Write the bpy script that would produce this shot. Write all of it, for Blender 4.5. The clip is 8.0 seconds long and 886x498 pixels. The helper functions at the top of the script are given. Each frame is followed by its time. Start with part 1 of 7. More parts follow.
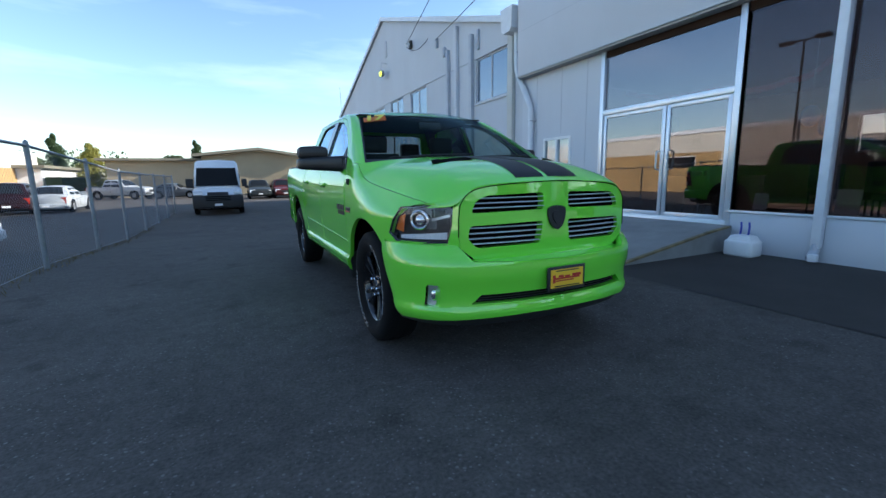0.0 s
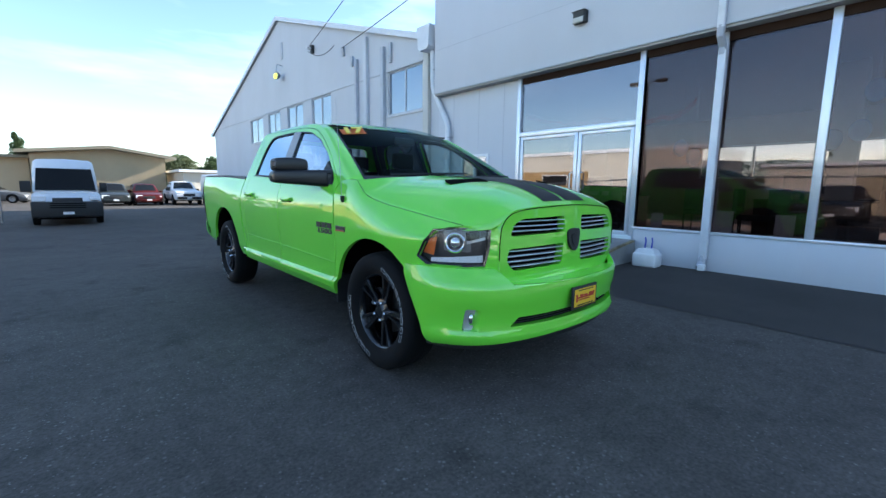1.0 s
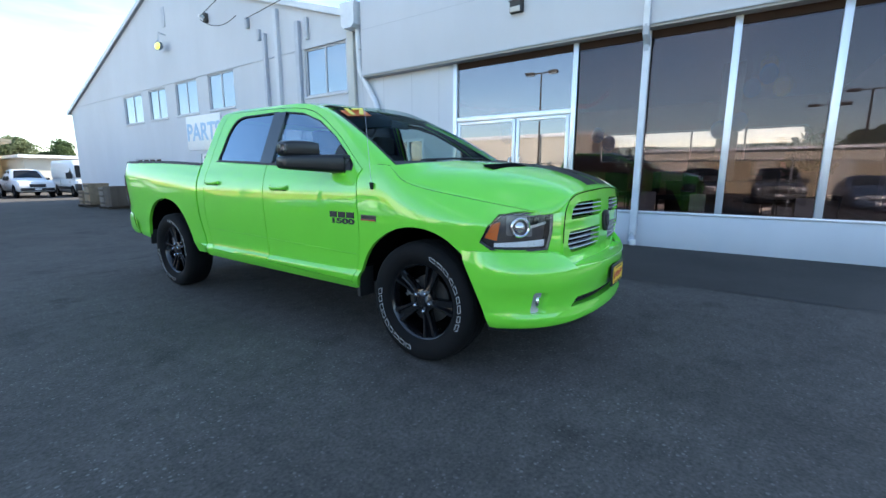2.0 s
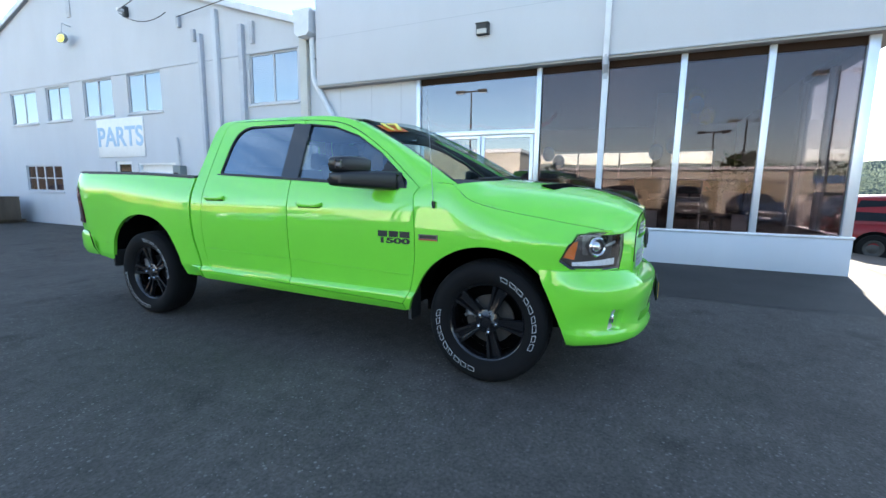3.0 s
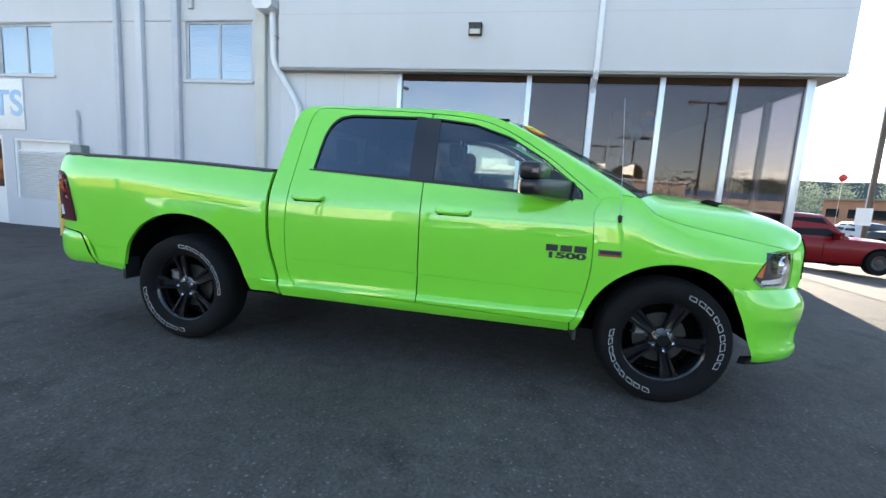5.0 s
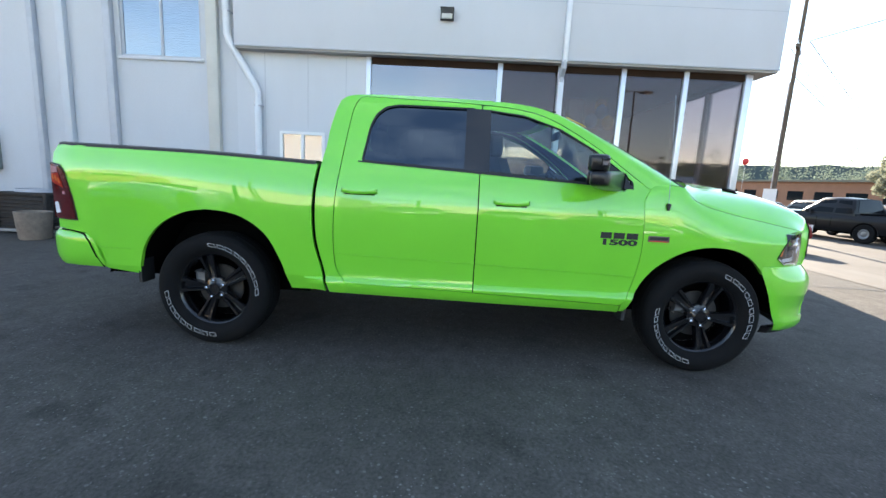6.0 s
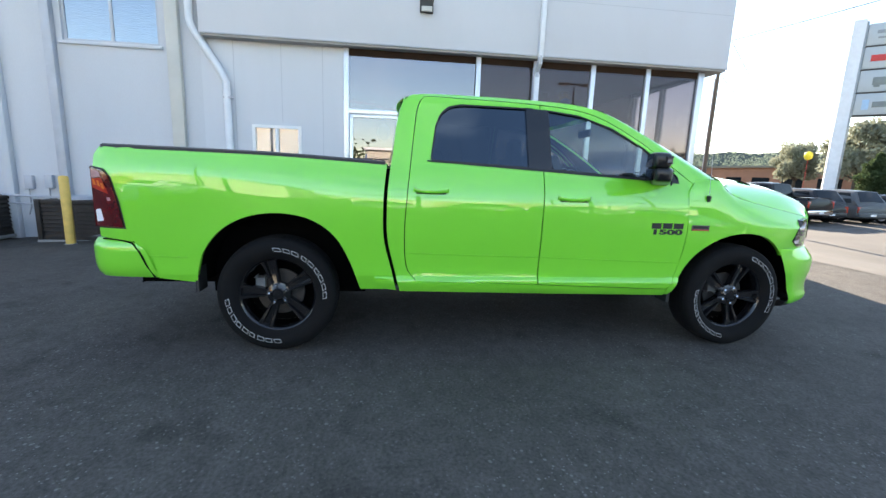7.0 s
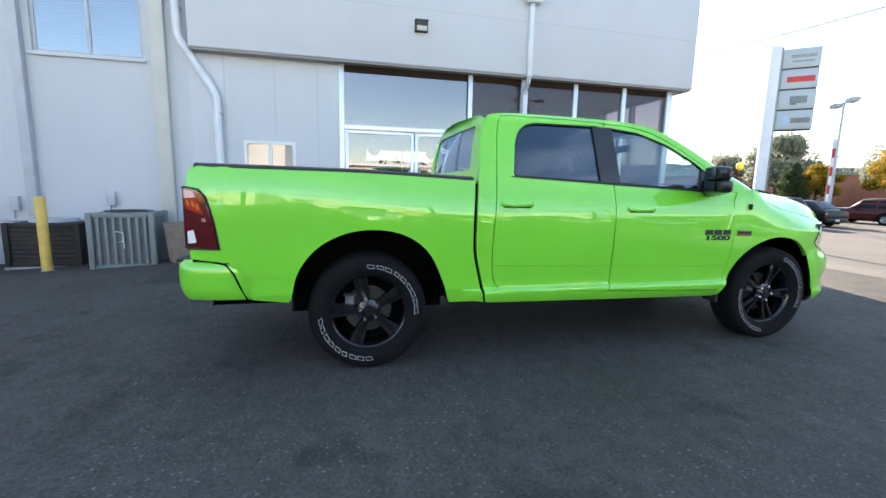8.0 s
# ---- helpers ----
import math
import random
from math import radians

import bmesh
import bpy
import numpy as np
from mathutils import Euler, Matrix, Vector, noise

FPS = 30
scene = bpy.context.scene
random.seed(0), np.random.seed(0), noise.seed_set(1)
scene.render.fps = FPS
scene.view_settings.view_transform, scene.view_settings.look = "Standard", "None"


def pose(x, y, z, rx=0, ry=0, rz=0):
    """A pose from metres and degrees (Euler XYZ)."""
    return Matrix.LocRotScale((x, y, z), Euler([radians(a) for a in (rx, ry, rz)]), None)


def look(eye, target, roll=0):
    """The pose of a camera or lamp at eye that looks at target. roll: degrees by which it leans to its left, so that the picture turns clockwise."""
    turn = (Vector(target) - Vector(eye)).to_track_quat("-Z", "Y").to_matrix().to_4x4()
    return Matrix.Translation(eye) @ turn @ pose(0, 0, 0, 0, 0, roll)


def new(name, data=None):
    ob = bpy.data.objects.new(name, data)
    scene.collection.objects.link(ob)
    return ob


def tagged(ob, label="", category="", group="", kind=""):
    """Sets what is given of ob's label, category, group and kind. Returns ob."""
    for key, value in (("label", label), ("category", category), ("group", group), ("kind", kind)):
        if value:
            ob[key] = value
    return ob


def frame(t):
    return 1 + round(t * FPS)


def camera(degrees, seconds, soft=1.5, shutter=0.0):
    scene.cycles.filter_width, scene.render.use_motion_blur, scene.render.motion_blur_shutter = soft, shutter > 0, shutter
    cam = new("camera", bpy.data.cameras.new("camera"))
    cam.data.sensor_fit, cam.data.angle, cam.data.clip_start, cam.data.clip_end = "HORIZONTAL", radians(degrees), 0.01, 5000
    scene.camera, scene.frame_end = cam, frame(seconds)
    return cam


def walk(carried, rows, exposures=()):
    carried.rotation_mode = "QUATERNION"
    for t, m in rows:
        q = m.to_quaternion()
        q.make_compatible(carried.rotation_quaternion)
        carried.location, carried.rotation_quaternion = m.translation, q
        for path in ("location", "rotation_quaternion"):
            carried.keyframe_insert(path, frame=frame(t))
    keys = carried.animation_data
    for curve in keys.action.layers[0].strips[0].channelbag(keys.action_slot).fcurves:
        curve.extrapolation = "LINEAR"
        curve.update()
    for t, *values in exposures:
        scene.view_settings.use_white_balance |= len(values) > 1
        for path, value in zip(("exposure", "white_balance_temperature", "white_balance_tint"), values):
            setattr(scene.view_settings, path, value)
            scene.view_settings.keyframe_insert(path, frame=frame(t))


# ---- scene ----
cam = camera(92.5, 8.0)
PATH = [
    (0, (-1.859, -3.054, 1.219), (-0.992, -1.283, 0.889), -1.0),
    (0.5, (-2.201, -2.756, 1.252), (-1.163, -1.065, 0.998), 0.8),
    (1, (-2.564, -2.486, 1.288), (-1.246, -1.008, 1.005), 0.7),
    (1.5, (-2.85, -2.063, 1.278), (-1.416, -0.709, 0.95), 1.7),
    (2, (-3.178, -1.713, 1.279), (-1.556, -0.597, 0.934), 0.1),
    (2.2, (-3.277, -1.565, 1.3), (-1.602, -0.516, 0.99), 0.9),
    (3.3, (-3.685, -0.592, 1.312), (-1.856, 0.164, 1.023), 0.4),
    (3.5, (-3.722, -0.424, 1.297), (-1.886, 0.316, 1.015), 0.4),
    (4, (-3.754, 0.058, 1.314), (-1.878, 0.705, 1.066), 1.0),
    (4.2, (-3.785, 0.243, 1.286), (-1.893, 0.839, 1.037), 0.2),
    (5.3, (-3.882, 1.244, 1.319), (-1.918, 1.486, 1.031), 3.0),
    (5.5, (-3.913, 1.399, 1.301), (-1.945, 1.579, 0.995), 1.3),
    (6, (-3.964, 1.836, 1.314), (-1.991, 1.873, 0.987), 3.0),
    (6.5, (-3.95, 2.28, 1.321), (-1.972, 2.252, 1.029), 4.0),
    (7, (-4.013, 2.758, 1.33), (-2.059, 2.52, 0.973), 2.1),
    (7.5, (-3.956, 3.259, 1.301), (-2.018, 2.913, 0.948), 1.5),
    (8, (-3.94, 3.747, 1.315), (-2.015, 3.287, 1.026), 1.2),
]
walk(cam, [(t, look(eye, target, roll)) for t, eye, target, roll in PATH],
     exposures=[(0, 1.15, 5800, 8), (0.5, 1.35, 5800, 8), (1.0, 1.6, 5900, 8), (1.5, 1.75, 6000, 8), (2.0, 1.9, 6150, 8), (3.5, 2.08, 6500, 9), (5.5, 2.03, 6850, 10), (8.0, 2.06, 7000, 12)])

# ---- daylight: low sun behind the showroom, clear sky ----
SUN_AZ = Vector((1.0, -0.22, 0.0)).normalized()
SUN_EL = radians(24.0)
to_sun = Vector((SUN_AZ.x * math.cos(SUN_EL), SUN_AZ.y * math.cos(SUN_EL), math.sin(SUN_EL)))
sun = new("sun", bpy.data.lights.new("sun", "SUN"))
sun.data.energy, sun.data.angle, sun.data.color = 5.0, radians(0.5), (1.0, 0.90, 0.76)
sun.matrix_world = look(to_sun * 60, (0, 0, 0))

world = bpy.data.worlds.new("world")
scene.world = world
world.use_nodes = True
wn, wl = world.node_tree.nodes, world.node_tree.links
sky = wn.new("ShaderNodeTexSky")
sky.sky_type = "NISHITA"
sky.sun_disc = False
sky.sun_elevation = SUN_EL
sky.sun_rotation = math.atan2(to_sun.x, to_sun.y)
sky.air_density, sky.dust_density, sky.ozone_density = 1.0, 0.15, 1.4
# thin high clouds over the clear sky
gen = wn.new("ShaderNodeTexCoord")
flat = wn.new("ShaderNodeMapping")
flat.inputs["Scale"].default_value = (1.2, 2.2, 7.0)
flat.inputs["Rotation"].default_value = (0, 0.15, 0.5)
cloud = wn.new("ShaderNodeTexNoise")
cloud.inputs["Scale"].default_value = 1.6
cloud.inputs["Detail"].default_value = 6
cloud.inputs["Roughness"].default_value = 0.55
cramp = wn.new("ShaderNodeValToRGB")
cramp.color_ramp.elements[0].position, cramp.color_ramp.elements[1].position = 0.50, 0.80
cramp.color_ramp.elements[1].color = (0.30, 0.30, 0.30, 1)
cmix = wn.new("ShaderNodeMixRGB")
cmix.inputs["Color2"].default_value = (7.4, 8.2, 9.2, 1)
wl.new(gen.outputs["Generated"], flat.inputs["Vector"])
wl.new(flat.outputs["Vector"], cloud.inputs["Vector"])
wl.new(cloud.outputs["Fac"], cramp.inputs["Fac"])
wl.new(cramp.outputs["Color"], cmix.inputs["Fac"])
wl.new(sky.outputs["Color"], cmix.inputs["Color1"])
back = wn["Background"]
wl.new(cmix.outputs["Color"], back.inputs["Color"])
back.inputs["Strength"].default_value = 0.12


# ---- materials ----
def shade(name, color, rough=0.5, metal=0.0, vary=0.0, scale=4.0, bump=0.0, bscale=60.0, coat=0.0, spec=0.5, fine=0.0,
          fscale=120.0, dark=None, stretch=(1, 1, 1), rvary=0.0, glow=0.0, objvary=0.0):
    """Principled surface with stains at one scale, grain at another, and relief."""
    m = bpy.data.materials.new(name)
    m.use_nodes = True
    n, l = m.node_tree.nodes, m.node_tree.links
    b = n["Principled BSDF"]
    b.inputs["Base Color"].default_value = (*color, 1)
    b.inputs["Roughness"].default_value, b.inputs["Metallic"].default_value = rough, metal
    b.inputs["Specular IOR Level"].default_value = spec
    b.inputs["Coat Weight"].default_value, b.inputs["Coat Roughness"].default_value = coat, 0.03
    tc = n.new("ShaderNodeTexCoord")
    mp = n.new("ShaderNodeMapping")
    mp.inputs["Scale"].default_value = stretch
    l.new(tc.outputs["Object"], mp.inputs["Vector"])

    def tex(sc, detail, rgh=0.6):
        t = n.new("ShaderNodeTexNoise")
        t.inputs["Scale"].default_value, t.inputs["Detail"].default_value, t.inputs["Roughness"].default_value = sc, detail, rgh
        l.new(mp.outputs["Vector"], t.inputs["Vector"])
        return t

    out = None
    if vary or fine:
        low = dark or tuple(c * (1 - vary) for c in color)
        high = tuple(min(1, c * (1 + 0.5 * vary)) for c in color)
        r = n.new("ShaderNodeValToRGB")
        r.color_ramp.elements[0].position, r.color_ramp.elements[1].position = 0.3, 0.72
        r.color_ramp.elements[0].color, r.color_ramp.elements[1].color = (*low, 1), (*high, 1)
        big = tex(scale, 5)
        l.new(big.outputs["Fac"], r.inputs["Fac"])
        out = r.outputs["Color"]
        if fine:
            g = tex(fscale, 3)
            r2 = n.new("ShaderNodeValToRGB")
            r2.color_ramp.elements[0].position, r2.color_ramp.elements[1].position = 0.3, 0.75
            r2.color_ramp.elements[0].color = (1 - fine,) * 3 + (1,)
            r2.color_ramp.elements[1].color = (1 + fine,) * 3 + (1,)
            l.new(g.outputs["Fac"], r2.inputs["Fac"])
            mx = n.new("ShaderNodeMixRGB")
            mx.blend_type = "MULTIPLY"
            mx.inputs["Fac"].default_value = 1
            l.new(out, mx.inputs["Color1"])
            l.new(r2.outputs["Color"], mx.inputs["Color2"])
            out = mx.outputs["Color"]
        if rvary:
            rr = n.new("ShaderNodeMapRange")
            rr.inputs["To Min"].default_value, rr.inputs["To Max"].default_value = rough - rvary, rough + rvary
            l.new(big.outputs["Fac"], rr.inputs["Value"])
            l.new(rr.outputs["Result"], b.inputs["Roughness"])
    if objvary:
        oi = n.new("ShaderNodeObjectInfo")
        hs = n.new("ShaderNodeHueSaturation")
        mr = n.new("ShaderNodeMapRange")
        mr.inputs["To Min"].default_value, mr.inputs["To Max"].default_value = 1 - objvary, 1 + objvary
        l.new(oi.outputs["Random"], mr.inputs["Value"])
        l.new(mr.outputs["Result"], hs.inputs["Value"])
        if out:
            l.new(out, hs.inputs["Color"])
        else:
            hs.inputs["Color"].default_value = (*color, 1)
        out = hs.outputs["Color"]
    if out:
        l.new(out, b.inputs["Base Color"])
    if bump:
        bt = tex(bscale, 4)
        bp = n.new("ShaderNodeBump")
        bp.inputs["Strength"].default_value, bp.inputs["Distance"].default_value = bump, 0.01
        l.new(bt.outputs["Fac"], bp.inputs["Height"])
        l.new(bp.outputs["Normal"], b.inputs["Normal"])
    if glow:
        b.inputs["Emission Color"].default_value = (*color, 1)
        b.inputs["Emission Strength"].default_value = glow
    return m


def pane_glass(name, tint, clear, mirror, power=5.0, sheen=(0.95, 0.97, 1.0)):
    """Window glass: mirror is the share thrown back head on, growing towards the edges, over a tinted see-through sheet."""
    m = bpy.data.materials.new(name)
    m.use_nodes = True
    n, l = m.node_tree.nodes, m.node_tree.links
    n.remove(n["Principled BSDF"])
    lw = n.new("ShaderNodeLayerWeight")
    lw.inputs["Blend"].default_value = 0.5
    pw = n.new("ShaderNodeMath")
    pw.operation = "POWER"
    pw.inputs[1].default_value = power
    l.new(lw.outputs["Facing"], pw.inputs[0])
    ma = n.new("ShaderNodeMath")
    ma.operation = "MULTIPLY_ADD"
    ma.inputs[1].default_value, ma.inputs[2].default_value = 1 - mirror, mirror
    l.new(pw.outputs["Value"], ma.inputs[0])
    gl = n.new("ShaderNodeBsdfGlossy")
    gl.inputs["Roughness"].default_value = 0.0
    gl.inputs["Color"].default_value = (*sheen, 1)
    tr = n.new("ShaderNodeBsdfTransparent")
    tr.inputs["Color"].default_value = (*[c * clear for c in tint], 1)
    mix = n.new("ShaderNodeMixShader")
    l.new(ma.outputs["Value"], mix.inputs["Fac"])
    l.new(tr.outputs["BSDF"], mix.inputs[1])
    l.new(gl.outputs["BSDF"], mix.inputs[2])
    l.new(mix.outputs["Shader"], n["Material Output"].inputs["Surface"])
    return m


def asphalt_material():
    m = shade("asphalt", (0.097, 0.087, 0.078), rough=0.82, vary=0.28, scale=0.7, bump=0.5, bscale=75, fine=0.34, fscale=48, rvary=0.08, spec=0.18)
    n, l = m.node_tree.nodes, m.node_tree.links
    b = n["Principled BSDF"]
    tc = n.new("ShaderNodeTexCoord")

    def wash(sc, lo, hi, a, c, detail=4):
        t = n.new("ShaderNodeTexNoise")
        t.inputs["Scale"].default_value, t.inputs["Detail"].default_value = sc, detail
        l.new(tc.outputs["Object"], t.inputs["Vector"])
        r = n.new("ShaderNodeMapRange")
        r.inputs["From Min"].default_value, r.inputs["From Max"].default_value = lo, hi
        r.inputs["To Min"].default_value, r.inputs["To Max"].default_value = a, c
        l.new(t.outputs["Fac"], r.inputs["Value"])
        return r.outputs["Result"]

    def mixed(kind, fac, one, two):
        x = n.new("ShaderNodeMixRGB")
        x.blend_type = kind
        for sock, val in (("Fac", fac), ("Color1", one), ("Color2", two)):
            if isinstance(val, (int, float, tuple)):
                x.inputs[sock].default_value = val
            else:
                l.new(val, x.inputs[sock])
        return x.outputs["Color"]

    def times(p, q):
        x = n.new("ShaderNodeMath")
        x.operation = "MULTIPLY"
        l.new(p, x.inputs[0])
        l.new(q, x.inputs[1])
        return x.outputs["Value"]
    out = b.inputs["Base Color"].links[0].from_socket
    out = mixed("MULTIPLY", 1.0, out, wash(9.0, 0.3, 0.7, 0.85, 1.15))          # hand-sized mottling
    out = mixed("MULTIPLY", 1.0, out, wash(2.2, 0.58, 0.72, 1.0, 0.62, 6))      # darker stains
    patch = wash(0.8, 0.36, 0.60, 0.25, 1.0)
    for sc, rad, share, tone in ((26, 0.26, 0.72, (0.19, 0.180, 0.165, 1)), (60, 0.30, 0.84, (0.21, 0.20, 0.185, 1))):
        vo = n.new("ShaderNodeTexVoronoi")                                       # pale stones in the binder
        vo.inputs["Scale"].default_value = sc
        l.new(tc.outputs["Object"], vo.inputs["Vector"])
        mr = n.new("ShaderNodeMapRange")
        mr.inputs["From Min"].default_value, mr.inputs["From Max"].default_value = rad, rad * 0.6
        l.new(vo.outputs["Distance"], mr.inputs["Value"])
        wn_ = n.new("ShaderNodeTexWhiteNoise")
        l.new(vo.outputs["Position"], wn_.inputs["Vector"])
        gt = n.new("ShaderNodeMath")
        gt.operation = "GREATER_THAN"
        gt.inputs[1].default_value = share
        l.new(wn_.outputs["Value"], gt.inputs[0])
        out = mixed("MIX", times(times(mr.outputs["Result"], gt.outputs["Value"]), patch), out, tone)
    l.new(out, b.inputs["Base Color"])
    return m


M = {}
M["asphalt"] = asphalt_material()
M["newasphalt"] = shade("new_asphalt", (0.056, 0.050, 0.045), rough=0.8, vary=0.25, scale=0.8, bump=0.4, bscale=160, fine=0.3, fscale=190, spec=0.35)
M["tar"] = shade("tar", (0.018, 0.018, 0.019), rough=0.6, vary=0.3, scale=8)
M["stucco"] = shade("painted_stucco", (0.56, 0.58, 0.62), rough=0.75, vary=0.07, scale=0.6, bump=0.18, bscale=90, fine=0.03, fscale=60, stretch=(1, 1, 0.35))
M["siding"] = shade("painted_siding", (0.58, 0.60, 0.64), rough=0.65, vary=0.06, scale=0.8, bump=0.06, bscale=50, stretch=(1, 1, 0.2))
M["fascia"] = shade("fascia_panel", (0.57, 0.585, 0.63), rough=0.7, vary=0.06, scale=0.5, bump=0.08, bscale=110, fine=0.02, fscale=80, stretch=(1, 1, 0.4))
M["beige"] = shade("beige_paint", (0.55, 0.54, 0.50), rough=0.6, vary=0.1, scale=2)
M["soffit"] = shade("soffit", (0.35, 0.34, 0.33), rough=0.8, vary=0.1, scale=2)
M["header"] = shade("brown_header", (0.035, 0.020, 0.014), spec=0.1, rough=0.8, vary=0.2, scale=3)
M["alu"] = shade("brushed_aluminium", (0.74, 0.76, 0.80), rough=0.35, metal=0.55, vary=0.08, scale=3, stretch=(1, 1, 0.2))
M["whitepaint"] = shade("white_paint", (0.78, 0.79, 0.80), rough=0.45, vary=0.06, scale=3)
M["pipe"] = shade("painted_pipe", (0.72, 0.74, 0.78), rough=0.45, vary=0.08, scale=4)
M["greypipe"] = shade("grey_pipe", (0.46, 0.48, 0.53), rough=0.5, vary=0.1, scale=4)
M["glass"] = pane_glass("window_glass", (0.86, 0.75, 0.74), 0.58, 0.045, 4.2, (0.98, 0.88, 0.94))
M["smallglass"] = pane_glass("small_window_glass", (0.9, 0.92, 0.95), 0.85, 0.13)
M["clearglass"] = pane_glass("clear_glass", (0.98, 1.0, 0.99), 0.92, 0.05)
M["doorglass"] = pane_glass("door_glass", (0.84, 0.78, 0.78), 0.60, 0.15, 4.0, (0.94, 0.94, 1.0))
def clear_glass(name, tint):
    m = bpy.data.materials.new(name)
    m.use_nodes = True
    b = m.node_tree.nodes["Principled BSDF"]
    b.inputs["Base Color"].default_value = (*tint, 1)
    b.inputs["Roughness"].default_value, b.inputs["IOR"].default_value = 0.0, 1.5
    b.inputs["Transmission Weight"].default_value = 1.0
    return m


M["endglass"] = clear_glass("end_window_glass", (0.44, 0.46, 0.51))
M["highglass"] = pane_glass("coated_window_glass", (0.85, 0.9, 0.95), 0.85, 0.16)
M["blind"] = shade("slat_and_glare_pale", (0.50, 0.55, 0.62), rough=0.5)
M["concrete"] = shade("concrete", (0.30, 0.295, 0.285), rough=0.85, vary=0.25, scale=1.6, bump=0.25, bscale=80, fine=0.12, fscale=110)
M["yellow"] = shade("yellow_paint", (0.74, 0.50, 0.12), rough=0.55, vary=0.2, scale=6, bump=0.1, bscale=40)
M["wornyellow"] = shade("worn_yellow_paint", (0.26, 0.20, 0.10), rough=0.7, vary=0.6, scale=7, bump=0.1)
M["interior"] = shade("interior_wall", (0.52, 0.37, 0.33), rough=0.8, vary=0.1, scale=1)
M["darkwood"] = shade("dark_wood", (0.09, 0.055, 0.035), rough=0.5, vary=0.3, scale=3, stretch=(1, 6, 1))
M["inceil"] = shade("ceiling_tile", (0.25, 0.165, 0.155), rough=0.85, vary=0.1, scale=1)
M["infloor"] = shade("showroom_tile", (0.24, 0.19, 0.17), rough=0.3, vary=0.15, scale=1)
M["roof"] = shade("roof_sheet", (0.32, 0.33, 0.35), rough=0.6, vary=0.15, scale=1)
M["galv"] = shade("galvanised_steel", (0.30, 0.315, 0.33), rough=0.5, metal=0.7, vary=0.2, scale=12)
M["black"] = shade("black_plastic", (0.018, 0.018, 0.019), rough=0.55, vary=0.15, scale=20)
M["darkmetal"] = shade("dark_metal", (0.05, 0.048, 0.045), rough=0.6, metal=0.2, vary=0.3, scale=6)
M["acgrey"] = shade("unit_grey", (0.20, 0.225, 0.22), rough=0.55, vary=0.12, scale=4)
M["acpanel"] = shade("unit_panel", (0.150, 0.170, 0.168), rough=0.7, vary=0.2, scale=9)
M["terracotta"] = shade("aggregate_planter", (0.27, 0.22, 0.18), rough=0.9, vary=0.25, scale=10, bump=0.5, bscale=120, fine=0.2)
M["rust"] = shade("rusty_brown", (0.030, 0.024, 0.020), rough=0.75, vary=0.4, scale=8)
M["signblue"] = shade("faded_blue_letters", (0.36, 0.53, 0.72), rough=0.5, vary=0.1, scale=3)
M["lampglow"] = shade("lamp_glow", (0.80, 0.90, 0.10), rough=0.3, glow=0.6)
M["wood"] = shade("utility_pole_wood", (0.13, 0.10, 0.075), rough=0.9, vary=0.3, scale=3, stretch=(1, 1, 0.1))
M["cable"] = shade("cable", (0.03, 0.03, 0.035), rough=0.6)
M["tan"] = shade("tan_siding", (0.42, 0.34, 0.22), rough=0.75, vary=0.08, scale=0.4)
M["ochre"] = shade("ochre_wall", (0.40, 0.25, 0.10), rough=0.8, vary=0.15, scale=0.5)
M["tanroof"] = shade("tan_roof_edge", (0.20, 0.18, 0.13), rough=0.7, vary=0.1, scale=0.5)
M["brick"] = shade("orange_brick", (0.36, 0.17, 0.10), rough=0.85, vary=0.15, scale=0.6, fine=0.1, fscale=9)
M["cream"] = shade("cream_parapet", (0.64, 0.58, 0.48), rough=0.8, vary=0.06, scale=0.3)
M["bluetrim"] = shade("blue_trim", (0.06, 0.14, 0.30), rough=0.6)
M["white"] = shade("white_plastic", (0.80, 0.80, 0.80), rough=0.4, vary=0.05, scale=8)
M["bluecap"] = shade("blue_plastic", (0.05, 0.07, 0.42), rough=0.35)
def foliage(name, rgb):
    """Leaves that let part of the light through."""
    m = shade(name, rgb, rough=0.9, spec=0.08, vary=0.3, scale=0.6)
    n, l = m.node_tree.nodes, m.node_tree.links
    b = n["Principled BSDF"]
    tr = n.new("ShaderNodeBsdfTranslucent")
    l.new(b.inputs["Base Color"].links[0].from_socket, tr.inputs["Color"])
    mix = n.new("ShaderNodeMixShader")
    mix.inputs["Fac"].default_value = 0.4
    l.new(b.outputs["BSDF"], mix.inputs[1])
    l.new(tr.outputs["BSDF"], mix.inputs[2])
    l.new(mix.outputs["Shader"], n["Material Output"].inputs["Surface"])
    return m


M["leaf"] = foliage("leaves", (0.15, 0.18, 0.10))
M["leafdark"] = foliage("dark_leaves", (0.075, 0.11, 0.05))
M["palereflect"] = shade("pale_reflection", (0.66, 0.70, 0.72), rough=.5, vary=.08, scale=5)
# green leaves paled and greyed: distance haze is put into the colour
M["leafhazy"] = foliage("hazy_pale_leaves", (0.33, 0.34, 0.25))
M["leafpale"] = foliage("pale_leaves", (0.34, 0.32, 0.09))
M["leafyellow"] = foliage("autumn_leaves", (0.40, 0.27, 0.04))
M["bark"] = shade("bark", (0.09, 0.07, 0.055), rough=0.9, vary=0.4, scale=6, bump=0.4)
M["hill"] = shade("wooded_hill", (0.07, 0.10, 0.11), rough=0.9, vary=0.3, scale=0.03)
M["signgrey"] = shade("sign_face", (0.42, 0.46, 0.49), rough=0.35, vary=0.05, scale=2)
M["red"] = shade("red_plastic", (0.55, 0.03, 0.03), rough=0.4)
M["chairblack"] = shade("black_upholstery", (0.02, 0.02, 0.022), rough=0.7, vary=0.2, scale=12)
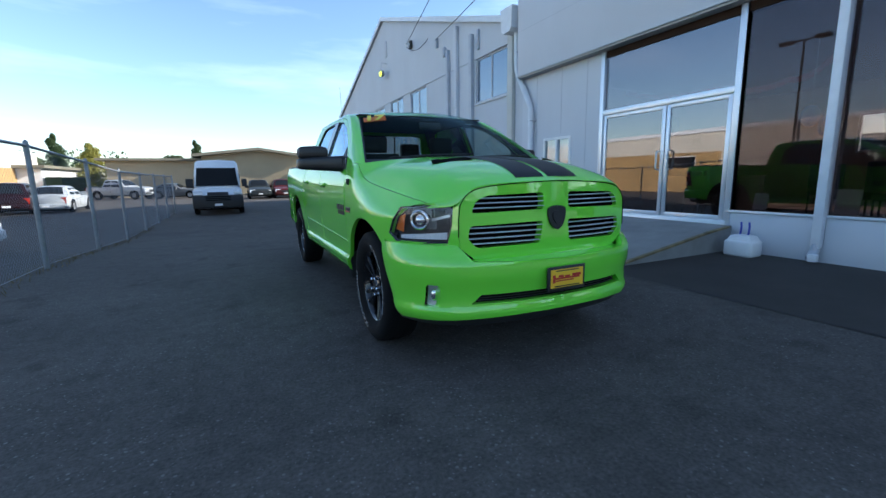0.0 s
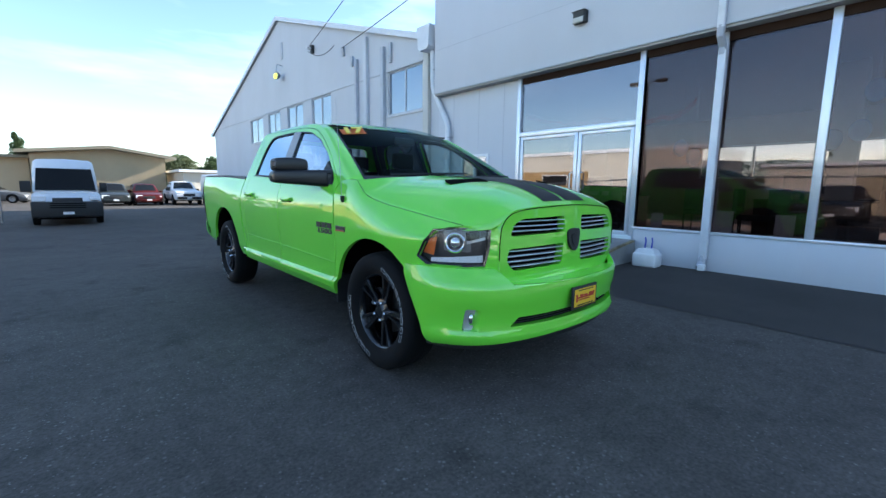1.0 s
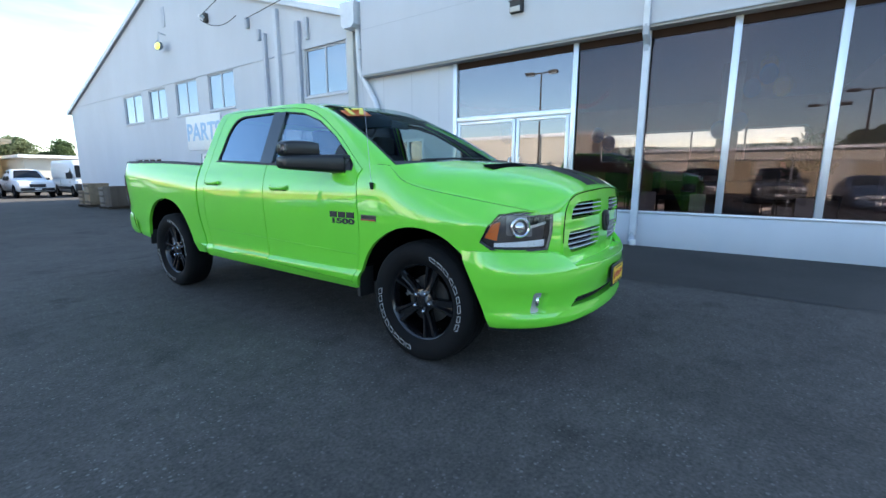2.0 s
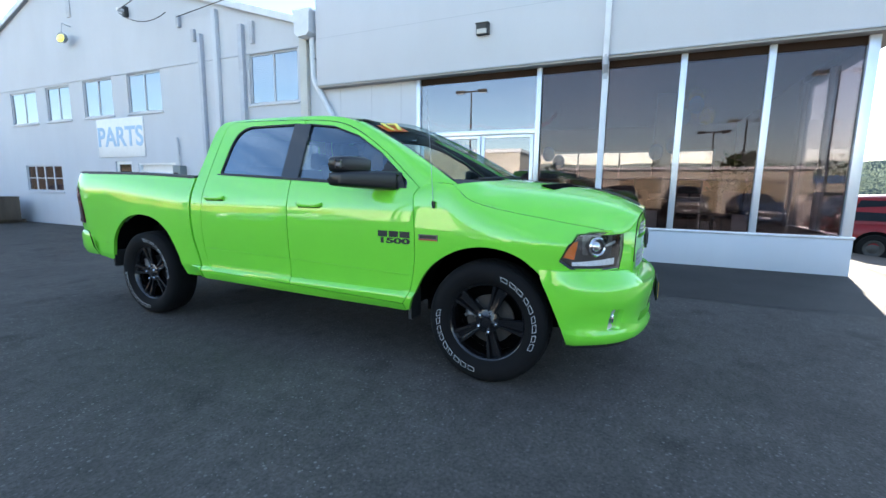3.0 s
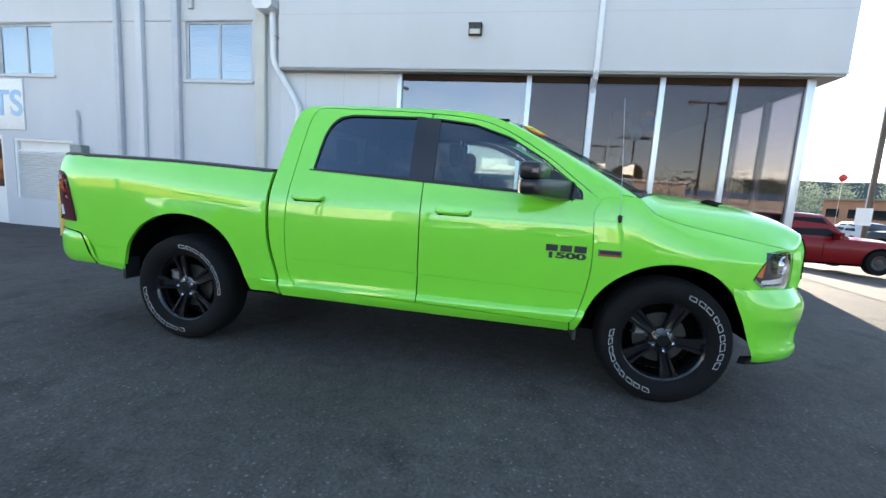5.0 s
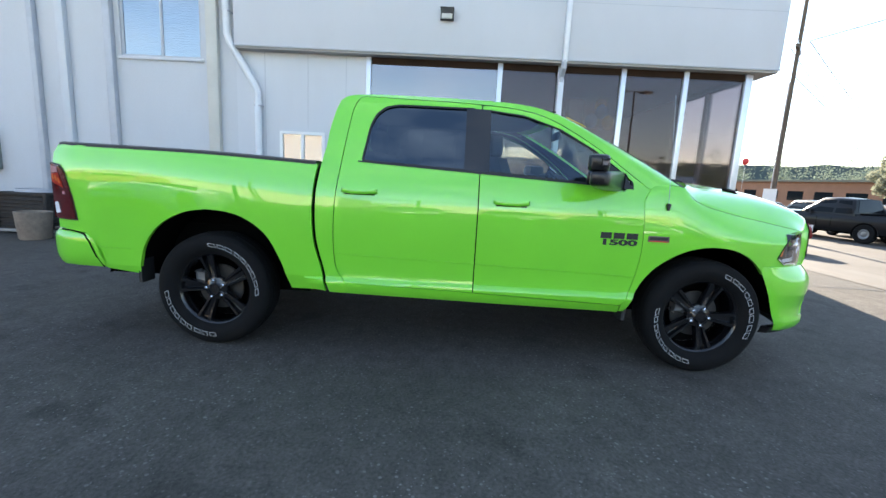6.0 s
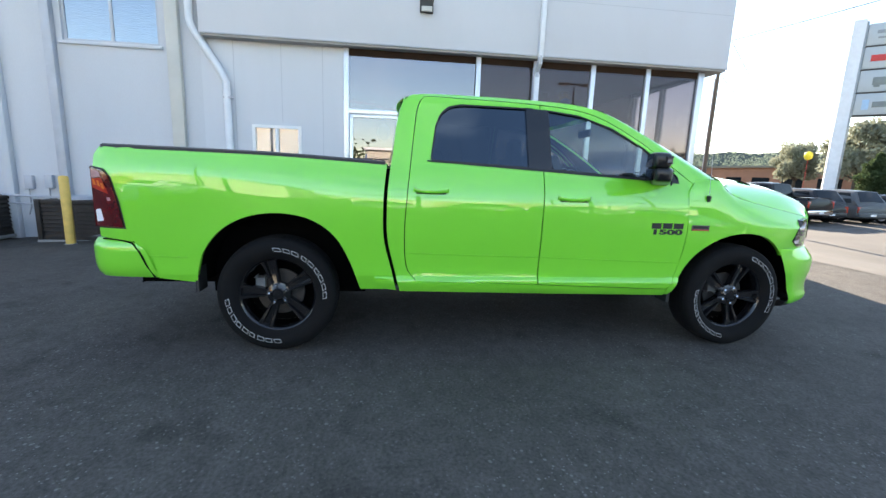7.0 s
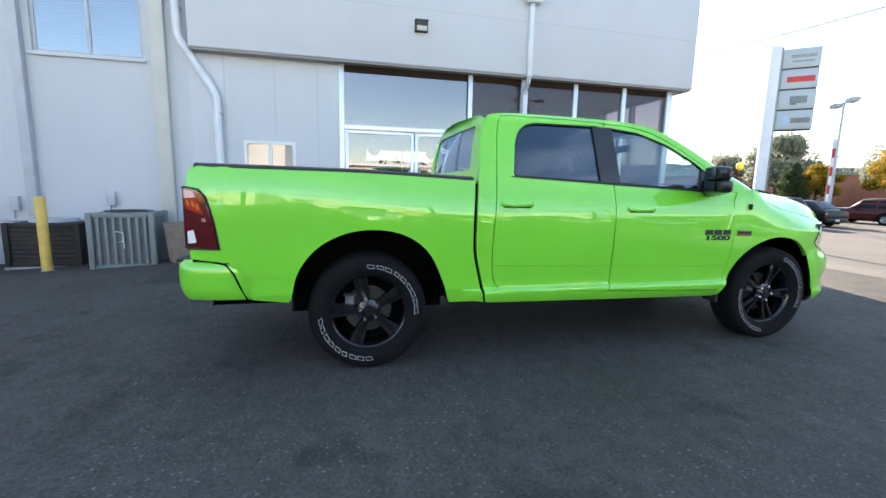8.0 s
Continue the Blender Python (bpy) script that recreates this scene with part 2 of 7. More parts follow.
M["paper"] = shade("paper", (0.75, 0.74, 0.72), rough=0.7, vary=0.05, scale=3)
M["balloonblue"] = shade("blue_balloon", (0.03, 0.16, 0.50), rough=0.2)
M["balloonyellow"] = shade("yellow_balloon", (0.70, 0.48, 0.05), rough=0.2)
M["lane"] = shade("sunlit_pavement", (0.100, 0.087, 0.074), rough=0.85, vary=0.25, scale=0.5, fine=0.15, fscale=60)


# ---- mesh helpers ----
def finish(bm, sharp=35):
    for f in bm.faces:
        f.smooth = True
    bm.normal_update()
    lim = radians(sharp)
    for e in bm.edges:
        if len(e.link_faces) != 2 or e.calc_face_angle(0) > lim:
            e.smooth = False


def mesh_of(name, bm, material, sharp=35):
    finish(bm, sharp)
    me = bpy.data.meshes.new(name)
    bm.to_mesh(me)
    bm.free()
    for m in (material if isinstance(material, (list, tuple)) else [material]):
        me.materials.append(m)
    return me


def part(name, bm, material, parent, label="", sharp=35):
    ob = new(name, mesh_of(name, bm, material, sharp))
    ob.parent = parent
    return tagged(ob, label)


def solid(name, bm, material, label, category="", kind="", group="", sharp=35):
    ob = new(name, mesh_of(name, bm, material, sharp))
    return tagged(ob, label, category or name.rstrip("_0123456789").replace("_", " "), group, kind)


def thing(name, label, category, group="", kind="", at=None):
    ob = new(name)
    ob.empty_display_size = 0.1
    if at is not None:
        ob.matrix_world = at
    return tagged(ob, label, category, group, kind)


def box(bm, x0, x1, y0, y1, z0, z1, bevel=0.0, seg=2):
    r = bmesh.ops.create_cube(bm, size=1)
    vs = r["verts"]
    for v in vs:
        v.co = Vector((x0 + (v.co.x + 0.5) * (x1 - x0), y0 + (v.co.y + 0.5) * (y1 - y0), z0 + (v.co.z + 0.5) * (z1 - z0)))
    if bevel:
        es = {e for v in vs for e in v.link_edges}
        bmesh.ops.bevel(bm, geom=list(es), offset=bevel, segments=seg, profile=0.5, affect="EDGES")
    return bm


def B(*a, **k):
    return box(bmesh.new(), *a, **k)


def tube(bm, pts, r, seg=8, cap=True):
    """A round bar along a line of points; r may be one number or one for each point."""
    pts = [Vector(p) for p in pts]
    rs = r if isinstance(r, (list, tuple)) else [r] * len(pts)
    rings = []
    last = None
    for i, p in enumerate(pts):
        d = (pts[min(i + 1, len(pts) - 1)] - pts[max(i - 1, 0)]).normalized()
        a = d.cross(Vector((0, 0, 1))) if last is None else last - d * last.dot(d)
        if a.length < 1e-3:
            a = d.cross(Vector((0, 1, 0)))
        a.normalize()
        last = a
        b = d.cross(a)
        rings.append([bm.verts.new(p + rs[i] * (math.cos(t) * a + math.sin(t) * b)) for t in (2 * math.pi * k / seg for k in range(seg))])
    for r0, r1 in zip(rings, rings[1:]):
        for k in range(seg):
            bm.faces.new((r0[k], r0[(k + 1) % seg], r1[(k + 1) % seg], r1[k]))
    if cap:
        bm.faces.new(rings[0][::-1])
        bm.faces.new(rings[-1])
    bmesh.ops.recalc_face_normals(bm, faces=bm.faces[:])
    return bm


def T(*a, **k):
    return tube(bmesh.new(), *a, **k)


def skin(bm, rings, closed=True, caps=True):
    """Joins rings of points that have the same number of points."""
    vs = [[bm.verts.new(p) for p in r] for r in rings]
    n = len(vs[0])
    for a, b in zip(vs, vs[1:]):
        for k in range(n if closed else n - 1):
            bm.faces.new((a[k], a[(k + 1) % n], b[(k + 1) % n], b[k]))
    if caps and closed:
        bm.faces.new(vs[0][::-1])
        bm.faces.new(vs[-1])
    bmesh.ops.recalc_face_normals(bm, faces=bm.faces[:])
    return bm


def prism(bm, poly, axis, a, b):
    """A flat outline of (u, v) pulled from a to b along the axis: x: u=y, v=z; y: u=x, v=z; z: u=x, v=y."""
    def at(p, w):
        return {"x": (w, p[0], p[1]), "y": (p[0], w, p[1]), "z": (p[0], p[1], w)}[axis]
    lo = [bm.verts.new(at(p, a)) for p in poly]
    hi = [bm.verts.new(at(p, b)) for p in poly]
    n = len(poly)
    bm.faces.new(lo)
    bm.faces.new(hi[::-1])
    for k in range(n):
        bm.faces.new((lo[k], hi[k], hi[(k + 1) % n], lo[(k + 1) % n]))
    bmesh.ops.recalc_face_normals(bm, faces=bm.faces[:])
    return bm


def spin(bm, profile, axis_point, seg=48, axis="x"):
    """Turns a profile of (along, radius) round an axis."""
    c = Vector(axis_point)
    rings = []
    for a, r in profile:
        ring = []
        for k in range(seg):
            t = 2 * math.pi * k / seg
            o = (a, r * math.cos(t), r * math.sin(t)) if axis == "x" else (r * math.cos(t), r * math.sin(t), a)
            ring.append(c + Vector(o))
        rings.append(ring)
    return skin(bm, rings, True, False)


def ellipsoid(bm, c, rx, ry, rz, u=12, v=8):
    r = bmesh.ops.create_uvsphere(bm, u_segments=u, v_segments=v, radius=1)
    for w in r["verts"]:
        w.co = Vector((c[0] + rx * w.co.x, c[1] + ry * w.co.y, c[2] + rz * w.co.z))
    return bm


def words(text, size, m, material, parent=None, label="", depth=0.004, name="lettering", bold=0.0):
    """Raised letters in the built-in font, as a mesh."""
    cu = bpy.data.curves.new(name, "FONT")
    cu.body, cu.size, cu.extrude, cu.align_x, cu.align_y = text, size, depth, "CENTER", "CENTER"
    cu.offset = bold
    tmp = bpy.data.objects.new("tmp", cu)
    scene.collection.objects.link(tmp)
    me = bpy.data.meshes.new_from_object(tmp.evaluated_get(bpy.context.evaluated_depsgraph_get()))
    bpy.data.objects.remove(tmp)
    me.materials.clear()
    me.materials.append(material)
    ob = new(name, me)
    ob.matrix_basis = m
    ob.parent = parent
    return tagged(ob, label)


# ---- ground ----
def ground_z(x, y):
    t = min(1.0, max(0.0, (y - 4.4) / 7.0))
    s = min(1.0, max(0.0, (-4.3 - y) / 5.0))
    return -0.27 * t * t * (3 - 2 * t) - 0.45 * s * s * (3 - 2 * s)


DRIVE = [-2400, -300, -60, -30, -12] + [-9.3 + 0.5 * k for k in range(10)]    # rows of the drive that falls to the street


def ground_mesh():
    xs = [-2500, -400, -90, -40, -20, -12, -8, -4, -2, 0, 2.37, 5.3, 8, 12, 20, 40, 90, 400, 2500]
    ys = [-2500] + DRIVE + [-4.3, -3, 0, 2, 4.4] + [4.4 + 0.5 * k for k in range(1, 15)] + [14, 20, 30, 45, 80, 150, 400, 2500]
    bm = bmesh.new()
    vs = [[bm.verts.new((x, y, ground_z(x, y))) for x in xs] for y in ys]
    for a, b in zip(vs, vs[1:]):
        for k in range(len(xs) - 1):
            bm.faces.new((a[k], a[k + 1], b[k + 1], b[k]))
    return bm


solid("ground", ground_mesh(), M["asphalt"], "dark worn asphalt lot with pale stones showing", "ground", "structure")
bm = bmesh.new()
prev = None
for k in range(60):
    y = -12 + 0.5 * k
    w = 0.012 + 0.008 * math.sin(k * 1.7)
    x = 2.37 + 0.012 * math.sin(k * 0.9)
    if y > 6:
        break
    cur = (bm.verts.new((x - w, y, 0.004 + ground_z(x, y))), bm.verts.new((x + w, y, 0.004 + ground_z(x, y))))
    if prev:
        bm.faces.new((prev[0], prev[1], cur[1], cur[0]))
    prev = cur
solid("asphalt_seam", bm, M["tar"], "tarred joint line in the asphalt", "seam", "structure")

# darker, newer strip of asphalt along the showroom
bm = bmesh.new()
PATCH = [-4.6 + 0.55 * k for k in range(21)]
for a, b in zip(PATCH, PATCH[1:]):
    xa, xb = 2.37 + 0.012 * math.sin(a * 1.8), 2.37 + 0.012 * math.sin(b * 1.8)
    bm.faces.new([bm.verts.new(p) for p in ((xa, a, ground_z(3, a) + .003), (5.24, a, ground_z(3, a) + .003), (5.24, b, ground_z(3, b) + .003), (xb, b, ground_z(3, b) + .003))])
bmesh.ops.remove_doubles(bm, verts=bm.verts[:], dist=1e-4)
solid("asphalt_strip", bm, M["newasphalt"], "darker strip of newer asphalt along the showroom", "asphalt", "structure")

bm = bmesh.new()
for a, b in zip(DRIVE, DRIVE[1:]):
    za, zb_ = ground_z(0, a) + .005, ground_z(0, b) + .005
    bm.faces.new([bm.verts.new(p) for p in ((-2.5, a, za), (90, a, za), (90, b, zb_), (-2.5, b, zb_))])
solid("pavement", bm, M["lane"], "pale sun-bleached paved drive", "pavement", "structure")

# ---- showroom ----
GX, FX = 5.25, 5.0             # glass line, fascia face
MULL = [1.03, -0.20, -1.48, -2.74]
showroom = thing("showroom", "grey showroom with tall shop windows and deep fascia", "building", kind="structure")
part("fascia_front", B(FX, FX + 0.25, -4.42, 6.42, 3.76, 6.4, 0.01), M["fascia"], showroom, "pale grey fascia panels")
part("fascia_end", B(FX + 0.25, 14.4, -4.42, -4.18, 3.76, 6.4, 0.01), M["fascia"], showroom, "pale grey fascia panels")
part("fascia_seam", B(FX - 0.003, FX + 0.01, -4.41, 6.41, 4.815, 4.825), M["greypipe"], showroom)
part("drip_edge", B(FX - 0.012, FX + 0.02, -4.43, 6.43, 3.742, 3.762), M["greypipe"], showroom)
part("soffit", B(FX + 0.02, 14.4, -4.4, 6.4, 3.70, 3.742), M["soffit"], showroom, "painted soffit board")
part("roof_deck", B(FX + 0.25, 14.4, -4.18, 6.42, 5.7, 5.85), M["roof"], showroom)
part("header_front", B(GX - 0.02, GX + 0.12, -3.95, 3.70, 3.57, 3.70), M["header"], showroom, "dark brown window header")
part("header_end", B(GX + 0.12, 7.9, -4.02, -3.9, 3.57, 3.70), M["header"], showroom)
part("plinth_front", B(GX - 0.05, GX + 0.15, -4.09, 1.02, -0.05, 0.60, 0.008), M["siding"], showroom, "pale grey painted plinth")
part("plinth_end", B(GX + 0.15, 14.2, -4.09, -3.9, -0.05, 0.60, 0.008), M["siding"], showroom)
part("window_sill", B(GX - 0.07, GX + 0.15, -4.10, 1.02, 0.60, 0.64, 0.006), M["alu"], showroom)
part("window_sill", B(GX + 0.15, 7.9, -4.10, -3.9, 0.60, 0.64, 0.006), M["alu"], showroom)
for y in MULL:
    part("mullion", B(GX - 0.06, GX + 0.08, y - 0.05, y + 0.05, 0.64, 3.70, 0.006), M["alu"], showroom)
part("corner_post", B(GX - 0.06, GX + 0.08, -4.06, -3.92, 0.64, 3.70, 0.008), M["alu"], showroom)
for x in (6.55, 7.85):
    part("mullion", B(x - 0.05, x + 0.05, -4.06, -3.92, 0.64, 3.70, 0.006), M["alu"], showroom)
ys = [1.03, -0.20, -1.48, -2.74, -3.99]
for a, b in zip(ys, ys[1:]):
    ob = part("pane", B(GX, GX + 0.012, b + 0.045, a - 0.045, 0.63, 3.61), M["glass"], showroom, "large reflecting window pane")
    ob.visible_shadow = False
xs = [GX, 6.55, 7.85]
for a, b in zip(xs, xs[1:]):
    ob = part("pane", B(a + 0.045, b - 0.045, -3.995, -3.983, 0.63, 3.61), M["endglass"], showroom, "large clear end window pane")

# door bay
DOORZ = 0.42
part("door_jamb", B(GX - 0.06, GX + 0.08, 3.68, 3.78, 0.0, 3.70, 0.006), M["alu"], showroom)
part("transom_bar", B(GX - 0.06, GX + 0.08, 1.08, 3.68, 2.44, 2.54, 0.006), M["alu"], showroom)
part("threshold", B(GX - 0.08, GX + 0.12, 1.02, 3.70, DOORZ - 0.42, DOORZ + 0.04, 0.006), M["alu"], showroom)
part("door_post", B(GX - 0.062, GX + 0.08, 0.98, 1.08, DOORZ, 3.70, 0.006), M["alu"], showroom)
ob = part("pane", B(GX, GX + 0.012, 1.06, 3.69, 2.53, 3.61), M["doorglass"], showroom, "clear transom pane")
ob.visible_shadow = False
for y0, y1 in ((1.10, 2.22), (2.24, 3.67)):
    leaf = part("door_leaf", B(GX - 0.03, GX + 0.02, y0, y0 + 0.07, DOORZ + 0.04, 2.44, 0.004), M["alu"], showroom, "glazed aluminium door leaf")
    part("stile", B(GX - 0.03, GX + 0.02, y1 - 0.07, y1, DOORZ + 0.04, 2.44, 0.004), M["alu"], leaf)
    part("rail", B(GX - 0.03, GX + 0.02, y0 + 0.07, y1 - 0.07, 2.37, 2.44, 0.004), M["alu"], leaf)
    part("rail", B(GX - 0.03, GX + 0.02, y0 + 0.07, y1 - 0.07, DOORZ + 0.04, DOORZ + 0.12, 0.004), M["alu"], leaf)
    ob = part("pane", B(GX - 0.01, GX, y0 + 0.06, y1 - 0.06, DOORZ + 0.10, 2.38), M["doorglass"], leaf)
    ob.visible_shadow = False
    yh = y1 - 0.10 if y0 < 2 else y0 + 0.10
    bm = tube(bmesh.new(), [(GX - 0.03, yh, 1.30), (GX - 0.09, yh, 1.32), (GX - 0.09, yh, 1.62), (GX - 0.03, yh, 1.64)], 0.016)
    part("door_handle", bm, M["alu"], leaf, "aluminium pull handle")

# solid wall beside the doors, with a small window
part("side_wall", prism(bmesh.new(), [(3.78, -0.3), (6.5, -0.3), (6.5, 3.72), (5.60, 3.72), (5.60, 1.05), (4.64, 1.05), (4.64, 3.72), (3.78, 3.72)], "x", GX - 0.01, GX + 0.2), M["siding"], showroom, "pale grey flat siding")
part("side_wall", B(GX - 0.01, GX + 0.2, 4.64, 5.60, 2.14, 3.72), M["siding"], showroom)
for y in (4.2, 5.0, 5.9):
    part("siding_joint", B(GX - 0.014, GX, y - 0.006, y + 0.006, 2.2 if 4.6 < y < 5.6 else 0.2, 3.70), M["greypipe"], showroom)
win = part("small_window", B(GX - 0.03, GX + 0.06, 4.64, 4.70, 1.05, 2.14), M["whitepaint"], showroom, "small white framed window")
for a in ((5.54, 5.60, 1.05, 2.14), (5.09, 5.15, 1.11, 2.08), (4.70, 5.54, 2.08, 2.14), (4.70, 5.54, 1.05, 1.11)):
    part("window_frame", B(GX - 0.03, GX + 0.06, *a), M["whitepaint"], win)
ob = part("pane", B(GX + 0.01, GX + 0.02, 4.70, 5.54, 1.11, 2.08), M["smallglass"], win)
# board added behind the pane; its pale colour gives the bright reflection
part("blind", B(GX + 0.08, GX + 0.10, 4.64, 5.60, 1.05, 2.14), M["palereflect"], win, "pale board standing in for the reflection in the glass")

# showroom interior shell
part("showroom_floor", B(GX + 0.15, 14.0, -3.9, 6.4, 0.30, DOORZ), M["infloor"], showroom, "brown tiled showroom floor")
part("back_wall", prism(bmesh.new(), [(-3.9, DOORZ), (6.4, DOORZ), (6.4, 3.70), (2.8, 3.70), (2.8, 1.72), (-3.3, 1.72), (-3.3, 3.70), (-3.9, 3.70)], "x", 14.0, 14.2), M["interior"], showroom, "brown back wall")
part("back_wall", B(14.0, 14.2, -3.3, 2.8, 2.80, 3.70), M["interior"], showroom)
bw = part("back_window", B(14.03, 14.13, -3.3, 2.8, 1.72, 1.78), M["alu"], showroom, "long window in the back wall")
part("window_frame", B(14.03, 14.13, -3.3, 2.8, 2.74, 2.80), M["alu"], bw)
for y in (-3.27, -1.75, -0.23, 1.27, 2.77):
    part("window_bar", B(14.04, 14.12, y - .03, y + .03, 1.78, 2.74), M["alu"], bw)
part("pane", B(14.075, 14.085, -3.3, 2.8, 1.75, 2.77), M["clearglass"], bw)
part("ceiling_lining", B(GX + 0.13, 14.0, -3.85, 6.2, 3.66, 3.69), M["inceil"], showroom, "pinkish showroom ceiling")
part("far_wall", B(GX + 0.2, 14.0, 6.2, 6.4, DOORZ, 3.70), M["interior"], showroom)
part("end_wall", B(7.9, 14.2, -4.05, -3.85, 0.6, 3.70), M["siding"], showroom, "pale grey end wall")
part("inner_column", B(8.3, 8.7, -1.6, -1.2, DOORZ, 3.70, 0.02), M["beige"], showroom, "plain square column")

# yard slope in front of the doors
bm = prism(bmesh.new(), [(2.55, -0.02), (5.17, -0.02), (5.17, 0.40), (4.6, 0.33), (2.55, 0.004)], "y", 0.92, 4.4)
ramp = solid("entrance_ramp", bm, M["concrete"], "worn concrete ramp rising to the glass doors", "ramp", "structure")
bm = bmesh.new()
skin(bm, [[(x, 0.905, z + 0.004), (x, 0.965, z + 0.004), (x, 0.965, z - 0.02), (x, 0.905, z - 0.022)] for x, z in ((2.6, 0.01), (3.6, 0.17), (4.6, 0.33), (5.1, 0.39))])
part("painted_edge", bm, M["wornyellow"], ramp, "worn yellow painted edge")

# ---- gabled workshop ----
PK, EAV = (17.5, 8.57), (28.95, 4.63)
work = thing("workshop", "large pale grey gabled workshop with high windows", "building", kind="structure")


def gable_wall():
    """The wall as strips between the window columns, so that the openings go through it."""
    holes = [(19.95, 21.85, 3.52, 4.72), (17.70, 19.25, 3.54, 4.74), (15.18, 16.86, 3.55, 4.78), (12.68, 14.36, 3.56, 4.78), (7.23, 8.93, 3.50, 4.80),
             (18.72, 21.28, 0.98, 1.96), (14.45, 15.36, -0.3, 2.05), (12.24, 14.10, 0.45, 1.98)]

    def top(y):
        return EAV[1] + (PK[1] - EAV[1]) * (EAV[0] - y) / (EAV[0] - PK[0]) if y > PK[0] else PK[1] - 0.311 * (PK[0] - y)
    ys_ = sorted({6.5, 28.95, PK[0], *[h[0] for h in holes], *[h[1] for h in holes]})
    bm = bmesh.new()
    for a, b in zip(ys_, ys_[1:]):
        mid = (a + b) / 2
        hs = sorted(h[2:] for h in holes if h[0] < mid < h[1])
        z = -0.6
        for lo, hi in hs + [(None, None)]:
            if lo is None:
                prism(bm, [(a, z), (b, z), (b, top(b)), (a, top(a))], "x", GX, GX + 0.25)
            else:
                if lo > z:
                    prism(bm, [(a, z), (b, z), (b, lo), (a, lo)], "x", GX, GX + 0.25)
                z = hi
    bmesh.ops.remove_doubles(bm, verts=bm.verts[:], dist=1e-4)
    return bm, holes


bm, HOLES = gable_wall()
part("gable_wall", bm, M["stucco"], work, "pale grey painted stucco gable wall", sharp=30)
for i, (y0, y1, z0, z1) in enumerate(HOLES[:6]):
    w = part("window_frame", B(GX + 0.04, GX + 0.10, y0, y1, z1 - 0.05, z1), M["greypipe"], work, "grey framed window")
    for a in ((y0, y0 + 0.05, z0, z1 - 0.05), (y1 - 0.05, y1, z0, z1 - 0.05), (y0 + 0.05, y1 - 0.05, z0, z0 + 0.05), ((y0 + y1) / 2 - 0.025, (y0 + y1) / 2 + 0.025, z0 + 0.05, z1 - 0.05)):
        part("frame_bar", B(GX + 0.04, GX + 0.10, *a), M["greypipe"], w)
    part("pane", B(GX + 0.055, GX + 0.06, y0 + 0.04, y1 - 0.04, z0 + 0.04, z1 - 0.04), M["highglass"] if i < 5 else M["glass"], w)
    part("window_sill", B(GX - 0.05, GX + 0.12, y0 - 0.05, y1 + 0.05, z0 - 0.06, z0, 0.006), M["siding"], w)
    # boards added close behind the high panes to brighten them like reflected sky
    part("blind_board", B(GX + 0.105, GX + 0.12, y0 - 0.02, y1 + 0.02, z0 - 0.02, z1 + 0.02), M["blind"] if i < 5 else M["interior"], w, "pale backing behind the glass")
    if i == 5:
        for k in range(1, 4):
            y = y0 + (y1 - y0) * k / 4
            part("glazing_bar", B(GX + 0.03, GX + 0.09, y - 0.02, y + 0.02, z0 + 0.05, z1 - 0.05), M["whitepaint"], w)
        part("glazing_bar", B(GX + 0.028, GX + 0.088, y0 + 0.05, y1 - 0.05, 1.46, 1.49), M["whitepaint"], w)
    if i == 4:
        for k in range(24):
            z = z0 + 0.06 + k * (z1 - z0 - 0.12) / 24
            part("slat", B(GX + 0.07, GX + 0.09, y0 + 0.05, y1 - 0.05, z, z + 0.035), M["blind"], w)
# door and louvre bay
y0, y1, z0, z1 = HOLES[6]
dr = part("service_door", B(GX + 0.06, GX + 0.12, y0 + 0.04, y1 - 0.04, -0.29, 0.7), M["whitepaint"], work, "white service door with glazed upper half")
part("door_pane", B(GX + 0.07, GX + 0.09, y0 + 0.12, y1 - 0.12, 0.7, 1.95), M["glass"], dr)
for a in ((y0, y0 + 0.12, 0.7, 2.05), (y1 - 0.12, y1, 0.7, 2.05), (y0 + 0.12, y1 - 0.12, 1.95, 2.05)):
    part("door_frame", B(GX + 0.05, GX + 0.12, *a), M["whitepaint"], dr)
part("dark_behind", B(GX + 0.2, GX + 0.22, y0, y1, 0.0, 2.05), M["interior"], dr)
y0, y1, z0, z1 = HOLES[7]
lv = part("louvre_window", B(GX + 0.02, GX + 0.1, y0, y1, z1 - 0.06, z1), M["whitepaint"], work, "white louvred opening with a clear top light")
part("frame_bar", B(GX + 0.02, GX + 0.1, y0, y0 + 0.06, z0, z1 - 0.06), M["whitepaint"], lv)
part("frame_bar", B(GX + 0.02, GX + 0.1, y1 - 0.06, y1, z0, z1 - 0.06), M["whitepaint"], lv)
part("backing", B(GX + 0.11, GX + 0.13, y0, y1, z0, z1), M["paper"], lv)
for k in range(20):
    z = z0 + 0.02 + k * 0.062
    if z < 1.68:
        bm = prism(bmesh.new(), [(GX + 0.02, z), (GX + 0.09, z + 0.045), (GX + 0.095, z + 0.038), (GX + 0.025, z - 0.007)], "y", y0 + 0.06, y1 - 0.06)
        part("slat", bm, M["whitepaint"], lv)

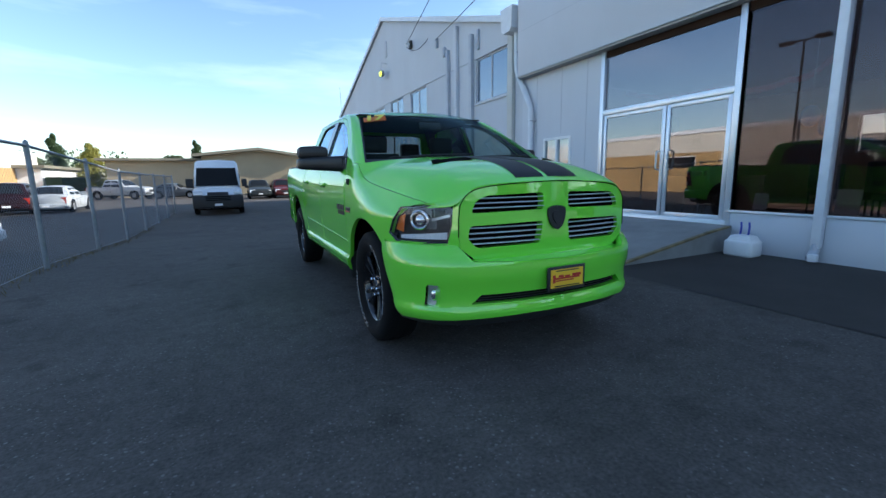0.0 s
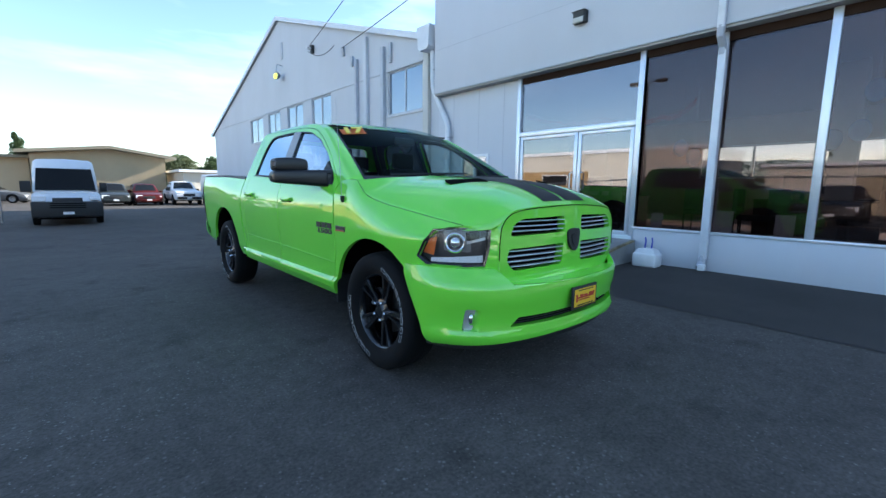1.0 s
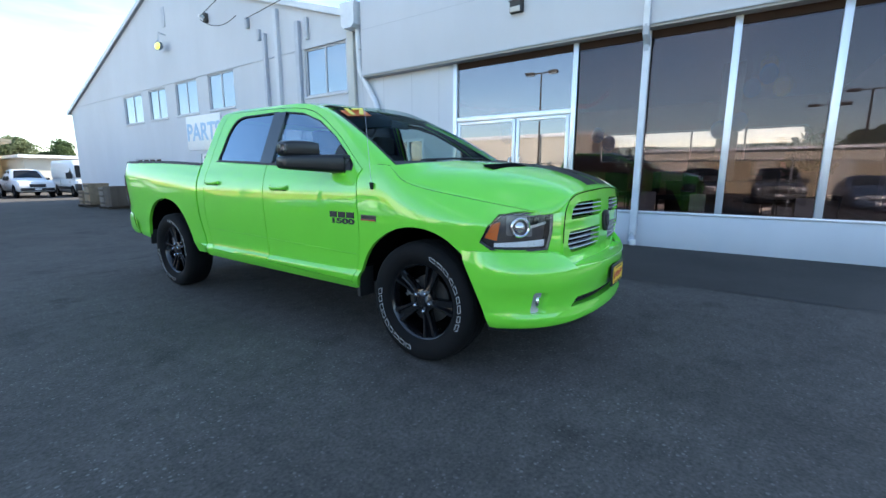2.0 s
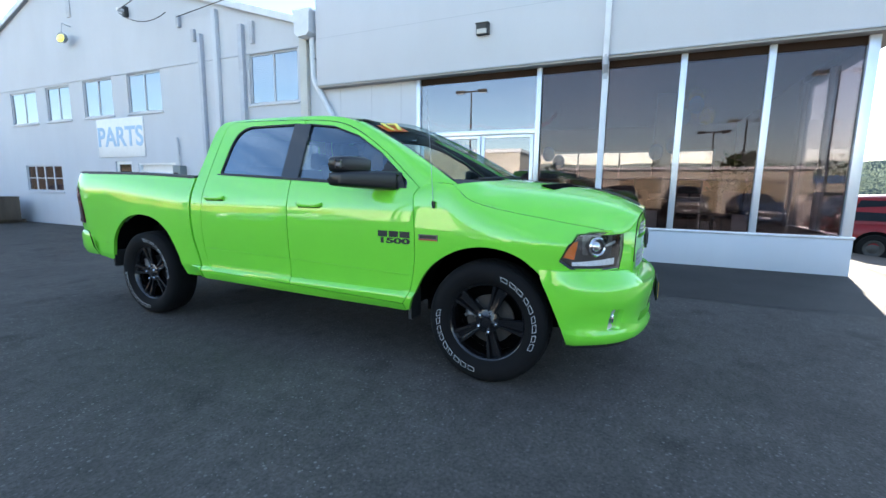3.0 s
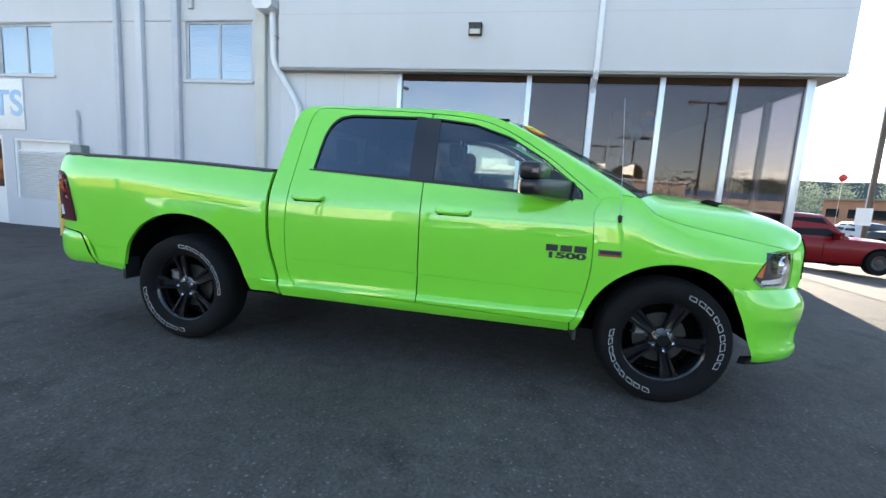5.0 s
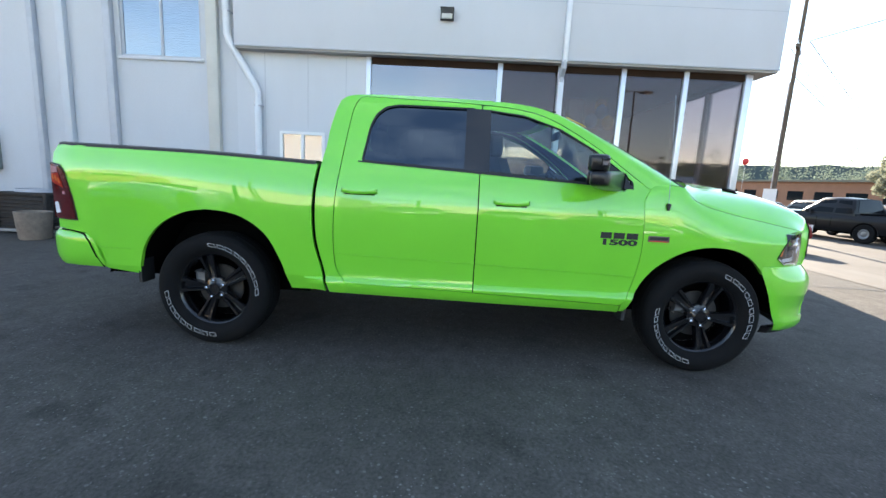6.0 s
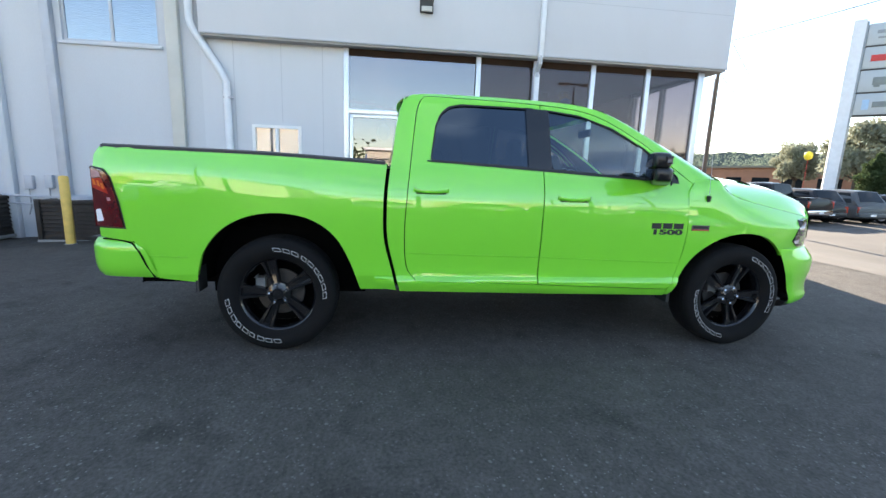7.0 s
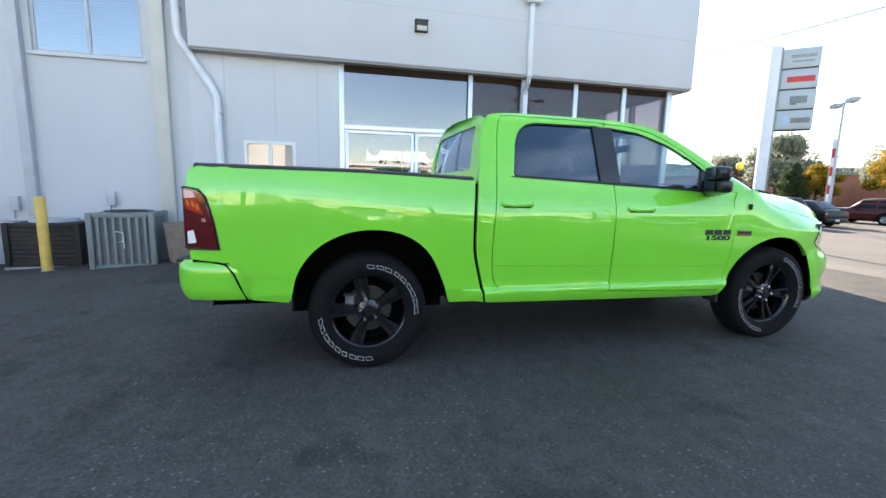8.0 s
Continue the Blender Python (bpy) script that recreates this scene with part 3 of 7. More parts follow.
# roof planes, edge trim, ledge
bm = bmesh.new()
for (ya, za), (yb, zb) in (((29.3, 4.51), PK), (PK, (6.3, 5.09))):
    prism(bm, [(ya, za), (yb, zb), (yb, zb + 0.12), (ya, za + 0.12)], "x", GX - 0.10, 26)
part("gable_roof", bm, M["roof"], work, "grey sheet gable roof")
bm = bmesh.new()
for (ya, za), (yb, zb) in (((29.32, 4.47), PK), (PK, (6.3, 5.06))):
    prism(bm, [(ya, za), (yb, zb), (yb, zb + 0.17), (ya, za + 0.17)], "x", GX - 0.13, GX - 0.10)
part("rake_trim", bm, M["pipe"], work, "white metal edge trim")
part("wall_ledge", B(GX - 0.025, GX, 7.2, 28.9, 4.80, 4.83), M["greypipe"], work)
part("end_wall", B(GX + 0.25, 25, 28.7, 28.95, -0.6, 4.6), M["stucco"], work)
part("corner_pilaster", B(GX - 0.12, GX, 6.84, 7.07, -0.3, 5.0, 0.01), M["beige"], work, "beige painted corner pilaster")
for y, w, z, m in ((10.72, 0.12, 5.54, "greypipe"), (10.10, 0.17, 6.10, "siding"), (9.12, 0.16, 5.58, "greypipe")):
    part("wall_duct", B(GX - 0.12, GX, y - w / 2, y + w / 2, -0.3, z, 0.012), M[m], work, "tall painted duct on the wall")
part("vent_stub", B(GX - 0.08, GX, 8.68, 8.80, 5.05, 5.62, 0.01), M["greypipe"], work)
part("wall_vent", B(GX - 0.03, GX, 17.1, 17.35, 6.9, 7.6, 0.01), M["greypipe"], work)
for y, z in ((11.6, 6.0), (11.0, 5.54)):
    part("conduit_box", B(GX - 0.10, GX, y - 0.06, y + 0.06, z - 0.16, z + 0.16, 0.01), M["greypipe"], work)


# ---- the green pickup ----
def flow(xs, ys):
    """A smooth line through given stations."""
    xs, ys = list(xs), list(ys)
    d = [(b - a) / (q - p) for a, b, p, q in zip(ys, ys[1:], xs, xs[1:])]
    m = [d[0]] + [0 if a * b <= 0 else 2 * a * b / (a + b) for a, b in zip(d, d[1:])] + [d[-1]]

    def f(x):
        if x <= xs[0]:
            return ys[0]
        if x >= xs[-1]:
            return ys[-1]
        i = max(k for k in range(len(xs) - 1) if xs[k] <= x)
        h = xs[i + 1] - xs[i]
        t = (x - xs[i]) / h
        return ((2 * t ** 3 - 3 * t * t + 1) * ys[i] + (t ** 3 - 2 * t * t + t) * h * m[i]
                + (3 * t * t - 2 * t ** 3) * ys[i + 1] + (t ** 3 - t * t) * h * m[i + 1])
    return f


def bend(pts, n=6, closed=False):
    """A Catmull-Rom line through the points."""
    out = []
    k = len(pts)
    for i in range(k if closed else k - 1):
        p0 = pts[(i - 1) % k] if closed or i else pts[0]
        p1, p2 = pts[i], pts[(i + 1) % k]
        p3 = pts[(i + 2) % k] if closed or i + 2 < k else pts[-1]
        for j in range(n):
            t = j / n
            out.append(tuple(0.5 * (2 * b + (c - a) * t + (2 * a - 5 * b + 4 * c - d) * t * t + (3 * b - a - 3 * c + d) * t ** 3)
                             for a, b, c, d in zip(p0, p1, p2, p3)))
    if not closed:
        out.append(tuple(pts[-1]))
    return out


def soften(poly, r=0.03, n=4):
    """Rounds the corners of an outline."""
    out = []
    k = len(poly)
    for i in range(k):
        p, a, b = Vector(poly[i]), Vector(poly[i - 1]), Vector(poly[(i + 1) % k])
        rr = min(r, 0.45 * (a - p).length, 0.45 * (b - p).length)
        s, e = p + (a - p).normalized() * rr, p + (b - p).normalized() * rr
        for j in range(n + 1):
            t = j / n
            out.append(tuple((1 - t) ** 2 * s + 2 * t * (1 - t) * p + t * t * e))
    return out


def inside(q, poly):
    sign = 0
    for i in range(len(poly)):
        (ax, ay), (bx, by) = poly[i], poly[(i + 1) % len(poly)]
        c = (bx - ax) * (q[1] - ay) - (by - ay) * (q[0] - ax)
        if abs(c) < 1e-9:
            continue
        if sign and (c > 0) != (sign > 0):
            return False
        sign = c
    return True


def sheet(outline, f, holes=(), du=0.08, dv=0.05, us=(), vs=(), rim=None, mirror=False):
    """A panel: a flat outline with convex holes, cut into a grid, then bent by f(u, v); rim turns its edges inwards."""
    bm = bmesh.new()
    bm.faces.new([bm.verts.new((u, v, 0)) for u, v in outline])
    lo = [min(p[k] for p in outline) for k in (0, 1)]
    hi = [max(p[k] for p in outline) for k in (0, 1)]
    cu = [lo[0] + (hi[0] - lo[0]) * k / max(1, round((hi[0] - lo[0]) / du)) for k in range(1, max(1, round((hi[0] - lo[0]) / du)))] + list(us)
    cv = [lo[1] + (hi[1] - lo[1]) * k / max(1, round((hi[1] - lo[1]) / dv)) for k in range(1, max(1, round((hi[1] - lo[1]) / dv)))] + list(vs)
    for c, no in [((u, 0, 0), (1, 0, 0)) for u in cu] + [((0, v, 0), (0, 1, 0)) for v in cv]:
        bmesh.ops.bisect_plane(bm, geom=bm.verts[:] + bm.edges[:] + bm.faces[:], dist=1e-5, plane_co=c, plane_no=no)
    for h in holes:
        a = [min(p[k] for p in h) - 0.005 for k in (0, 1)]
        b = [max(p[k] for p in h) + 0.005 for k in (0, 1)]
        for i in range(len(h)):
            p, q = Vector((*h[i], 0)), Vector((*h[(i + 1) % len(h)], 0))
            if (q - p).length < 1e-6:
                continue
            fs = [g for g in bm.faces if max(w.co.x for w in g.verts) > a[0] and min(w.co.x for w in g.verts) < b[0]
                  and max(w.co.y for w in g.verts) > a[1] and min(w.co.y for w in g.verts) < b[1]]
            ge = list({e for g in fs for e in g.edges}) + list({w for g in fs for w in g.verts}) + fs
            bmesh.ops.bisect_plane(bm, geom=ge, dist=1e-5, plane_co=p, plane_no=Vector((p.y - q.y, q.x - p.x, 0)))
        kill = [g for g in bm.faces if inside(g.calc_center_median(), h)]
        bmesh.ops.delete(bm, geom=kill, context="FACES")
    # faces that no line cut square are given short diagonals
    bmesh.ops.triangulate(bm, faces=[g for g in bm.faces if len(g.verts) > 4])
    flatpos = {w: (w.co.x, w.co.y) for w in bm.verts}
    bend_to(bm, flatpos, f, rim)
    if mirror:
        for w in bm.verts:
            w.co.x = -w.co.x
        bmesh.ops.reverse_faces(bm, faces=bm.faces[:])
    return bm


def bend_to(bm, flatpos, f, rim):
    for w, (u, v) in flatpos.items():
        w.co = Vector(f(u, v))
    bm.normal_update()
    if rim:
        ed = [e for e in bm.edges if e.is_boundary]
        r = bmesh.ops.extrude_edge_only(bm, edges=ed)
        nv = [g for g in r["geom"] if isinstance(g, bmesh.types.BMVert)]
        off = Vector(rim)
        for w in nv:
            w.co += off
    bmesh.ops.recalc_face_normals(bm, faces=bm.faces[:])


# paint and trim
M["green"] = shade("green_metallic_paint", (0.205, 0.75, 0.042), rough=0.38, coat=1.0, vary=0.03, scale=2.0, fine=0.05, fscale=900, spec=0.2)
M["green"].node_tree.nodes["Principled BSDF"].inputs["Coat IOR"].default_value = 1.85
M["green"].node_tree.nodes["Principled BSDF"].inputs["Coat Roughness"].default_value = 0.012
M["gloss"] = shade("gloss_black", (0.008, 0.008, 0.009), rough=0.18, coat=0.6)
M["matteblack"] = shade("matte_black_vinyl", (0.007, 0.007, 0.008), spec=0.22, rough=0.45, vary=0.1, scale=6)
M["rubber"] = shade("tyre_rubber", (0.0055, 0.0055, 0.006), spec=0.25, rough=0.85, vary=0.25, scale=9, bump=0.15, bscale=90)
M["rimblack"] = shade("black_wheel_lacquer", (0.006, 0.006, 0.007), rough=0.2, coat=0.6)
M["chrome"] = shade("chrome", (0.80, 0.80, 0.82), rough=0.12, metal=1.0)
M["discsteel"] = shade("brake_steel", (0.055, 0.054, 0.053), rough=0.5, metal=0.6, vary=0.2, scale=20)
M["whiteink"] = shade("white_sidewall_ink", (0.50, 0.51, 0.52), rough=0.6)
M["rearglass"] = pane_glass("rear_window_glass", (0.85, 0.90, 0.92), 0.55, 0.10, 1.9, (0.68, 0.84, 1.0))
M["tint"] = pane_glass("dark_tinted_glass", (0.75, 0.80, 0.85), 0.10, 0.10, 1.7, (0.68, 0.84, 1.0))
M["carglass"] = pane_glass("car_side_glass", (0.80, 0.90, 0.88), 0.92, 0.08, 1.7, (0.70, 0.85, 1.0))
M["screen"] = pane_glass("windscreen_glass", (0.70, 0.82, 0.80), 0.80, 0.003, 8.0, (0.34, 0.46, 0.48))
M["lens"] = pane_glass("lamp_lens", (1, 1, 1), 0.95, 0.05, 3.0)
M["satin"] = shade("satin_silver", (0.82, 0.83, 0.85), rough=0.24, metal=0.5)
M["caliper"] = shade("cast_aluminium", (0.22, 0.225, 0.23), rough=0.5, metal=0.5, vary=0.2, scale=25)
M["mirrorcap"] = shade("gloss_black_cap", (0.010, 0.010, 0.011), rough=0.30, spec=0.5)
M["amber"] = shade("amber_reflector", (0.75, 0.16, 0.02), rough=0.25, coat=0.6)
M["redlens"] = shade("red_lamp_lens", (0.11, 0.004, 0.006), rough=0.12, coat=1.0, vary=0.3, scale=14)
M["pinklens"] = shade("pink_lamp_lens", (0.50, 0.26, 0.28), rough=0.15, coat=1.0, vary=0.2, scale=20)
M["redbright"] = shade("bright_red_lens", (0.46, 0.030, 0.012), rough=0.12, coat=1.0, vary=0.2, scale=20)
M["ledwhite"] = shade("lamp_white", (0.86, 0.87, 0.90), rough=0.25, coat=0.4)
M["lamphousing"] = shade("lamp_housing", (0.05, 0.05, 0.054), rough=0.28, vary=0.2, scale=30)
M["seat"] = shade("charcoal_seat_fabric", (0.020, 0.020, 0.022), rough=0.8, vary=0.2, scale=20)
M["dash"] = shade("dashboard_plastic", (0.014, 0.014, 0.015), rough=0.6)
M["plateyellow"] = shade("yellow_card", (0.80, 0.50, 0.02), rough=0.5)
M["inkred"] = shade("red_ink", (0.45, 0.03, 0.02), rough=0.5)
M["stickerred"] = shade("red_sticker", (0.95, 0.24, 0.03), rough=0.4)
M["stickeryellow"] = shade("yellow_sticker", (0.95, 0.74, 0.05), rough=0.4)
M["badgegrey"] = shade("badge_grey", (0.16, 0.14, 0.14), rough=0.35, metal=0.5)
M["mirrorglass"] = shade("mirror_glass", (0.85, 0.87, 0.9), rough=0.03, metal=1.0)
# mirror metal darkened so that the dark reflection sits in its colour
M["darkmirror"] = shade("dim_reflection_mirror", (0.20, 0.22, 0.24), rough=0.04, metal=1.0)
# real liner black, also painted shade under door handles and in car arches
M["liner"] = shade("liner_and_shade_black", (0.004, 0.004, 0.004), rough=1.0, spec=0.03)

truck = thing("pickup_truck", "bright green crew cab pickup with black stripes and wheels", "pickup", at=pose(-0.02, 0, 0))

HALF = flow([.34, .40, .44, .47, .515, .535, .555, .575, .62, .74, .85, 1.0, 1.09, 1.16, 1.22, 1.28, 1.34, 1.40, 1.5, 1.65, 1.78, 1.84, 1.875, 1.90],
            [.885, .925, .955, .980, .996, .999, .994, .977, .975, .985, .995, 1.003, 1.005, 1.000, .988, .970, .948, .926, .886, .826, .772, .746, .722, .690])


def side_x(y, z):
    x = HALF(z - 0.12 * max(0.0, min(1.0, (y - 2.9) / 1.2)) * max(0.0, min(1.0, (z - 0.75) / 0.2)))
    if y > 2.75 and z < 0.58:
        x = 0.977 - 0.30 * (0.58 - z)
    if y < -0.05:
        x -= 0.30 * (-0.05 - y) ** 2
    if y > 4.45:
        x -= 0.9 * (y - 4.45) ** 2
    for c in (0.0, 3.57):                       # slight flare round the wheel openings
        r = math.hypot(y - c - 0.02, z - 0.43)
        if z < 1.25:
            x += 0.004 * math.exp(-((r - 0.54) / 0.09) ** 2)
    return x


def flank(y, z):
    return (-side_x(y, z), y, z)


def both(name, outline, f=flank, holes=(), material=None, rim=(0.03, 0, 0), parent=truck, label="", **k):
    obs = []
    for mir in (False, True):
        bm = sheet(outline, f, holes, rim=rim, mirror=mir, **k)
        obs.append(part(name, bm, material or M["green"], parent, label, sharp=28))
    return obs


ZC = (0.535, 0.555, 0.575, 0.515)
# bed sides
arch_r = bend([(2.985, .468), (3.05, .66), (3.155, .855), (3.32, .975), (3.53, 1.015), (3.74, .985), (3.92, .885), (4.045, .72), (4.095, .515)], 5)
bed = [(2.725, .468)] + arch_r + [(4.335, .545), (4.425, .745), (4.465, .80), (4.70, .825), (4.70, .89), (4.515, .89)] + \
    bend([(4.515, .89), (4.535, 1.06), (4.575, 1.22), (4.625, 1.268), (4.70, 1.285)], 4)[1:] + \
    [(4.695, 1.36), (4.66, 1.415)] + bend([(4.66, 1.415), (3.7, 1.405), (2.802, 1.372)], 5)[1:] + \
    bend([(2.802, 1.372), (2.823, 1.14), (2.820, .86), (2.766, .63), (2.725, .468)], 5)[1:-1]
both("bed_side", bed, label="bright green bed side panel", vs=ZC)

# cab frame: sill, rear corner, roof rail
door_rear = bend([(2.585, .545), (2.645, .62), (2.668, .74), (2.672, .95), (2.655, 1.2), (2.635, 1.4), (2.615, 1.6), (2.59, 1.78), (2.555, 1.858)], 5)
seam_top = bend([(2.555, 1.858), (2.50, 1.876), (2.2, 1.872), (1.8, 1.862), (1.4, 1.832), (1.15, 1.762), (0.85, 1.588), (0.63, 1.42), (0.50, 1.318)], 5)
fd_front = bend([(0.50, 1.318), (0.535, 1.26), (0.522, 1.14), (0.512, .9), (0.53, .72), (0.565, .57), (0.61, .495)], 5)
roof_line = bend([(2.675, 1.84), (2.64, 1.875), (2.5, 1.896), (2.2, 1.90), (1.8, 1.894), (1.4, 1.873), (1.13, 1.808), (0.82, 1.634), (0.56, 1.438), (0.40, 1.335)], 5)
gap_cab = bend([(2.700, .46), (2.737, .61), (2.793, .86), (2.797, 1.14), (2.777, 1.36)], 5)
frame_out = [(0.608, .426)] + [(1.5, .436)] + gap_cab + [(2.735, 1.6), (2.70, 1.76)] + roof_line + [(0.43, 1.30)] + \
    [(p[0] - 0.001, p[1] + 0.002) for p in seam_top[::-1]] + [(p[0] + 0.003, p[1]) for p in door_rear[::-1]][1:] + [(0.615, .483)]
both("cab_frame", frame_out, label="bright green cab frame", vs=ZC, rim=(0.035, 0, 0))

# doors with window openings
BELT = flow([0.5, 0.62, 1.66, 2.5, 2.7], [1.30, 1.312, 1.372, 1.403, 1.41])
win_r = soften([(2.50, BELT(2.5)), (2.462, 1.66), (2.425, 1.752), (2.365, 1.806), (2.27, 1.828), (1.70, 1.828), (1.70, BELT(1.70))], 0.03)
rear_door = [(1.668, .522)] + [(p[0] - 0.003, p[1]) for p in door_rear] + [(p[0], p[1] - 0.003) for p in seam_top[1:] if p[0] > 1.668] + [(1.668, 1.85)]
rd = both("rear_door", rear_door, holes=[win_r], label="bright green rear door", vs=ZC)
front_top = [(p[0] + 0.001, p[1] - 0.003) for p in seam_top if p[0] < 1.66]
front_door = [(1.660, 1.846)] + front_top + [(p[0] + 0.002, p[1]) for p in fd_front[1:]] + [(0.615, .489), (1.660, .522)]
win_f = soften([(1.628, BELT(1.628)), (1.628, 1.822), (1.36, 1.792), (1.10, 1.706), (0.86, 1.566), (0.655, 1.405), (0.60, 1.355), (0.60, BELT(0.60))], 0.02)
fdo = both("front_door", front_door, holes=[win_f], label="bright green front door", vs=ZC)


def inset(d):
    return lambda y, z: (-(side_x(y, z) - d), y, z)


def grow(poly, k):
    cx, cy = sum(p[0] for p in poly) / len(poly), sum(p[1] for p in poly) / len(poly)
    return [(p[0] + k * (1 if p[0] > cx else -1) * min(1, abs(p[0] - cx) * 6), p[1] + k * (1 if p[1] > cy else -1) * min(1, abs(p[1] - cy) * 6)) for p in poly]


for d, w, mat, lab in ((rd, win_r, "tint", "dark tinted rear side glass"), (fdo, win_f, "carglass", "clear front side glass")):
    for mir in (False, True):
        part("window", sheet(grow(w, 0.015), inset(0.016), mirror=mir), M[mat], d[mir], lab)
        part("window_seal", sheet(grow(w, 0.004), inset(0.004), holes=[grow(w, -0.012)], mirror=mir, rim=(0.02, 0, 0) if not mir else None), M["black"], d[mir], "black rubber seal")
for out_, holes_ in ((frame_out, ()), (rear_door, [win_r]), (front_door, [win_f])):
    both("cab_trim", out_, inset(0.040), holes=holes_, material=M["dash"], rim=None, du=.12, dv=.10)
# black centre pillar and mirror corner
both("pillar_cover", [(1.60, BELT(1.6) + .003), (1.775, BELT(1.775) + .003), (1.775, 1.823), (1.60, 1.818)], inset(-0.003), material=M["gloss"], label="black centre pillar cover", rim=(0.02, 0, 0))
both("mirror_corner", [(0.615, BELT(0.615) + .004), (0.86, BELT(0.86) + .004), (0.80, 1.50), (0.655, 1.40)], inset(-0.004), material=M["black"], rim=(0.02, 0, 0))
both("belt_strip", [(0.60, BELT(0.60) - .003), (2.52, BELT(2.52) - .003), (2.52, BELT(2.52) + .006), (1.66, BELT(1.66) + .006), (0.60, BELT(0.60) + .006)], inset(-0.004), material=M["black"], rim=(0.01, 0, 0))
both("cowl_side", [(.490, 1.17), (.56, 1.17), (.56, 1.36), (.50, 1.36), (.475, 1.30)], inset(0.007), rim=None)
# crease line low on the doors and bed
CREASE = flow([0.55, 1.6, 2.8], [.702, .730, .752])
for ya, yb in ((0.545, 1.655), (1.672, 2.66)):
    both("body_crease", [(ya, CREASE(ya) - .010), (yb, CREASE(yb) - .010), (yb, CREASE(yb)), (ya, CREASE(ya))],
         lambda y, z: (-(side_x(y, z) + 0.0005 + 0.0028 * max(0.0, 1 - (CREASE(y) - z) / 0.010)), y, z), rim=(0.006, 0, 0), dv=.005)
both("body_crease", [(4.13, .692), (4.38, .696), (4.38, .704), (4.13, .700)], lambda y, z: (-(side_x(y, z) + 0.0005 + 0.0024 * max(0.0, 1 - (.702 - z) / 0.009)), y, z), rim=(0.006, 0, 0), dv=.004)
# door handles
for d, y0, z in ((rd, 2.49, 1.188), (fdo, 1.435, 1.160)):
    for mir in (False, True):
        s = 1 if mir else -1
        bm = skin(bmesh.new(), [[(s * (1.000 + a), y0 + t, z + zz + 0.012 * (t / 0.12) ** 2) for a, zz in ((0.0, 0.017), (0.020 * k, 0.019), (0.026 * k, 0.002), (0.016 * k, -0.011), (0.0, -0.009))]
                                for t, k in ((-0.125, 0.25), (-0.105, 0.9), (-0.05, 1.1), (0.05, 1.1), (0.105, 0.9), (0.125, 0.25))])
        part("door_handle", bm, M["green"], d[mir], "body-coloured pull handle", sharp=60)
        # thin black strip that draws the shadow below the handle
        part("handle_cup", prism(bmesh.new(), soften([(y0 - 0.105, z - 0.014), (y0 + 0.105, z - 0.014), (y0 + 0.11, z - 0.006), (y0 - 0.11, z - 0.006)], 0.006), "x", s * 1.000, s * 1.0035), M["liner"], d[mir])

# fender: side wall rolling over to the hood seam
SEAM_X = flow([-0.72, -0.36, 0.17, 0.25, 0.36, 0.52], [.790, .866, .943, .944, .946, .952])
SEAM_Z = flow([-0.72, -0.36, 0.05, 0.17, 0.25, 0.36, 0.52], [1.068, 1.128, 1.207, 1.256, 1.338, 1.348, 1.325])
W0, W1 = 0.98, 1.26


def roll(y, t):
    """The fender's shoulder, from the upright side (t 0) to the hood seam (t 1), where it leans in at about 45 degrees."""
    x0, xs_, zs_ = side_x(y, W0), SEAM_X(y), SEAM_Z(y)
    zc_ = max(W0 + 0.01, zs_ - (x0 - xs_))
    return x0 + (xs_ - x0) * t * t, (1 - t) ** 2 * W0 + 2 * t * (1 - t) * zc_ + t * t * zs_


def fender(y, w):
    if w <= W0:
        return (-side_x(y, w), y, w)
    x, z = roll(y, (w - W0) / (W1 - W0))
    return (-x, y, z)


arch_f = bend([(0.572, .436), (0.528, .55), (0.462, .69), (0.368, .80), (0.22, .894), (0.06, .937), (-0.10, .931), (-0.235, .882), (-0.335, .802), (-0.368, .762)], 5)


def w_of(y, z):
    """The fender's own height measure for a height z."""
    lo, hi = 0.0, 1.0
    for _ in range(30):
        mid = (lo + hi) / 2
        lo, hi = (mid, hi) if roll(y, mid)[1] < z else (lo, mid)
    return W0 + (W1 - W0) * lo


fend = [(0.602, .434)] + arch_f + [(-0.392, .826), (-0.458, .826), (-0.458, .878), (-0.50, .965), (-0.56, w_of(-0.56, 1.045)), (-0.62, w_of(-0.62, 1.058)), (-0.70, W1), (-0.36, W1), (0.05, W1), (0.17, W1), (0.25, W1), (0.36, W1), (0.46, W1)] + \
    [(0.524, w_of(0.52, 1.24))] + [(p[0] - 0.003, w_of(p[0], p[1]) if p[1] > W0 else p[1]) for p in fd_front if p[1] < 1.18]
both("front_fender", fend, fender, label="bright green front fender", dv=0.03, vs=ZC)


# plan line of the nose
class Plan:
    def __init__(self, pts):
        p = bend(pts, 12)
        self.p = [(-x, y) for x, y in p[:0:-1]] + p
        self.s = [0.0]
        for a, b in zip(self.p, self.p[1:]):
            self.s.append(self.s[-1] + math.dist(a, b))
        mid = self.s[len(p) - 1]
        self.s = [v - mid for v in self.s]

    def at(self, s):
        i = min(max(int(np.searchsorted(self.s, s)) - 1, 0), len(self.s) - 2)
        t = (s - self.s[i]) / (self.s[i + 1] - self.s[i])
        (ax, ay), (bx, by) = self.p[i], self.p[i + 1]
        d = Vector((bx - ax, by - ay)).normalized()
        return ax + t * (bx - ax), ay + t * (by - ay), d.y, -d.x

    def of_x(self, x):
        return float(np.interp(x, [q[0] for q in self.p if -0.9 < q[0] < 0.9], [s for s, q in zip(self.s, self.p) if -0.9 < q[0] < 0.9]))

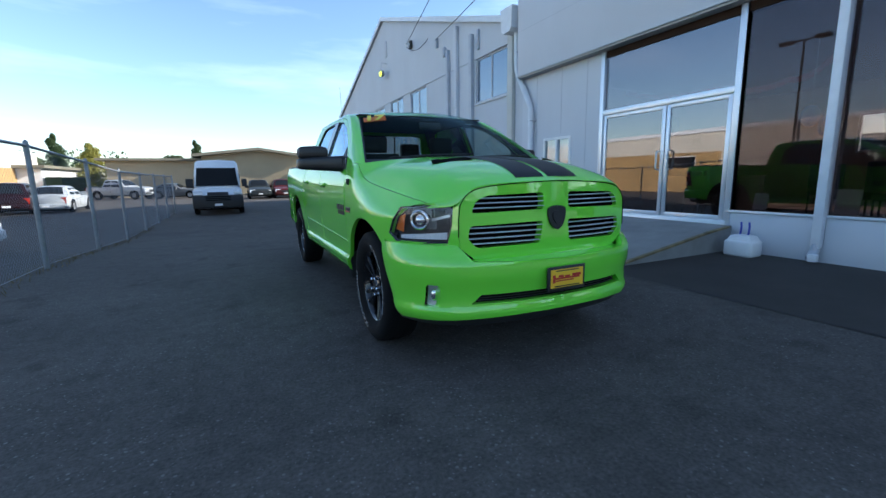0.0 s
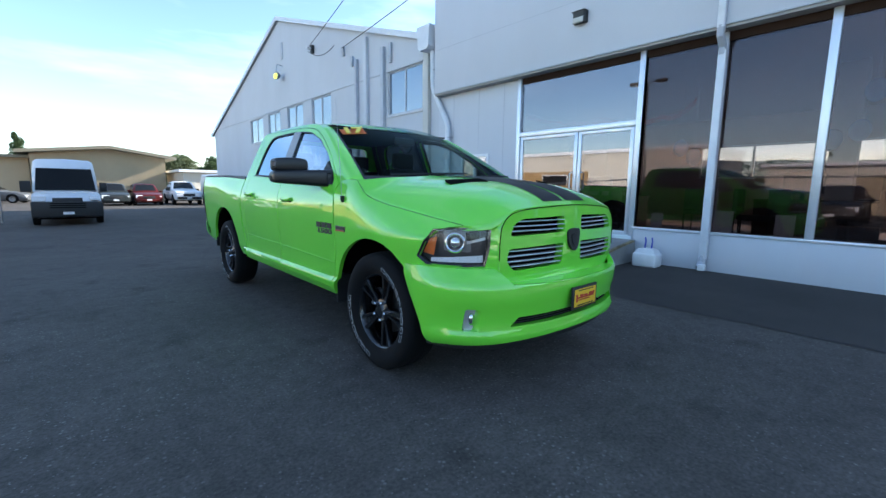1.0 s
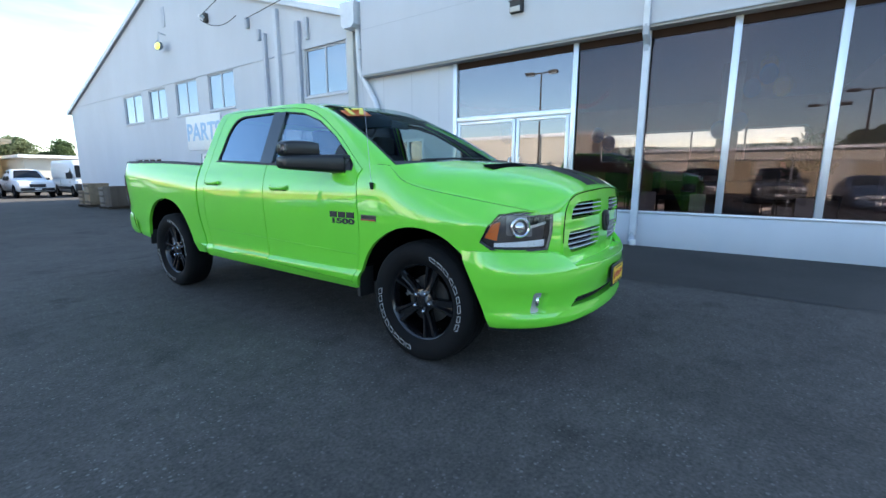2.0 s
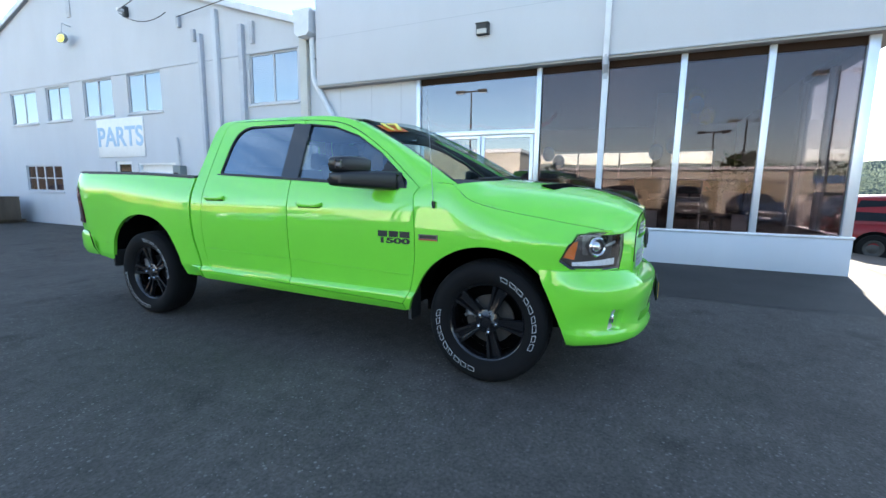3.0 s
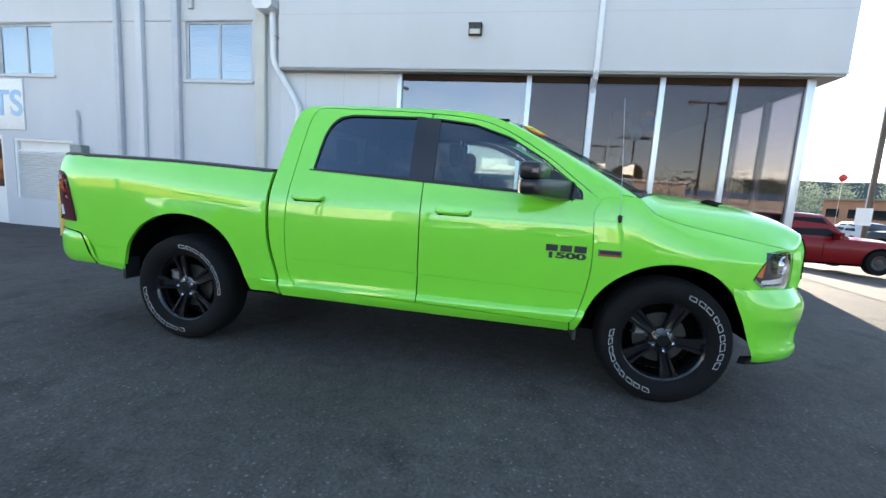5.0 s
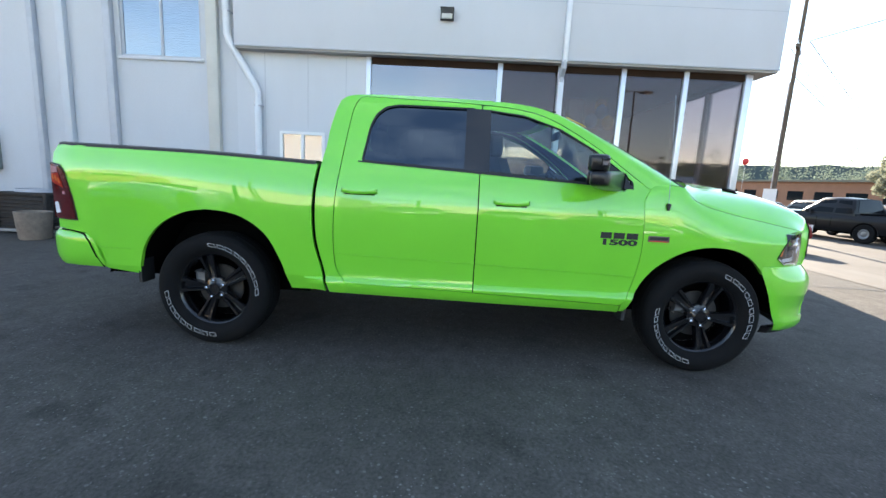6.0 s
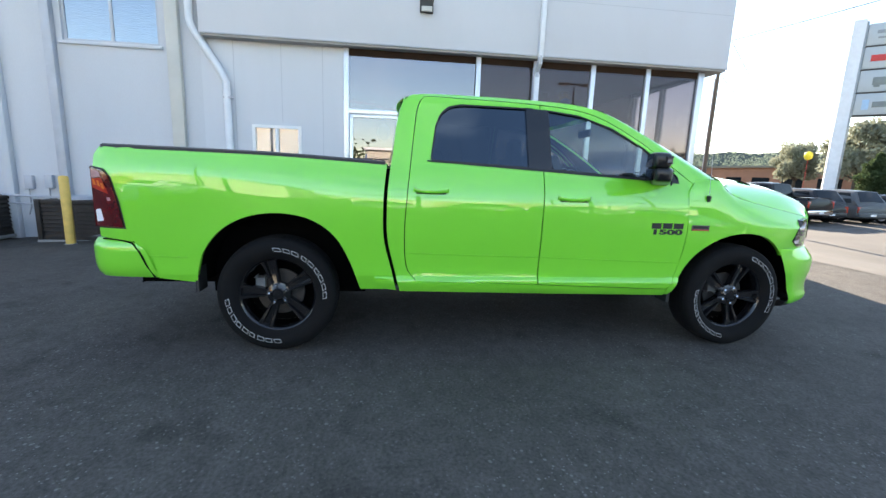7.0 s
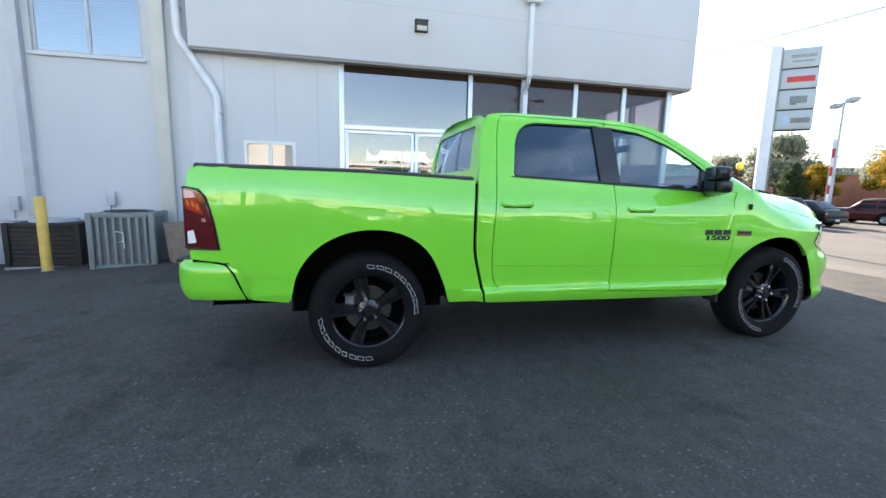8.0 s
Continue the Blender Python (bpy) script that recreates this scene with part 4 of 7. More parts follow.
    def of_y(self, y):
        h = len(self.p) // 2
        return float(np.interp(y, [q[1] for q in self.p[h:]], self.s[h:]))


nose = Plan([(0, -1.035), (0.2, -1.027), (0.4, -1.003), (0.6, -0.952), (0.72, -0.895), (0.82, -0.815), (0.90, -0.71), (0.95, -0.58), (0.975, -0.46), (0.985, -0.28)])
OFF = flow([.34, .37, .40, .425, .45, .50, .56, .63, .70, .735, .78, .83], [-.05, -.016, -.004, -.004, -.014, -.018, -.012, .002, .004, -.006, -.035, -.075])


def bumper_at(s, z, d=0.0):
    x, y, nx, ny = nose.at(s)
    fade = min(1.0, max(0.15, (abs(nose.of_y(-0.40)) - abs(s)) / 0.30))
    o = OFF(z) * fade + d
    return (x + nx * o, y + ny * o, z)


if nose.at(0.0)[3] > 0:      # make the offsets point ahead
    _at = nose.at
    nose.at = lambda s: (lambda q: (q[0], q[1], -q[2], -q[3]))(_at(s))
SX, SY = nose.of_x, nose.of_y
half = [(0.0, .388), (SX(.3), .386), (SX(.6), .378), (SX(.85), .362), (SY(-.585), .350), (SY(-.555), .43), (SY(-.475), .62), (SY(-.408), .76), (SY(-.398), .818), (SY(-.46), .818), (SX(.70), .818),
        (SX(.665), .79), (SX(.605), .728), (SX(.3), .718), (0.0, .716)]
outline = half + [(-s, z) for s, z in half[::-1][1:-1]]
intake = [(SX(-.62), .470), (SX(-.3), .468), (SX(.3), .468), (SX(.62), .470), (SX(.56), .525), (SX(-.56), .525)]
fog_r = soften([(SX(-.862), .452), (SX(-.792), .450), (SX(-.780), .585), (SX(-.848), .588)], 0.02)
fog_l = [(-s, z) for s, z in fog_r][::-1]
bump = part("front_bumper", sheet(outline, bumper_at, holes=[intake, fog_r, fog_l], du=0.05, dv=0.025, rim=(0, 0.05, 0)), M["green"], truck, "bright green front bumper", sharp=50)
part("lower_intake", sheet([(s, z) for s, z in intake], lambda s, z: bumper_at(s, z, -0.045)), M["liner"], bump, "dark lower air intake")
for k in range(3):
    z = .482 + k * .015
    part("intake_bar", sheet([(SX(-.59), z), (SX(.59), z), (SX(.59), z + .005), (SX(-.59), z + .005)], lambda s, q: bumper_at(s, q, -0.03)), M["black"], bump)
for f in (fog_r, fog_l):
    cs, cz = sum(p[0] for p in f) / len(f), sum(p[1] for p in f) / len(f)
    fg = part("fog_lamp", sheet(grow(f, 0.004), lambda s, z: bumper_at(s, z, -0.034)), M["satin"], bump, "clear vertical fog lamp")
    c = Vector(bumper_at(cs, cz, -0.032))
    part("lamp_bowl", ellipsoid(bmesh.new(), c, 0.024, 0.016, 0.040), M["mirrorglass"], fg)
    part("lamp_lens", sheet(grow(f, 0.002), lambda s, z: bumper_at(s, z, -0.018)), M["lens"], fg)
part("air_dam", skin(bmesh.new(), [[bumper_at(s, .372, -.03), bumper_at(s, .36, -.10), (bumper_at(s, .36, -.12)[0], bumper_at(s, .36, -.12)[1], .30), (bumper_at(s, .36, -.05)[0], bumper_at(s, .36, -.05)[1], .32)]
                                   for s in [SY(-.52) * k / 12 for k in range(-12, 13)]]), M["black"], bump, "black lower air dam")

# grille shell with four openings
def grille_y(x, z):
    return -0.945 + 0.16 * abs(x) ** 2.2 + (0.06 * (z - 1.05) if z > 1.05 else 0.10 * (0.85 - z) if z < 0.85 else 0.0)


def grille_at(x, z, d=0.0):
    return (x, grille_y(x, z) + d, z)


bm = bmesh.new()
skin(bm, [[bumper_at(SX(x), .708, -.004), bumper_at(SX(x), .722, -.03), (x, grille_y(x, .73) + .03, .730), (x, grille_y(x, .73) + .03, .70)] for x in [-0.615 + 1.23 * k / 24 for k in range(25)]])
part("bumper_top", bm, M["green"], bump, sharp=40)
shell = [(-0.56, .728), (0, .72), (0.56, .728), (0.655, .80), (0.668, .87), (0.666, .98), (0.658, 1.058)] + bend([(0.658, 1.058), (0.615, 1.118), (0.52, 1.158), (0.3, 1.178), (0, 1.188), (-0.3, 1.178), (-0.52, 1.158), (-0.615, 1.118), (-0.658, 1.058)], 4)[1:] + [(-0.666, .98), (-0.668, .87), (-0.655, .80)]
g_up = soften([(-0.595, 1.010), (-0.100, 1.018), (-0.100, 1.122), (-0.50, 1.112), (-0.565, 1.080)], 0.025)
g_lo = soften([(-0.555, .800), (-0.120, .806), (-0.100, .945), (-0.600, .935), (-0.615, .86)], 0.025)
gr = part("grille_shell", sheet(shell, grille_at, holes=[g_up, g_lo, [(-x, z) for x, z in g_up][::-1], [(-x, z) for x, z in g_lo][::-1]], du=0.06, dv=0.04, rim=(0, 0.06, 0)), M["green"], truck, "bright green cross-bar grille shell", sharp=45)
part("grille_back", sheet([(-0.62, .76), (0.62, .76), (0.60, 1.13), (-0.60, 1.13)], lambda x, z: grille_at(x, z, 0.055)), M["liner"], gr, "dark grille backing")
for s in (-1, 1):
    for zc, xa, xb in ((1.038, .588, .095), (1.067, .583, .095), (1.096, .55, .095), (.824, .58, .115), (.856, .607, .108), (.888, .61, .105), (.920, .602, .10)):
        bm = bmesh.new()
        n = 10
        skin(bm, [[(s * x, grille_y(x, zc) + 0.006, zc + 0.0048), (s * x, grille_y(x, zc) - 0.001, zc), (s * x, grille_y(x, zc) + 0.010, zc - 0.0036), (s * x, grille_y(x, zc) + 0.045, zc - 0.003), (s * x, grille_y(x, zc) + 0.045, zc + 0.003)]
                  for x in [xa + (xb - xa) * k / n for k in range(n + 1)]])
        part("slat", bm, M["satin"], gr, "bright horizontal grille bar")
seam = [(0.668, .87), (0.666, .98)] + bend([(0.658, 1.058), (0.615, 1.118), (0.52, 1.158), (0.3, 1.178), (0, 1.188), (-0.3, 1.178), (-0.52, 1.158), (-0.615, 1.118), (-0.658, 1.058)], 6) + [(-0.666, .98), (-0.668, .87)]
part("grille_seam", T([(x * 1.004, grille_y(x, z) - .001, z + .002) for x, z in seam], .0032, seg=5), M["liner"], gr)
shield = bend([(0, 1.036), (.064, 1.022), (.068, .97), (.045, .915), (0, .885), (-.045, .915), (-.068, .97), (-.064, 1.022)], 3, True)
em = part("emblem", sheet(shield, lambda x, z: (x, -0.968 + 2.2 * x * x, z), du=0.02, dv=0.02, rim=(0, 0.04, 0)), M["dash"], gr, "plain black shield emblem")
part("emblem_relief", sheet([(x * 0.62, 0.965 + (z - 0.965) * 0.6) for x, z in shield], lambda x, z: (x, -0.974 + 2.2 * x * x, z), du=0.02, dv=0.02, rim=(0, 0.01, 0)), M["dash"], em)

# headlamps
lampline = Plan([(0, -0.9), (0.45, -0.90), (0.60, -0.855), (0.66, -0.820), (0.72, -0.788), (0.80, -0.728), (0.87, -0.655), (0.92, -0.572), (0.955, -0.475), (0.97, -0.38)])
if lampline.at(0.0)[3] > 0:
    _la = lampline.at
    lampline.at = lambda s: (lambda q: (q[0], q[1], -q[2], -q[3]))(_la(s))
LX, LY = lampline.of_x, lampline.of_y


def lamp_at(d):
    def f(s, z):
        x, y, nx, ny = lampline.at(s)
        o = d + (-0.12 * max(0, z - 0.98)) - 0.10 * max(0, 0.86 - z)
        return (x + nx * o, y + ny * o, z)
    return f


lo_ = [(LX(-.668), 1.055), (LX(-.675), .93), (LX(-.700), .828), (LX(-.80), .825), (LY(-.53) * -1, .832), (LY(-.462) * -1, .878), (LY(-.505) * -1, .965), (LY(-.57) * -1, 1.048), (LX(-.82), 1.060)]
for s in (1, -1):
    mir = s < 0
    hl = part("headlamp", sheet(lo_, lamp_at(-0.075), mirror=mir), M["lamphousing"], truck, "dark headlamp with amber corner and white strip")
    part("lamp_lens", sheet(lo_, lamp_at(0.0), rim=None, mirror=mir), M["lens"], hl)
    rimp = [(p[0] * 0.94 + 0.06 * (sum(q[0] for q in lo_) / 9), p[1] * 0.90 + 0.10 * 0.94) for p in lo_]
    bm = bmesh.new()
    outer, inner = [Vector(lamp_at(-0.002)(*p)) for p in lo_], [Vector(lamp_at(-0.012)(*p)) for p in rimp]
    deep = [Vector(lamp_at(-0.075)(*p)) for p in lo_]
    for v in outer + inner + deep:
        v.x *= s
    skin(bm, [inner, outer, deep], True, False)
    part("bezel", bm, M["gloss"], hl)

    def L(x, z, d):
        v = Vector(lamp_at(d)(LX(-x), z))
        v.x *= s
        return v
    c = L(.845, .968, -0.05)
    v1 = (L(.845, .968, 0.0) - c).normalized()
    t1 = v1.cross(Vector((0, 0, 1))).normalized()
    u1 = t1.cross(v1)

    def ring(r0, r1, d0, d1, n=24):
        bm = bmesh.new()
        prof = [(d0, r0), (d1, r0), (d1 + 0.006, (r0 + r1) / 2), (d1, r1), (d0, r1)]
        skin(bm, [[c + v1 * d + (t1 * math.cos(a) + u1 * math.sin(a)) * r for a in (2 * math.pi * k / n for k in range(n))] for d, r in prof], True, False)
        return bm
    part("projector_ring", ring(0.046, 0.062, -0.01, 0.030), M["chrome"], hl, "bright projector ring")
    part("projector", ellipsoid(bmesh.new(), c + v1 * 0.004, 0.037, 0.037, 0.037, 16, 10), M["mirrorglass"], hl)
    amb = [(LY(-.58) * -1, 1.0), (LY(-.53) * -1, .985), (LY(-.485) * -1, .90), (LY(-.56) * -1, .885)]
    part("amber_corner", sheet(amb, lamp_at(-0.045), rim=None, mirror=mir, du=0.03, dv=0.03), M["amber"], hl, "amber corner reflector")
    for k in range(9):
        a = LX(-.705) + (LY(-.545) * -1 - LX(-.705)) * (k + 0.006) / 9
        b = LX(-.705) + (LY(-.545) * -1 - LX(-.705)) * (k + 0.992) / 9
        part("running_light", sheet([(a, .848), (b, .848), (b, .872 + .0022 * (8 - k)), (a, .872 + .0022 * (9 - k))], lamp_at(-0.035), mirror=mir, rim=None), M["ledwhite"], hl, "white running light segment")
    part("reflector", sheet(soften([(LX(-.765), .905), (LX(-.925), .915), (LX(-.93), 1.0), (LX(-.90), 1.038), (LX(-.77), 1.035)], 0.02), lamp_at(-0.066), mirror=mir, du=.03, dv=.03), M["caliper"], hl, "grey reflector panel")
    part("inner_trim", sheet(soften([(LX(-.685), .985), (LX(-.79), .958), (LX(-.79), .975), (LX(-.69), 1.000)], 0.004), lamp_at(-0.045), mirror=mir), M["satin"], hl, "silver trim blade")

# body-coloured fillers below and inside the lamps
low_edge = [(LY(-.37) * -1, .80), (LY(-.37) * -1, .85), (LY(-.455) * -1, .882), (LY(-.53) * -1, .838), (LX(-.80), .832), (LX(-.70), .834), (LX(-.68), .80)]
for mir in (False, True):
    s = 1 if mir else -1
    part("lamp_filler", sheet(low_edge, lamp_at(-0.010), mirror=mir), M["green"], truck)
    rows = []
    for k in range(9):
        z = .815 + .24 * k / 8
        xe = float(np.interp(z, [.828, .93, 1.055], [.70, .675, .668]))
        xs_ = float(np.interp(z, [.80, .87, .98, 1.058], [.655, .668, .666, .658])) - .002
        q = lamp_at(0.001)(LX(-xe), z)
        rows.append([(s * -q[0] + s * .004, q[1], z), (s * xs_, grille_y(xs_, z) + .012, z), (s * (xs_ - .01), grille_y(xs_, z) + .05, z)])
    bm = skin(bmesh.new(), rows, False, False)
    bmesh.ops.recalc_face_normals(bm, faces=bm.faces[:])
    part("lamp_filler", bm, M["green"], truck)

# hood
def hood_pt(u, v, d=0.0):
    au = abs(u)
    sx = flow([0, .08, .55, 1.0], [.945, .943, .874, .790])(v)
    yr = -0.03 + 0.28 * au ** 2.4
    yf = flow([0, .5, .72, .80, .87, .93, 1.0], [-.932, -.912, -.893, -.868, -.822, -.775, -.714])(au)
    y = yr + v * (yf - yr)
    zs_ = flow([0, .08, .2, .55, 1.0], [1.338, 1.258, 1.220, 1.137, 1.070])(v)
    zc = flow([-.93, -.90, -.85, -.75, -.6, -.4, -.2, .05], [1.196, 1.216, 1.243, 1.278, 1.314, 1.342, 1.362, 1.382])(-0.03 + v * (-.932 + 0.03))
    g = 1 - au ** 4.4
    dome = 0.012 * max(0.0, 1 - ((au - 0.0) / 0.62) ** 4) * math.sin(min(1, (1 - v) * 2.2) * math.pi / 2)
    edge = flow([0, .39, .66, .77, .83, .88, 1.0], [1.196, 1.188, 1.172, 1.145, 1.105, 1.080, 1.070])(au)
    front = 1.070 + (1.196 - 1.070) * g
    return (u * sx * 0.993, y, zs_ + (zc - zs_) * g + dome + d + (edge - front) * v ** 7)


NU, NV = 80, 36
bm = bmesh.new()
g = [[bm.verts.new(hood_pt(-1 + 2 * i / NU, (j / NV) ** 0.8)) for i in range(NU + 1)] for j in range(NV + 1)]
for a, b in zip(g, g[1:]):
    for i in range(NU):
        bm.faces.new((a[i], a[i + 1], b[i + 1], b[i]))
ed = [e for e in bm.edges if e.is_boundary]
r = bmesh.ops.extrude_edge_only(bm, edges=ed)
for w in r["geom"]:
    if isinstance(w, bmesh.types.BMVert):
        w.co.z -= 0.03
bmesh.ops.recalc_face_normals(bm, faces=bm.faces[:])
hood = part("hood", bm, M["green"], truck, "bright green domed hood", sharp=50)
for s in (-1, 1):
    part("hood_seam", T([(s * (SEAM_X(y) - .002), y, SEAM_Z(y) + .001) for y in [-.70 + 1.06 * k / 20 for k in range(21)]], .0014, seg=5), M["liner"], hood)
for xa, xb in ((-0.275, -0.065), (-0.035, 0.215)):
    bm = bmesh.new()
    rows = []
    for j in range(25):
        v = 0.02 + 0.945 * j / 24
        sx = flow([0, .08, .55, 1.0], [.945, .943, .874, .790])(v)
        rows.append([bm.verts.new(hood_pt((xa + (xb - xa) * i / 6) / sx, v, 0.0025)) for i in range(7)])
    for a, b in zip(rows, rows[1:]):
        for i in range(6):
            bm.faces.new((a[i], a[i + 1], b[i + 1], b[i]))
    bmesh.ops.recalc_face_normals(bm, faces=bm.faces[:])
    part("stripe", bm, M["matteblack"], hood, "matte black racing stripe")
for s in (-1, 1):
    def H(x, y, d):
        v = min(1, max(0, (-0.03 - y) / 0.9))
        sx = flow([0, .08, .55, 1.0], [.945, .943, .874, .790])(v)
        p = hood_pt(x / sx, v, d)
        return (s * -x, p[1], p[2])
    q = [(-.585, -.415), (-.55, -.315), (-.335, -.400), (-.34, -.500)]
    top = [H(x, y, 0.013 if k in (1, 2) else 0.006) for k, (x, y) in enumerate(q)]
    bm = skin(bmesh.new(), [[H(x, y, -0.02) for x, y in q], [H(x + (0.01 if x < -.5 else -.01), y, 0.004) for x, y in q], top])
    part("hood_scoop", bm, M["liner"], hood, "black angled hood scoop")

# windscreen, pillars, roof, cowl
def ws(u, v):
    au = abs(u)
    base = Vector((0.885 * u, -0.01 + 0.27 * au ** 2.2, 1.352))
    top = Vector((0.675 * u, 0.995 + 0.135 * au ** 2.2, 1.868 - 0.048 * au ** 2))
    p = base.lerp(top, v)
    p.z += 0.035 * math.sin(v * math.pi) * (1 - 0.4 * au)
    return p


bm = bmesh.new()
g = [[bm.verts.new(ws(-1 + 2 * i / 24, j / 14)) for i in range(25)] for j in range(15)]
for a, b in zip(g, g[1:]):
    for i in range(24):
        bm.faces.new((a[i], a[i + 1], b[i + 1], b[i]))
wsh = part("windscreen", bm, M["screen"], truck, "curved clear windscreen")
bm = bmesh.new()
for j, (va, vb) in enumerate(((-0.02, 0.035),)):
    a = [[bm.verts.new(ws(-1 + 2 * i / 24, v) + Vector((0, -0.003, 0.004))) for i in range(25)] for v in (va, vb)]
    for i in range(24):
        bm.faces.new((a[0][i], a[0][i + 1], a[1][i + 1], a[1][i]))
for s in (-1, 1):
    a = [[bm.verts.new(ws(s * u, j / 14) + Vector((0, -0.003, 0.004))) for j in range(15)] for u in (0.988, 1.0)]
    for j in range(14):
        bm.faces.new((a[0][j], a[0][j + 1], a[1][j + 1], a[1][j]))
part("screen_border", bm, M["black"], wsh, "black painted glass border")
for s in (-1, 1):
    low = [p for p in roof_line if p[0] <= 1.14]
    rings = []
    for k, (y, z) in enumerate(low[::-1]):
        t = k / (len(low) - 1)
        o = Vector((s * side_x(y, z), y, z))
        i_ = ws(s * 1.0, t)
        mid = (o + i_) / 2 + Vector((s * 0.010, -0.006, 0.006))
        rings.append([o + Vector((-s * 0.03, 0.03, 0)), o, o.lerp(mid, 0.6) + Vector((s * 0.006, -0.004, 0)), mid, mid.lerp(i_, 0.7) + Vector((0, -0.006, 0.002)), i_, i_ + Vector((-s * 0.01, 0.03, -0.01))])
    rings = [[p + Vector((-s * d, -e, -h)) for p in rings[0]] for d, e, h in ((.060, .13, .150), (.036, .07, .070), (.012, .025, .018))] + rings
    bm = skin(bmesh.new(), rings, False, False)
    bmesh.ops.recalc_face_normals(bm, faces=bm.faces[:])
    part("front_pillar", bm, M["green"], truck, "bright green windscreen pillar", sharp=50)
    lining = [[r[0] + Vector((-s * .012, .012, -.004)), r[3] + Vector((-s * .050, .040, -.030)), r[5] + Vector((-s * .024, .022, -.016))] for r in rings[3:]]
    bm = skin(bmesh.new(), lining, False, False)
    part("pillar_lining", bm, M["dash"], truck, "dark plastic pillar lining", sharp=50)
# roof panel
rl = flow([p[0] for p in roof_line[::-1] if p[0] > 1.1], [p[1] for p in roof_line[::-1] if p[0] > 1.1])
bm = bmesh.new()
NR = 20
rows = []
for j in range(NR + 1):
    row = []
    for i in range(25):
        u = -1 + 2 * i / 24
        yf = 0.995 + 0.135 * abs(u) ** 2.2
        yb = 2.74 - 0.07 * abs(u) ** 2
        t = j / NR
        y = yf + (yb - yf) * t
        ze = rl(max(1.135, min(2.66, y)))
        xe = side_x(1.5, ze)
        crown = 0.052 * (1 - u * u) * min(1, 0.35 + 2.2 * min(t, 1 - t) + 0.2)
        front = -0.004 if t < 0.03 else 0
        row.append(bm.verts.new((u * xe, y, ze + crown + front - (0.05 * max(0, t - 0.9) * 5) ** 1.5)))
    rows.append(row)
for a, b in zip(rows, rows[1:]):
    for i in range(24):
        bm.faces.new((a[i], a[i + 1], b[i + 1], b[i]))
bmesh.ops.recalc_face_normals(bm, faces=bm.faces[:])
part("roof", bm, M["green"], truck, "bright green cab roof", sharp=60)
part("headliner", B(-0.68, 0.68, 1.12, 2.6, 1.835, 1.845), M["seat"], truck)
# back of the cab with sliding window
def cab_back(x, z):
    return (x, flow([1.0, 1.36, 1.6, 1.76, 1.84, 1.9], [2.775, 2.765, 2.742, 2.708, 2.68, 2.66])(z) + 0.035 * (1 - (x / 0.9) ** 2), z)


bk = [(-.90, 1.0), (.90, 1.0), (.915, 1.38), (.84, 1.6), (.77, 1.78), (.735, 1.845), (.60, 1.885), (0, 1.915), (-.60, 1.885), (-.735, 1.845), (-.77, 1.78), (-.84, 1.6), (-.915, 1.38)]
hole = soften([(-.70, 1.45), (.70, 1.45), (.64, 1.80), (-.64, 1.80)], 0.06)
rear = part("cab_back", sheet(bk, cab_back, holes=[hole], rim=(0, -0.03, 0)), M["green"], truck, "bright green back of the cab")
part("rear_window", sheet(grow(hole, 0.01), lambda x, z: (cab_back(x, z)[0], cab_back(x, z)[1] - 0.012, z)), M["rearglass"], rear, "lightly tinted sliding rear window")
for x in (-.28, .28):
    strip = [(x - .009, 1.455), (x + .009, 1.455), (x + .009 - x * .05, 1.795), (x - .009 - x * .05, 1.795)]
    part("slider_frame", sheet(strip, lambda x, z: (cab_back(x, z)[0], cab_back(x, z)[1] - 0.006, z)), M["black"], rear)
part("brake_lamp", B(-.18, .18, 2.665, 2.70, 1.855, 1.885, 0.008), M["redlens"], rear, "red high brake lamp")

# bed
part("bed_floor", B(-0.565, 0.565, 2.84, 4.66, 0.86, 0.90), M["matteblack"], truck, "black bed liner")
for s in (-1, 1):
    for y0, y1 in ((2.84, 2.95), (4.15, 4.66)):
        part("bed_floor", B(s * 0.565, s * 0.84, y0, y1, 0.86, 0.90), M["matteblack"], truck)
        part("bed_wall", B(s * 0.80, s * 0.84, y0, y1, 0.90, 1.03), M["matteblack"], truck)
    part("wheel_tub", B(s * 0.56, s * 0.84, 2.95, 4.15, 1.025, 1.04), M["matteblack"], truck)
for s in (-1, 1):
    part("bed_wall", B(s * 0.80, s * 0.84, 2.84, 4.66, 1.03, 1.36), M["matteblack"], truck)
    rl_ = [(y, 0.006 + flow([2.81, 3.7, 4.66], [1.372, 1.405, 1.415])(y)) for y in [2.815 + 1.835 * k / 16 for k in range(17)]]
    part("bed_rail_cap", skin(bmesh.new(), [[(s * (side_x(y, z) + .005), y, z - .022), (s * (side_x(y, z) + .003), y, z + .006), (s * .90, y, z + .016), (s * .79, y, z + .012), (s * .79, y, z - .02)] for y, z in rl_]), M["black"], truck, "black bed rail cap")
part("bed_front", B(-0.84, 0.84, 2.84, 2.88, 0.90, 1.365), M["matteblack"], truck)
tg = part("tailgate", B(-0.80, 0.80, 4.66, 4.715, 0.84, 1.41, 0.012), M["green"], truck, "bright green tailgate")
part("tailgate_handle", B(-0.12, 0.12, 4.712, 4.73, 1.18, 1.28, 0.008), M["black"], tg)
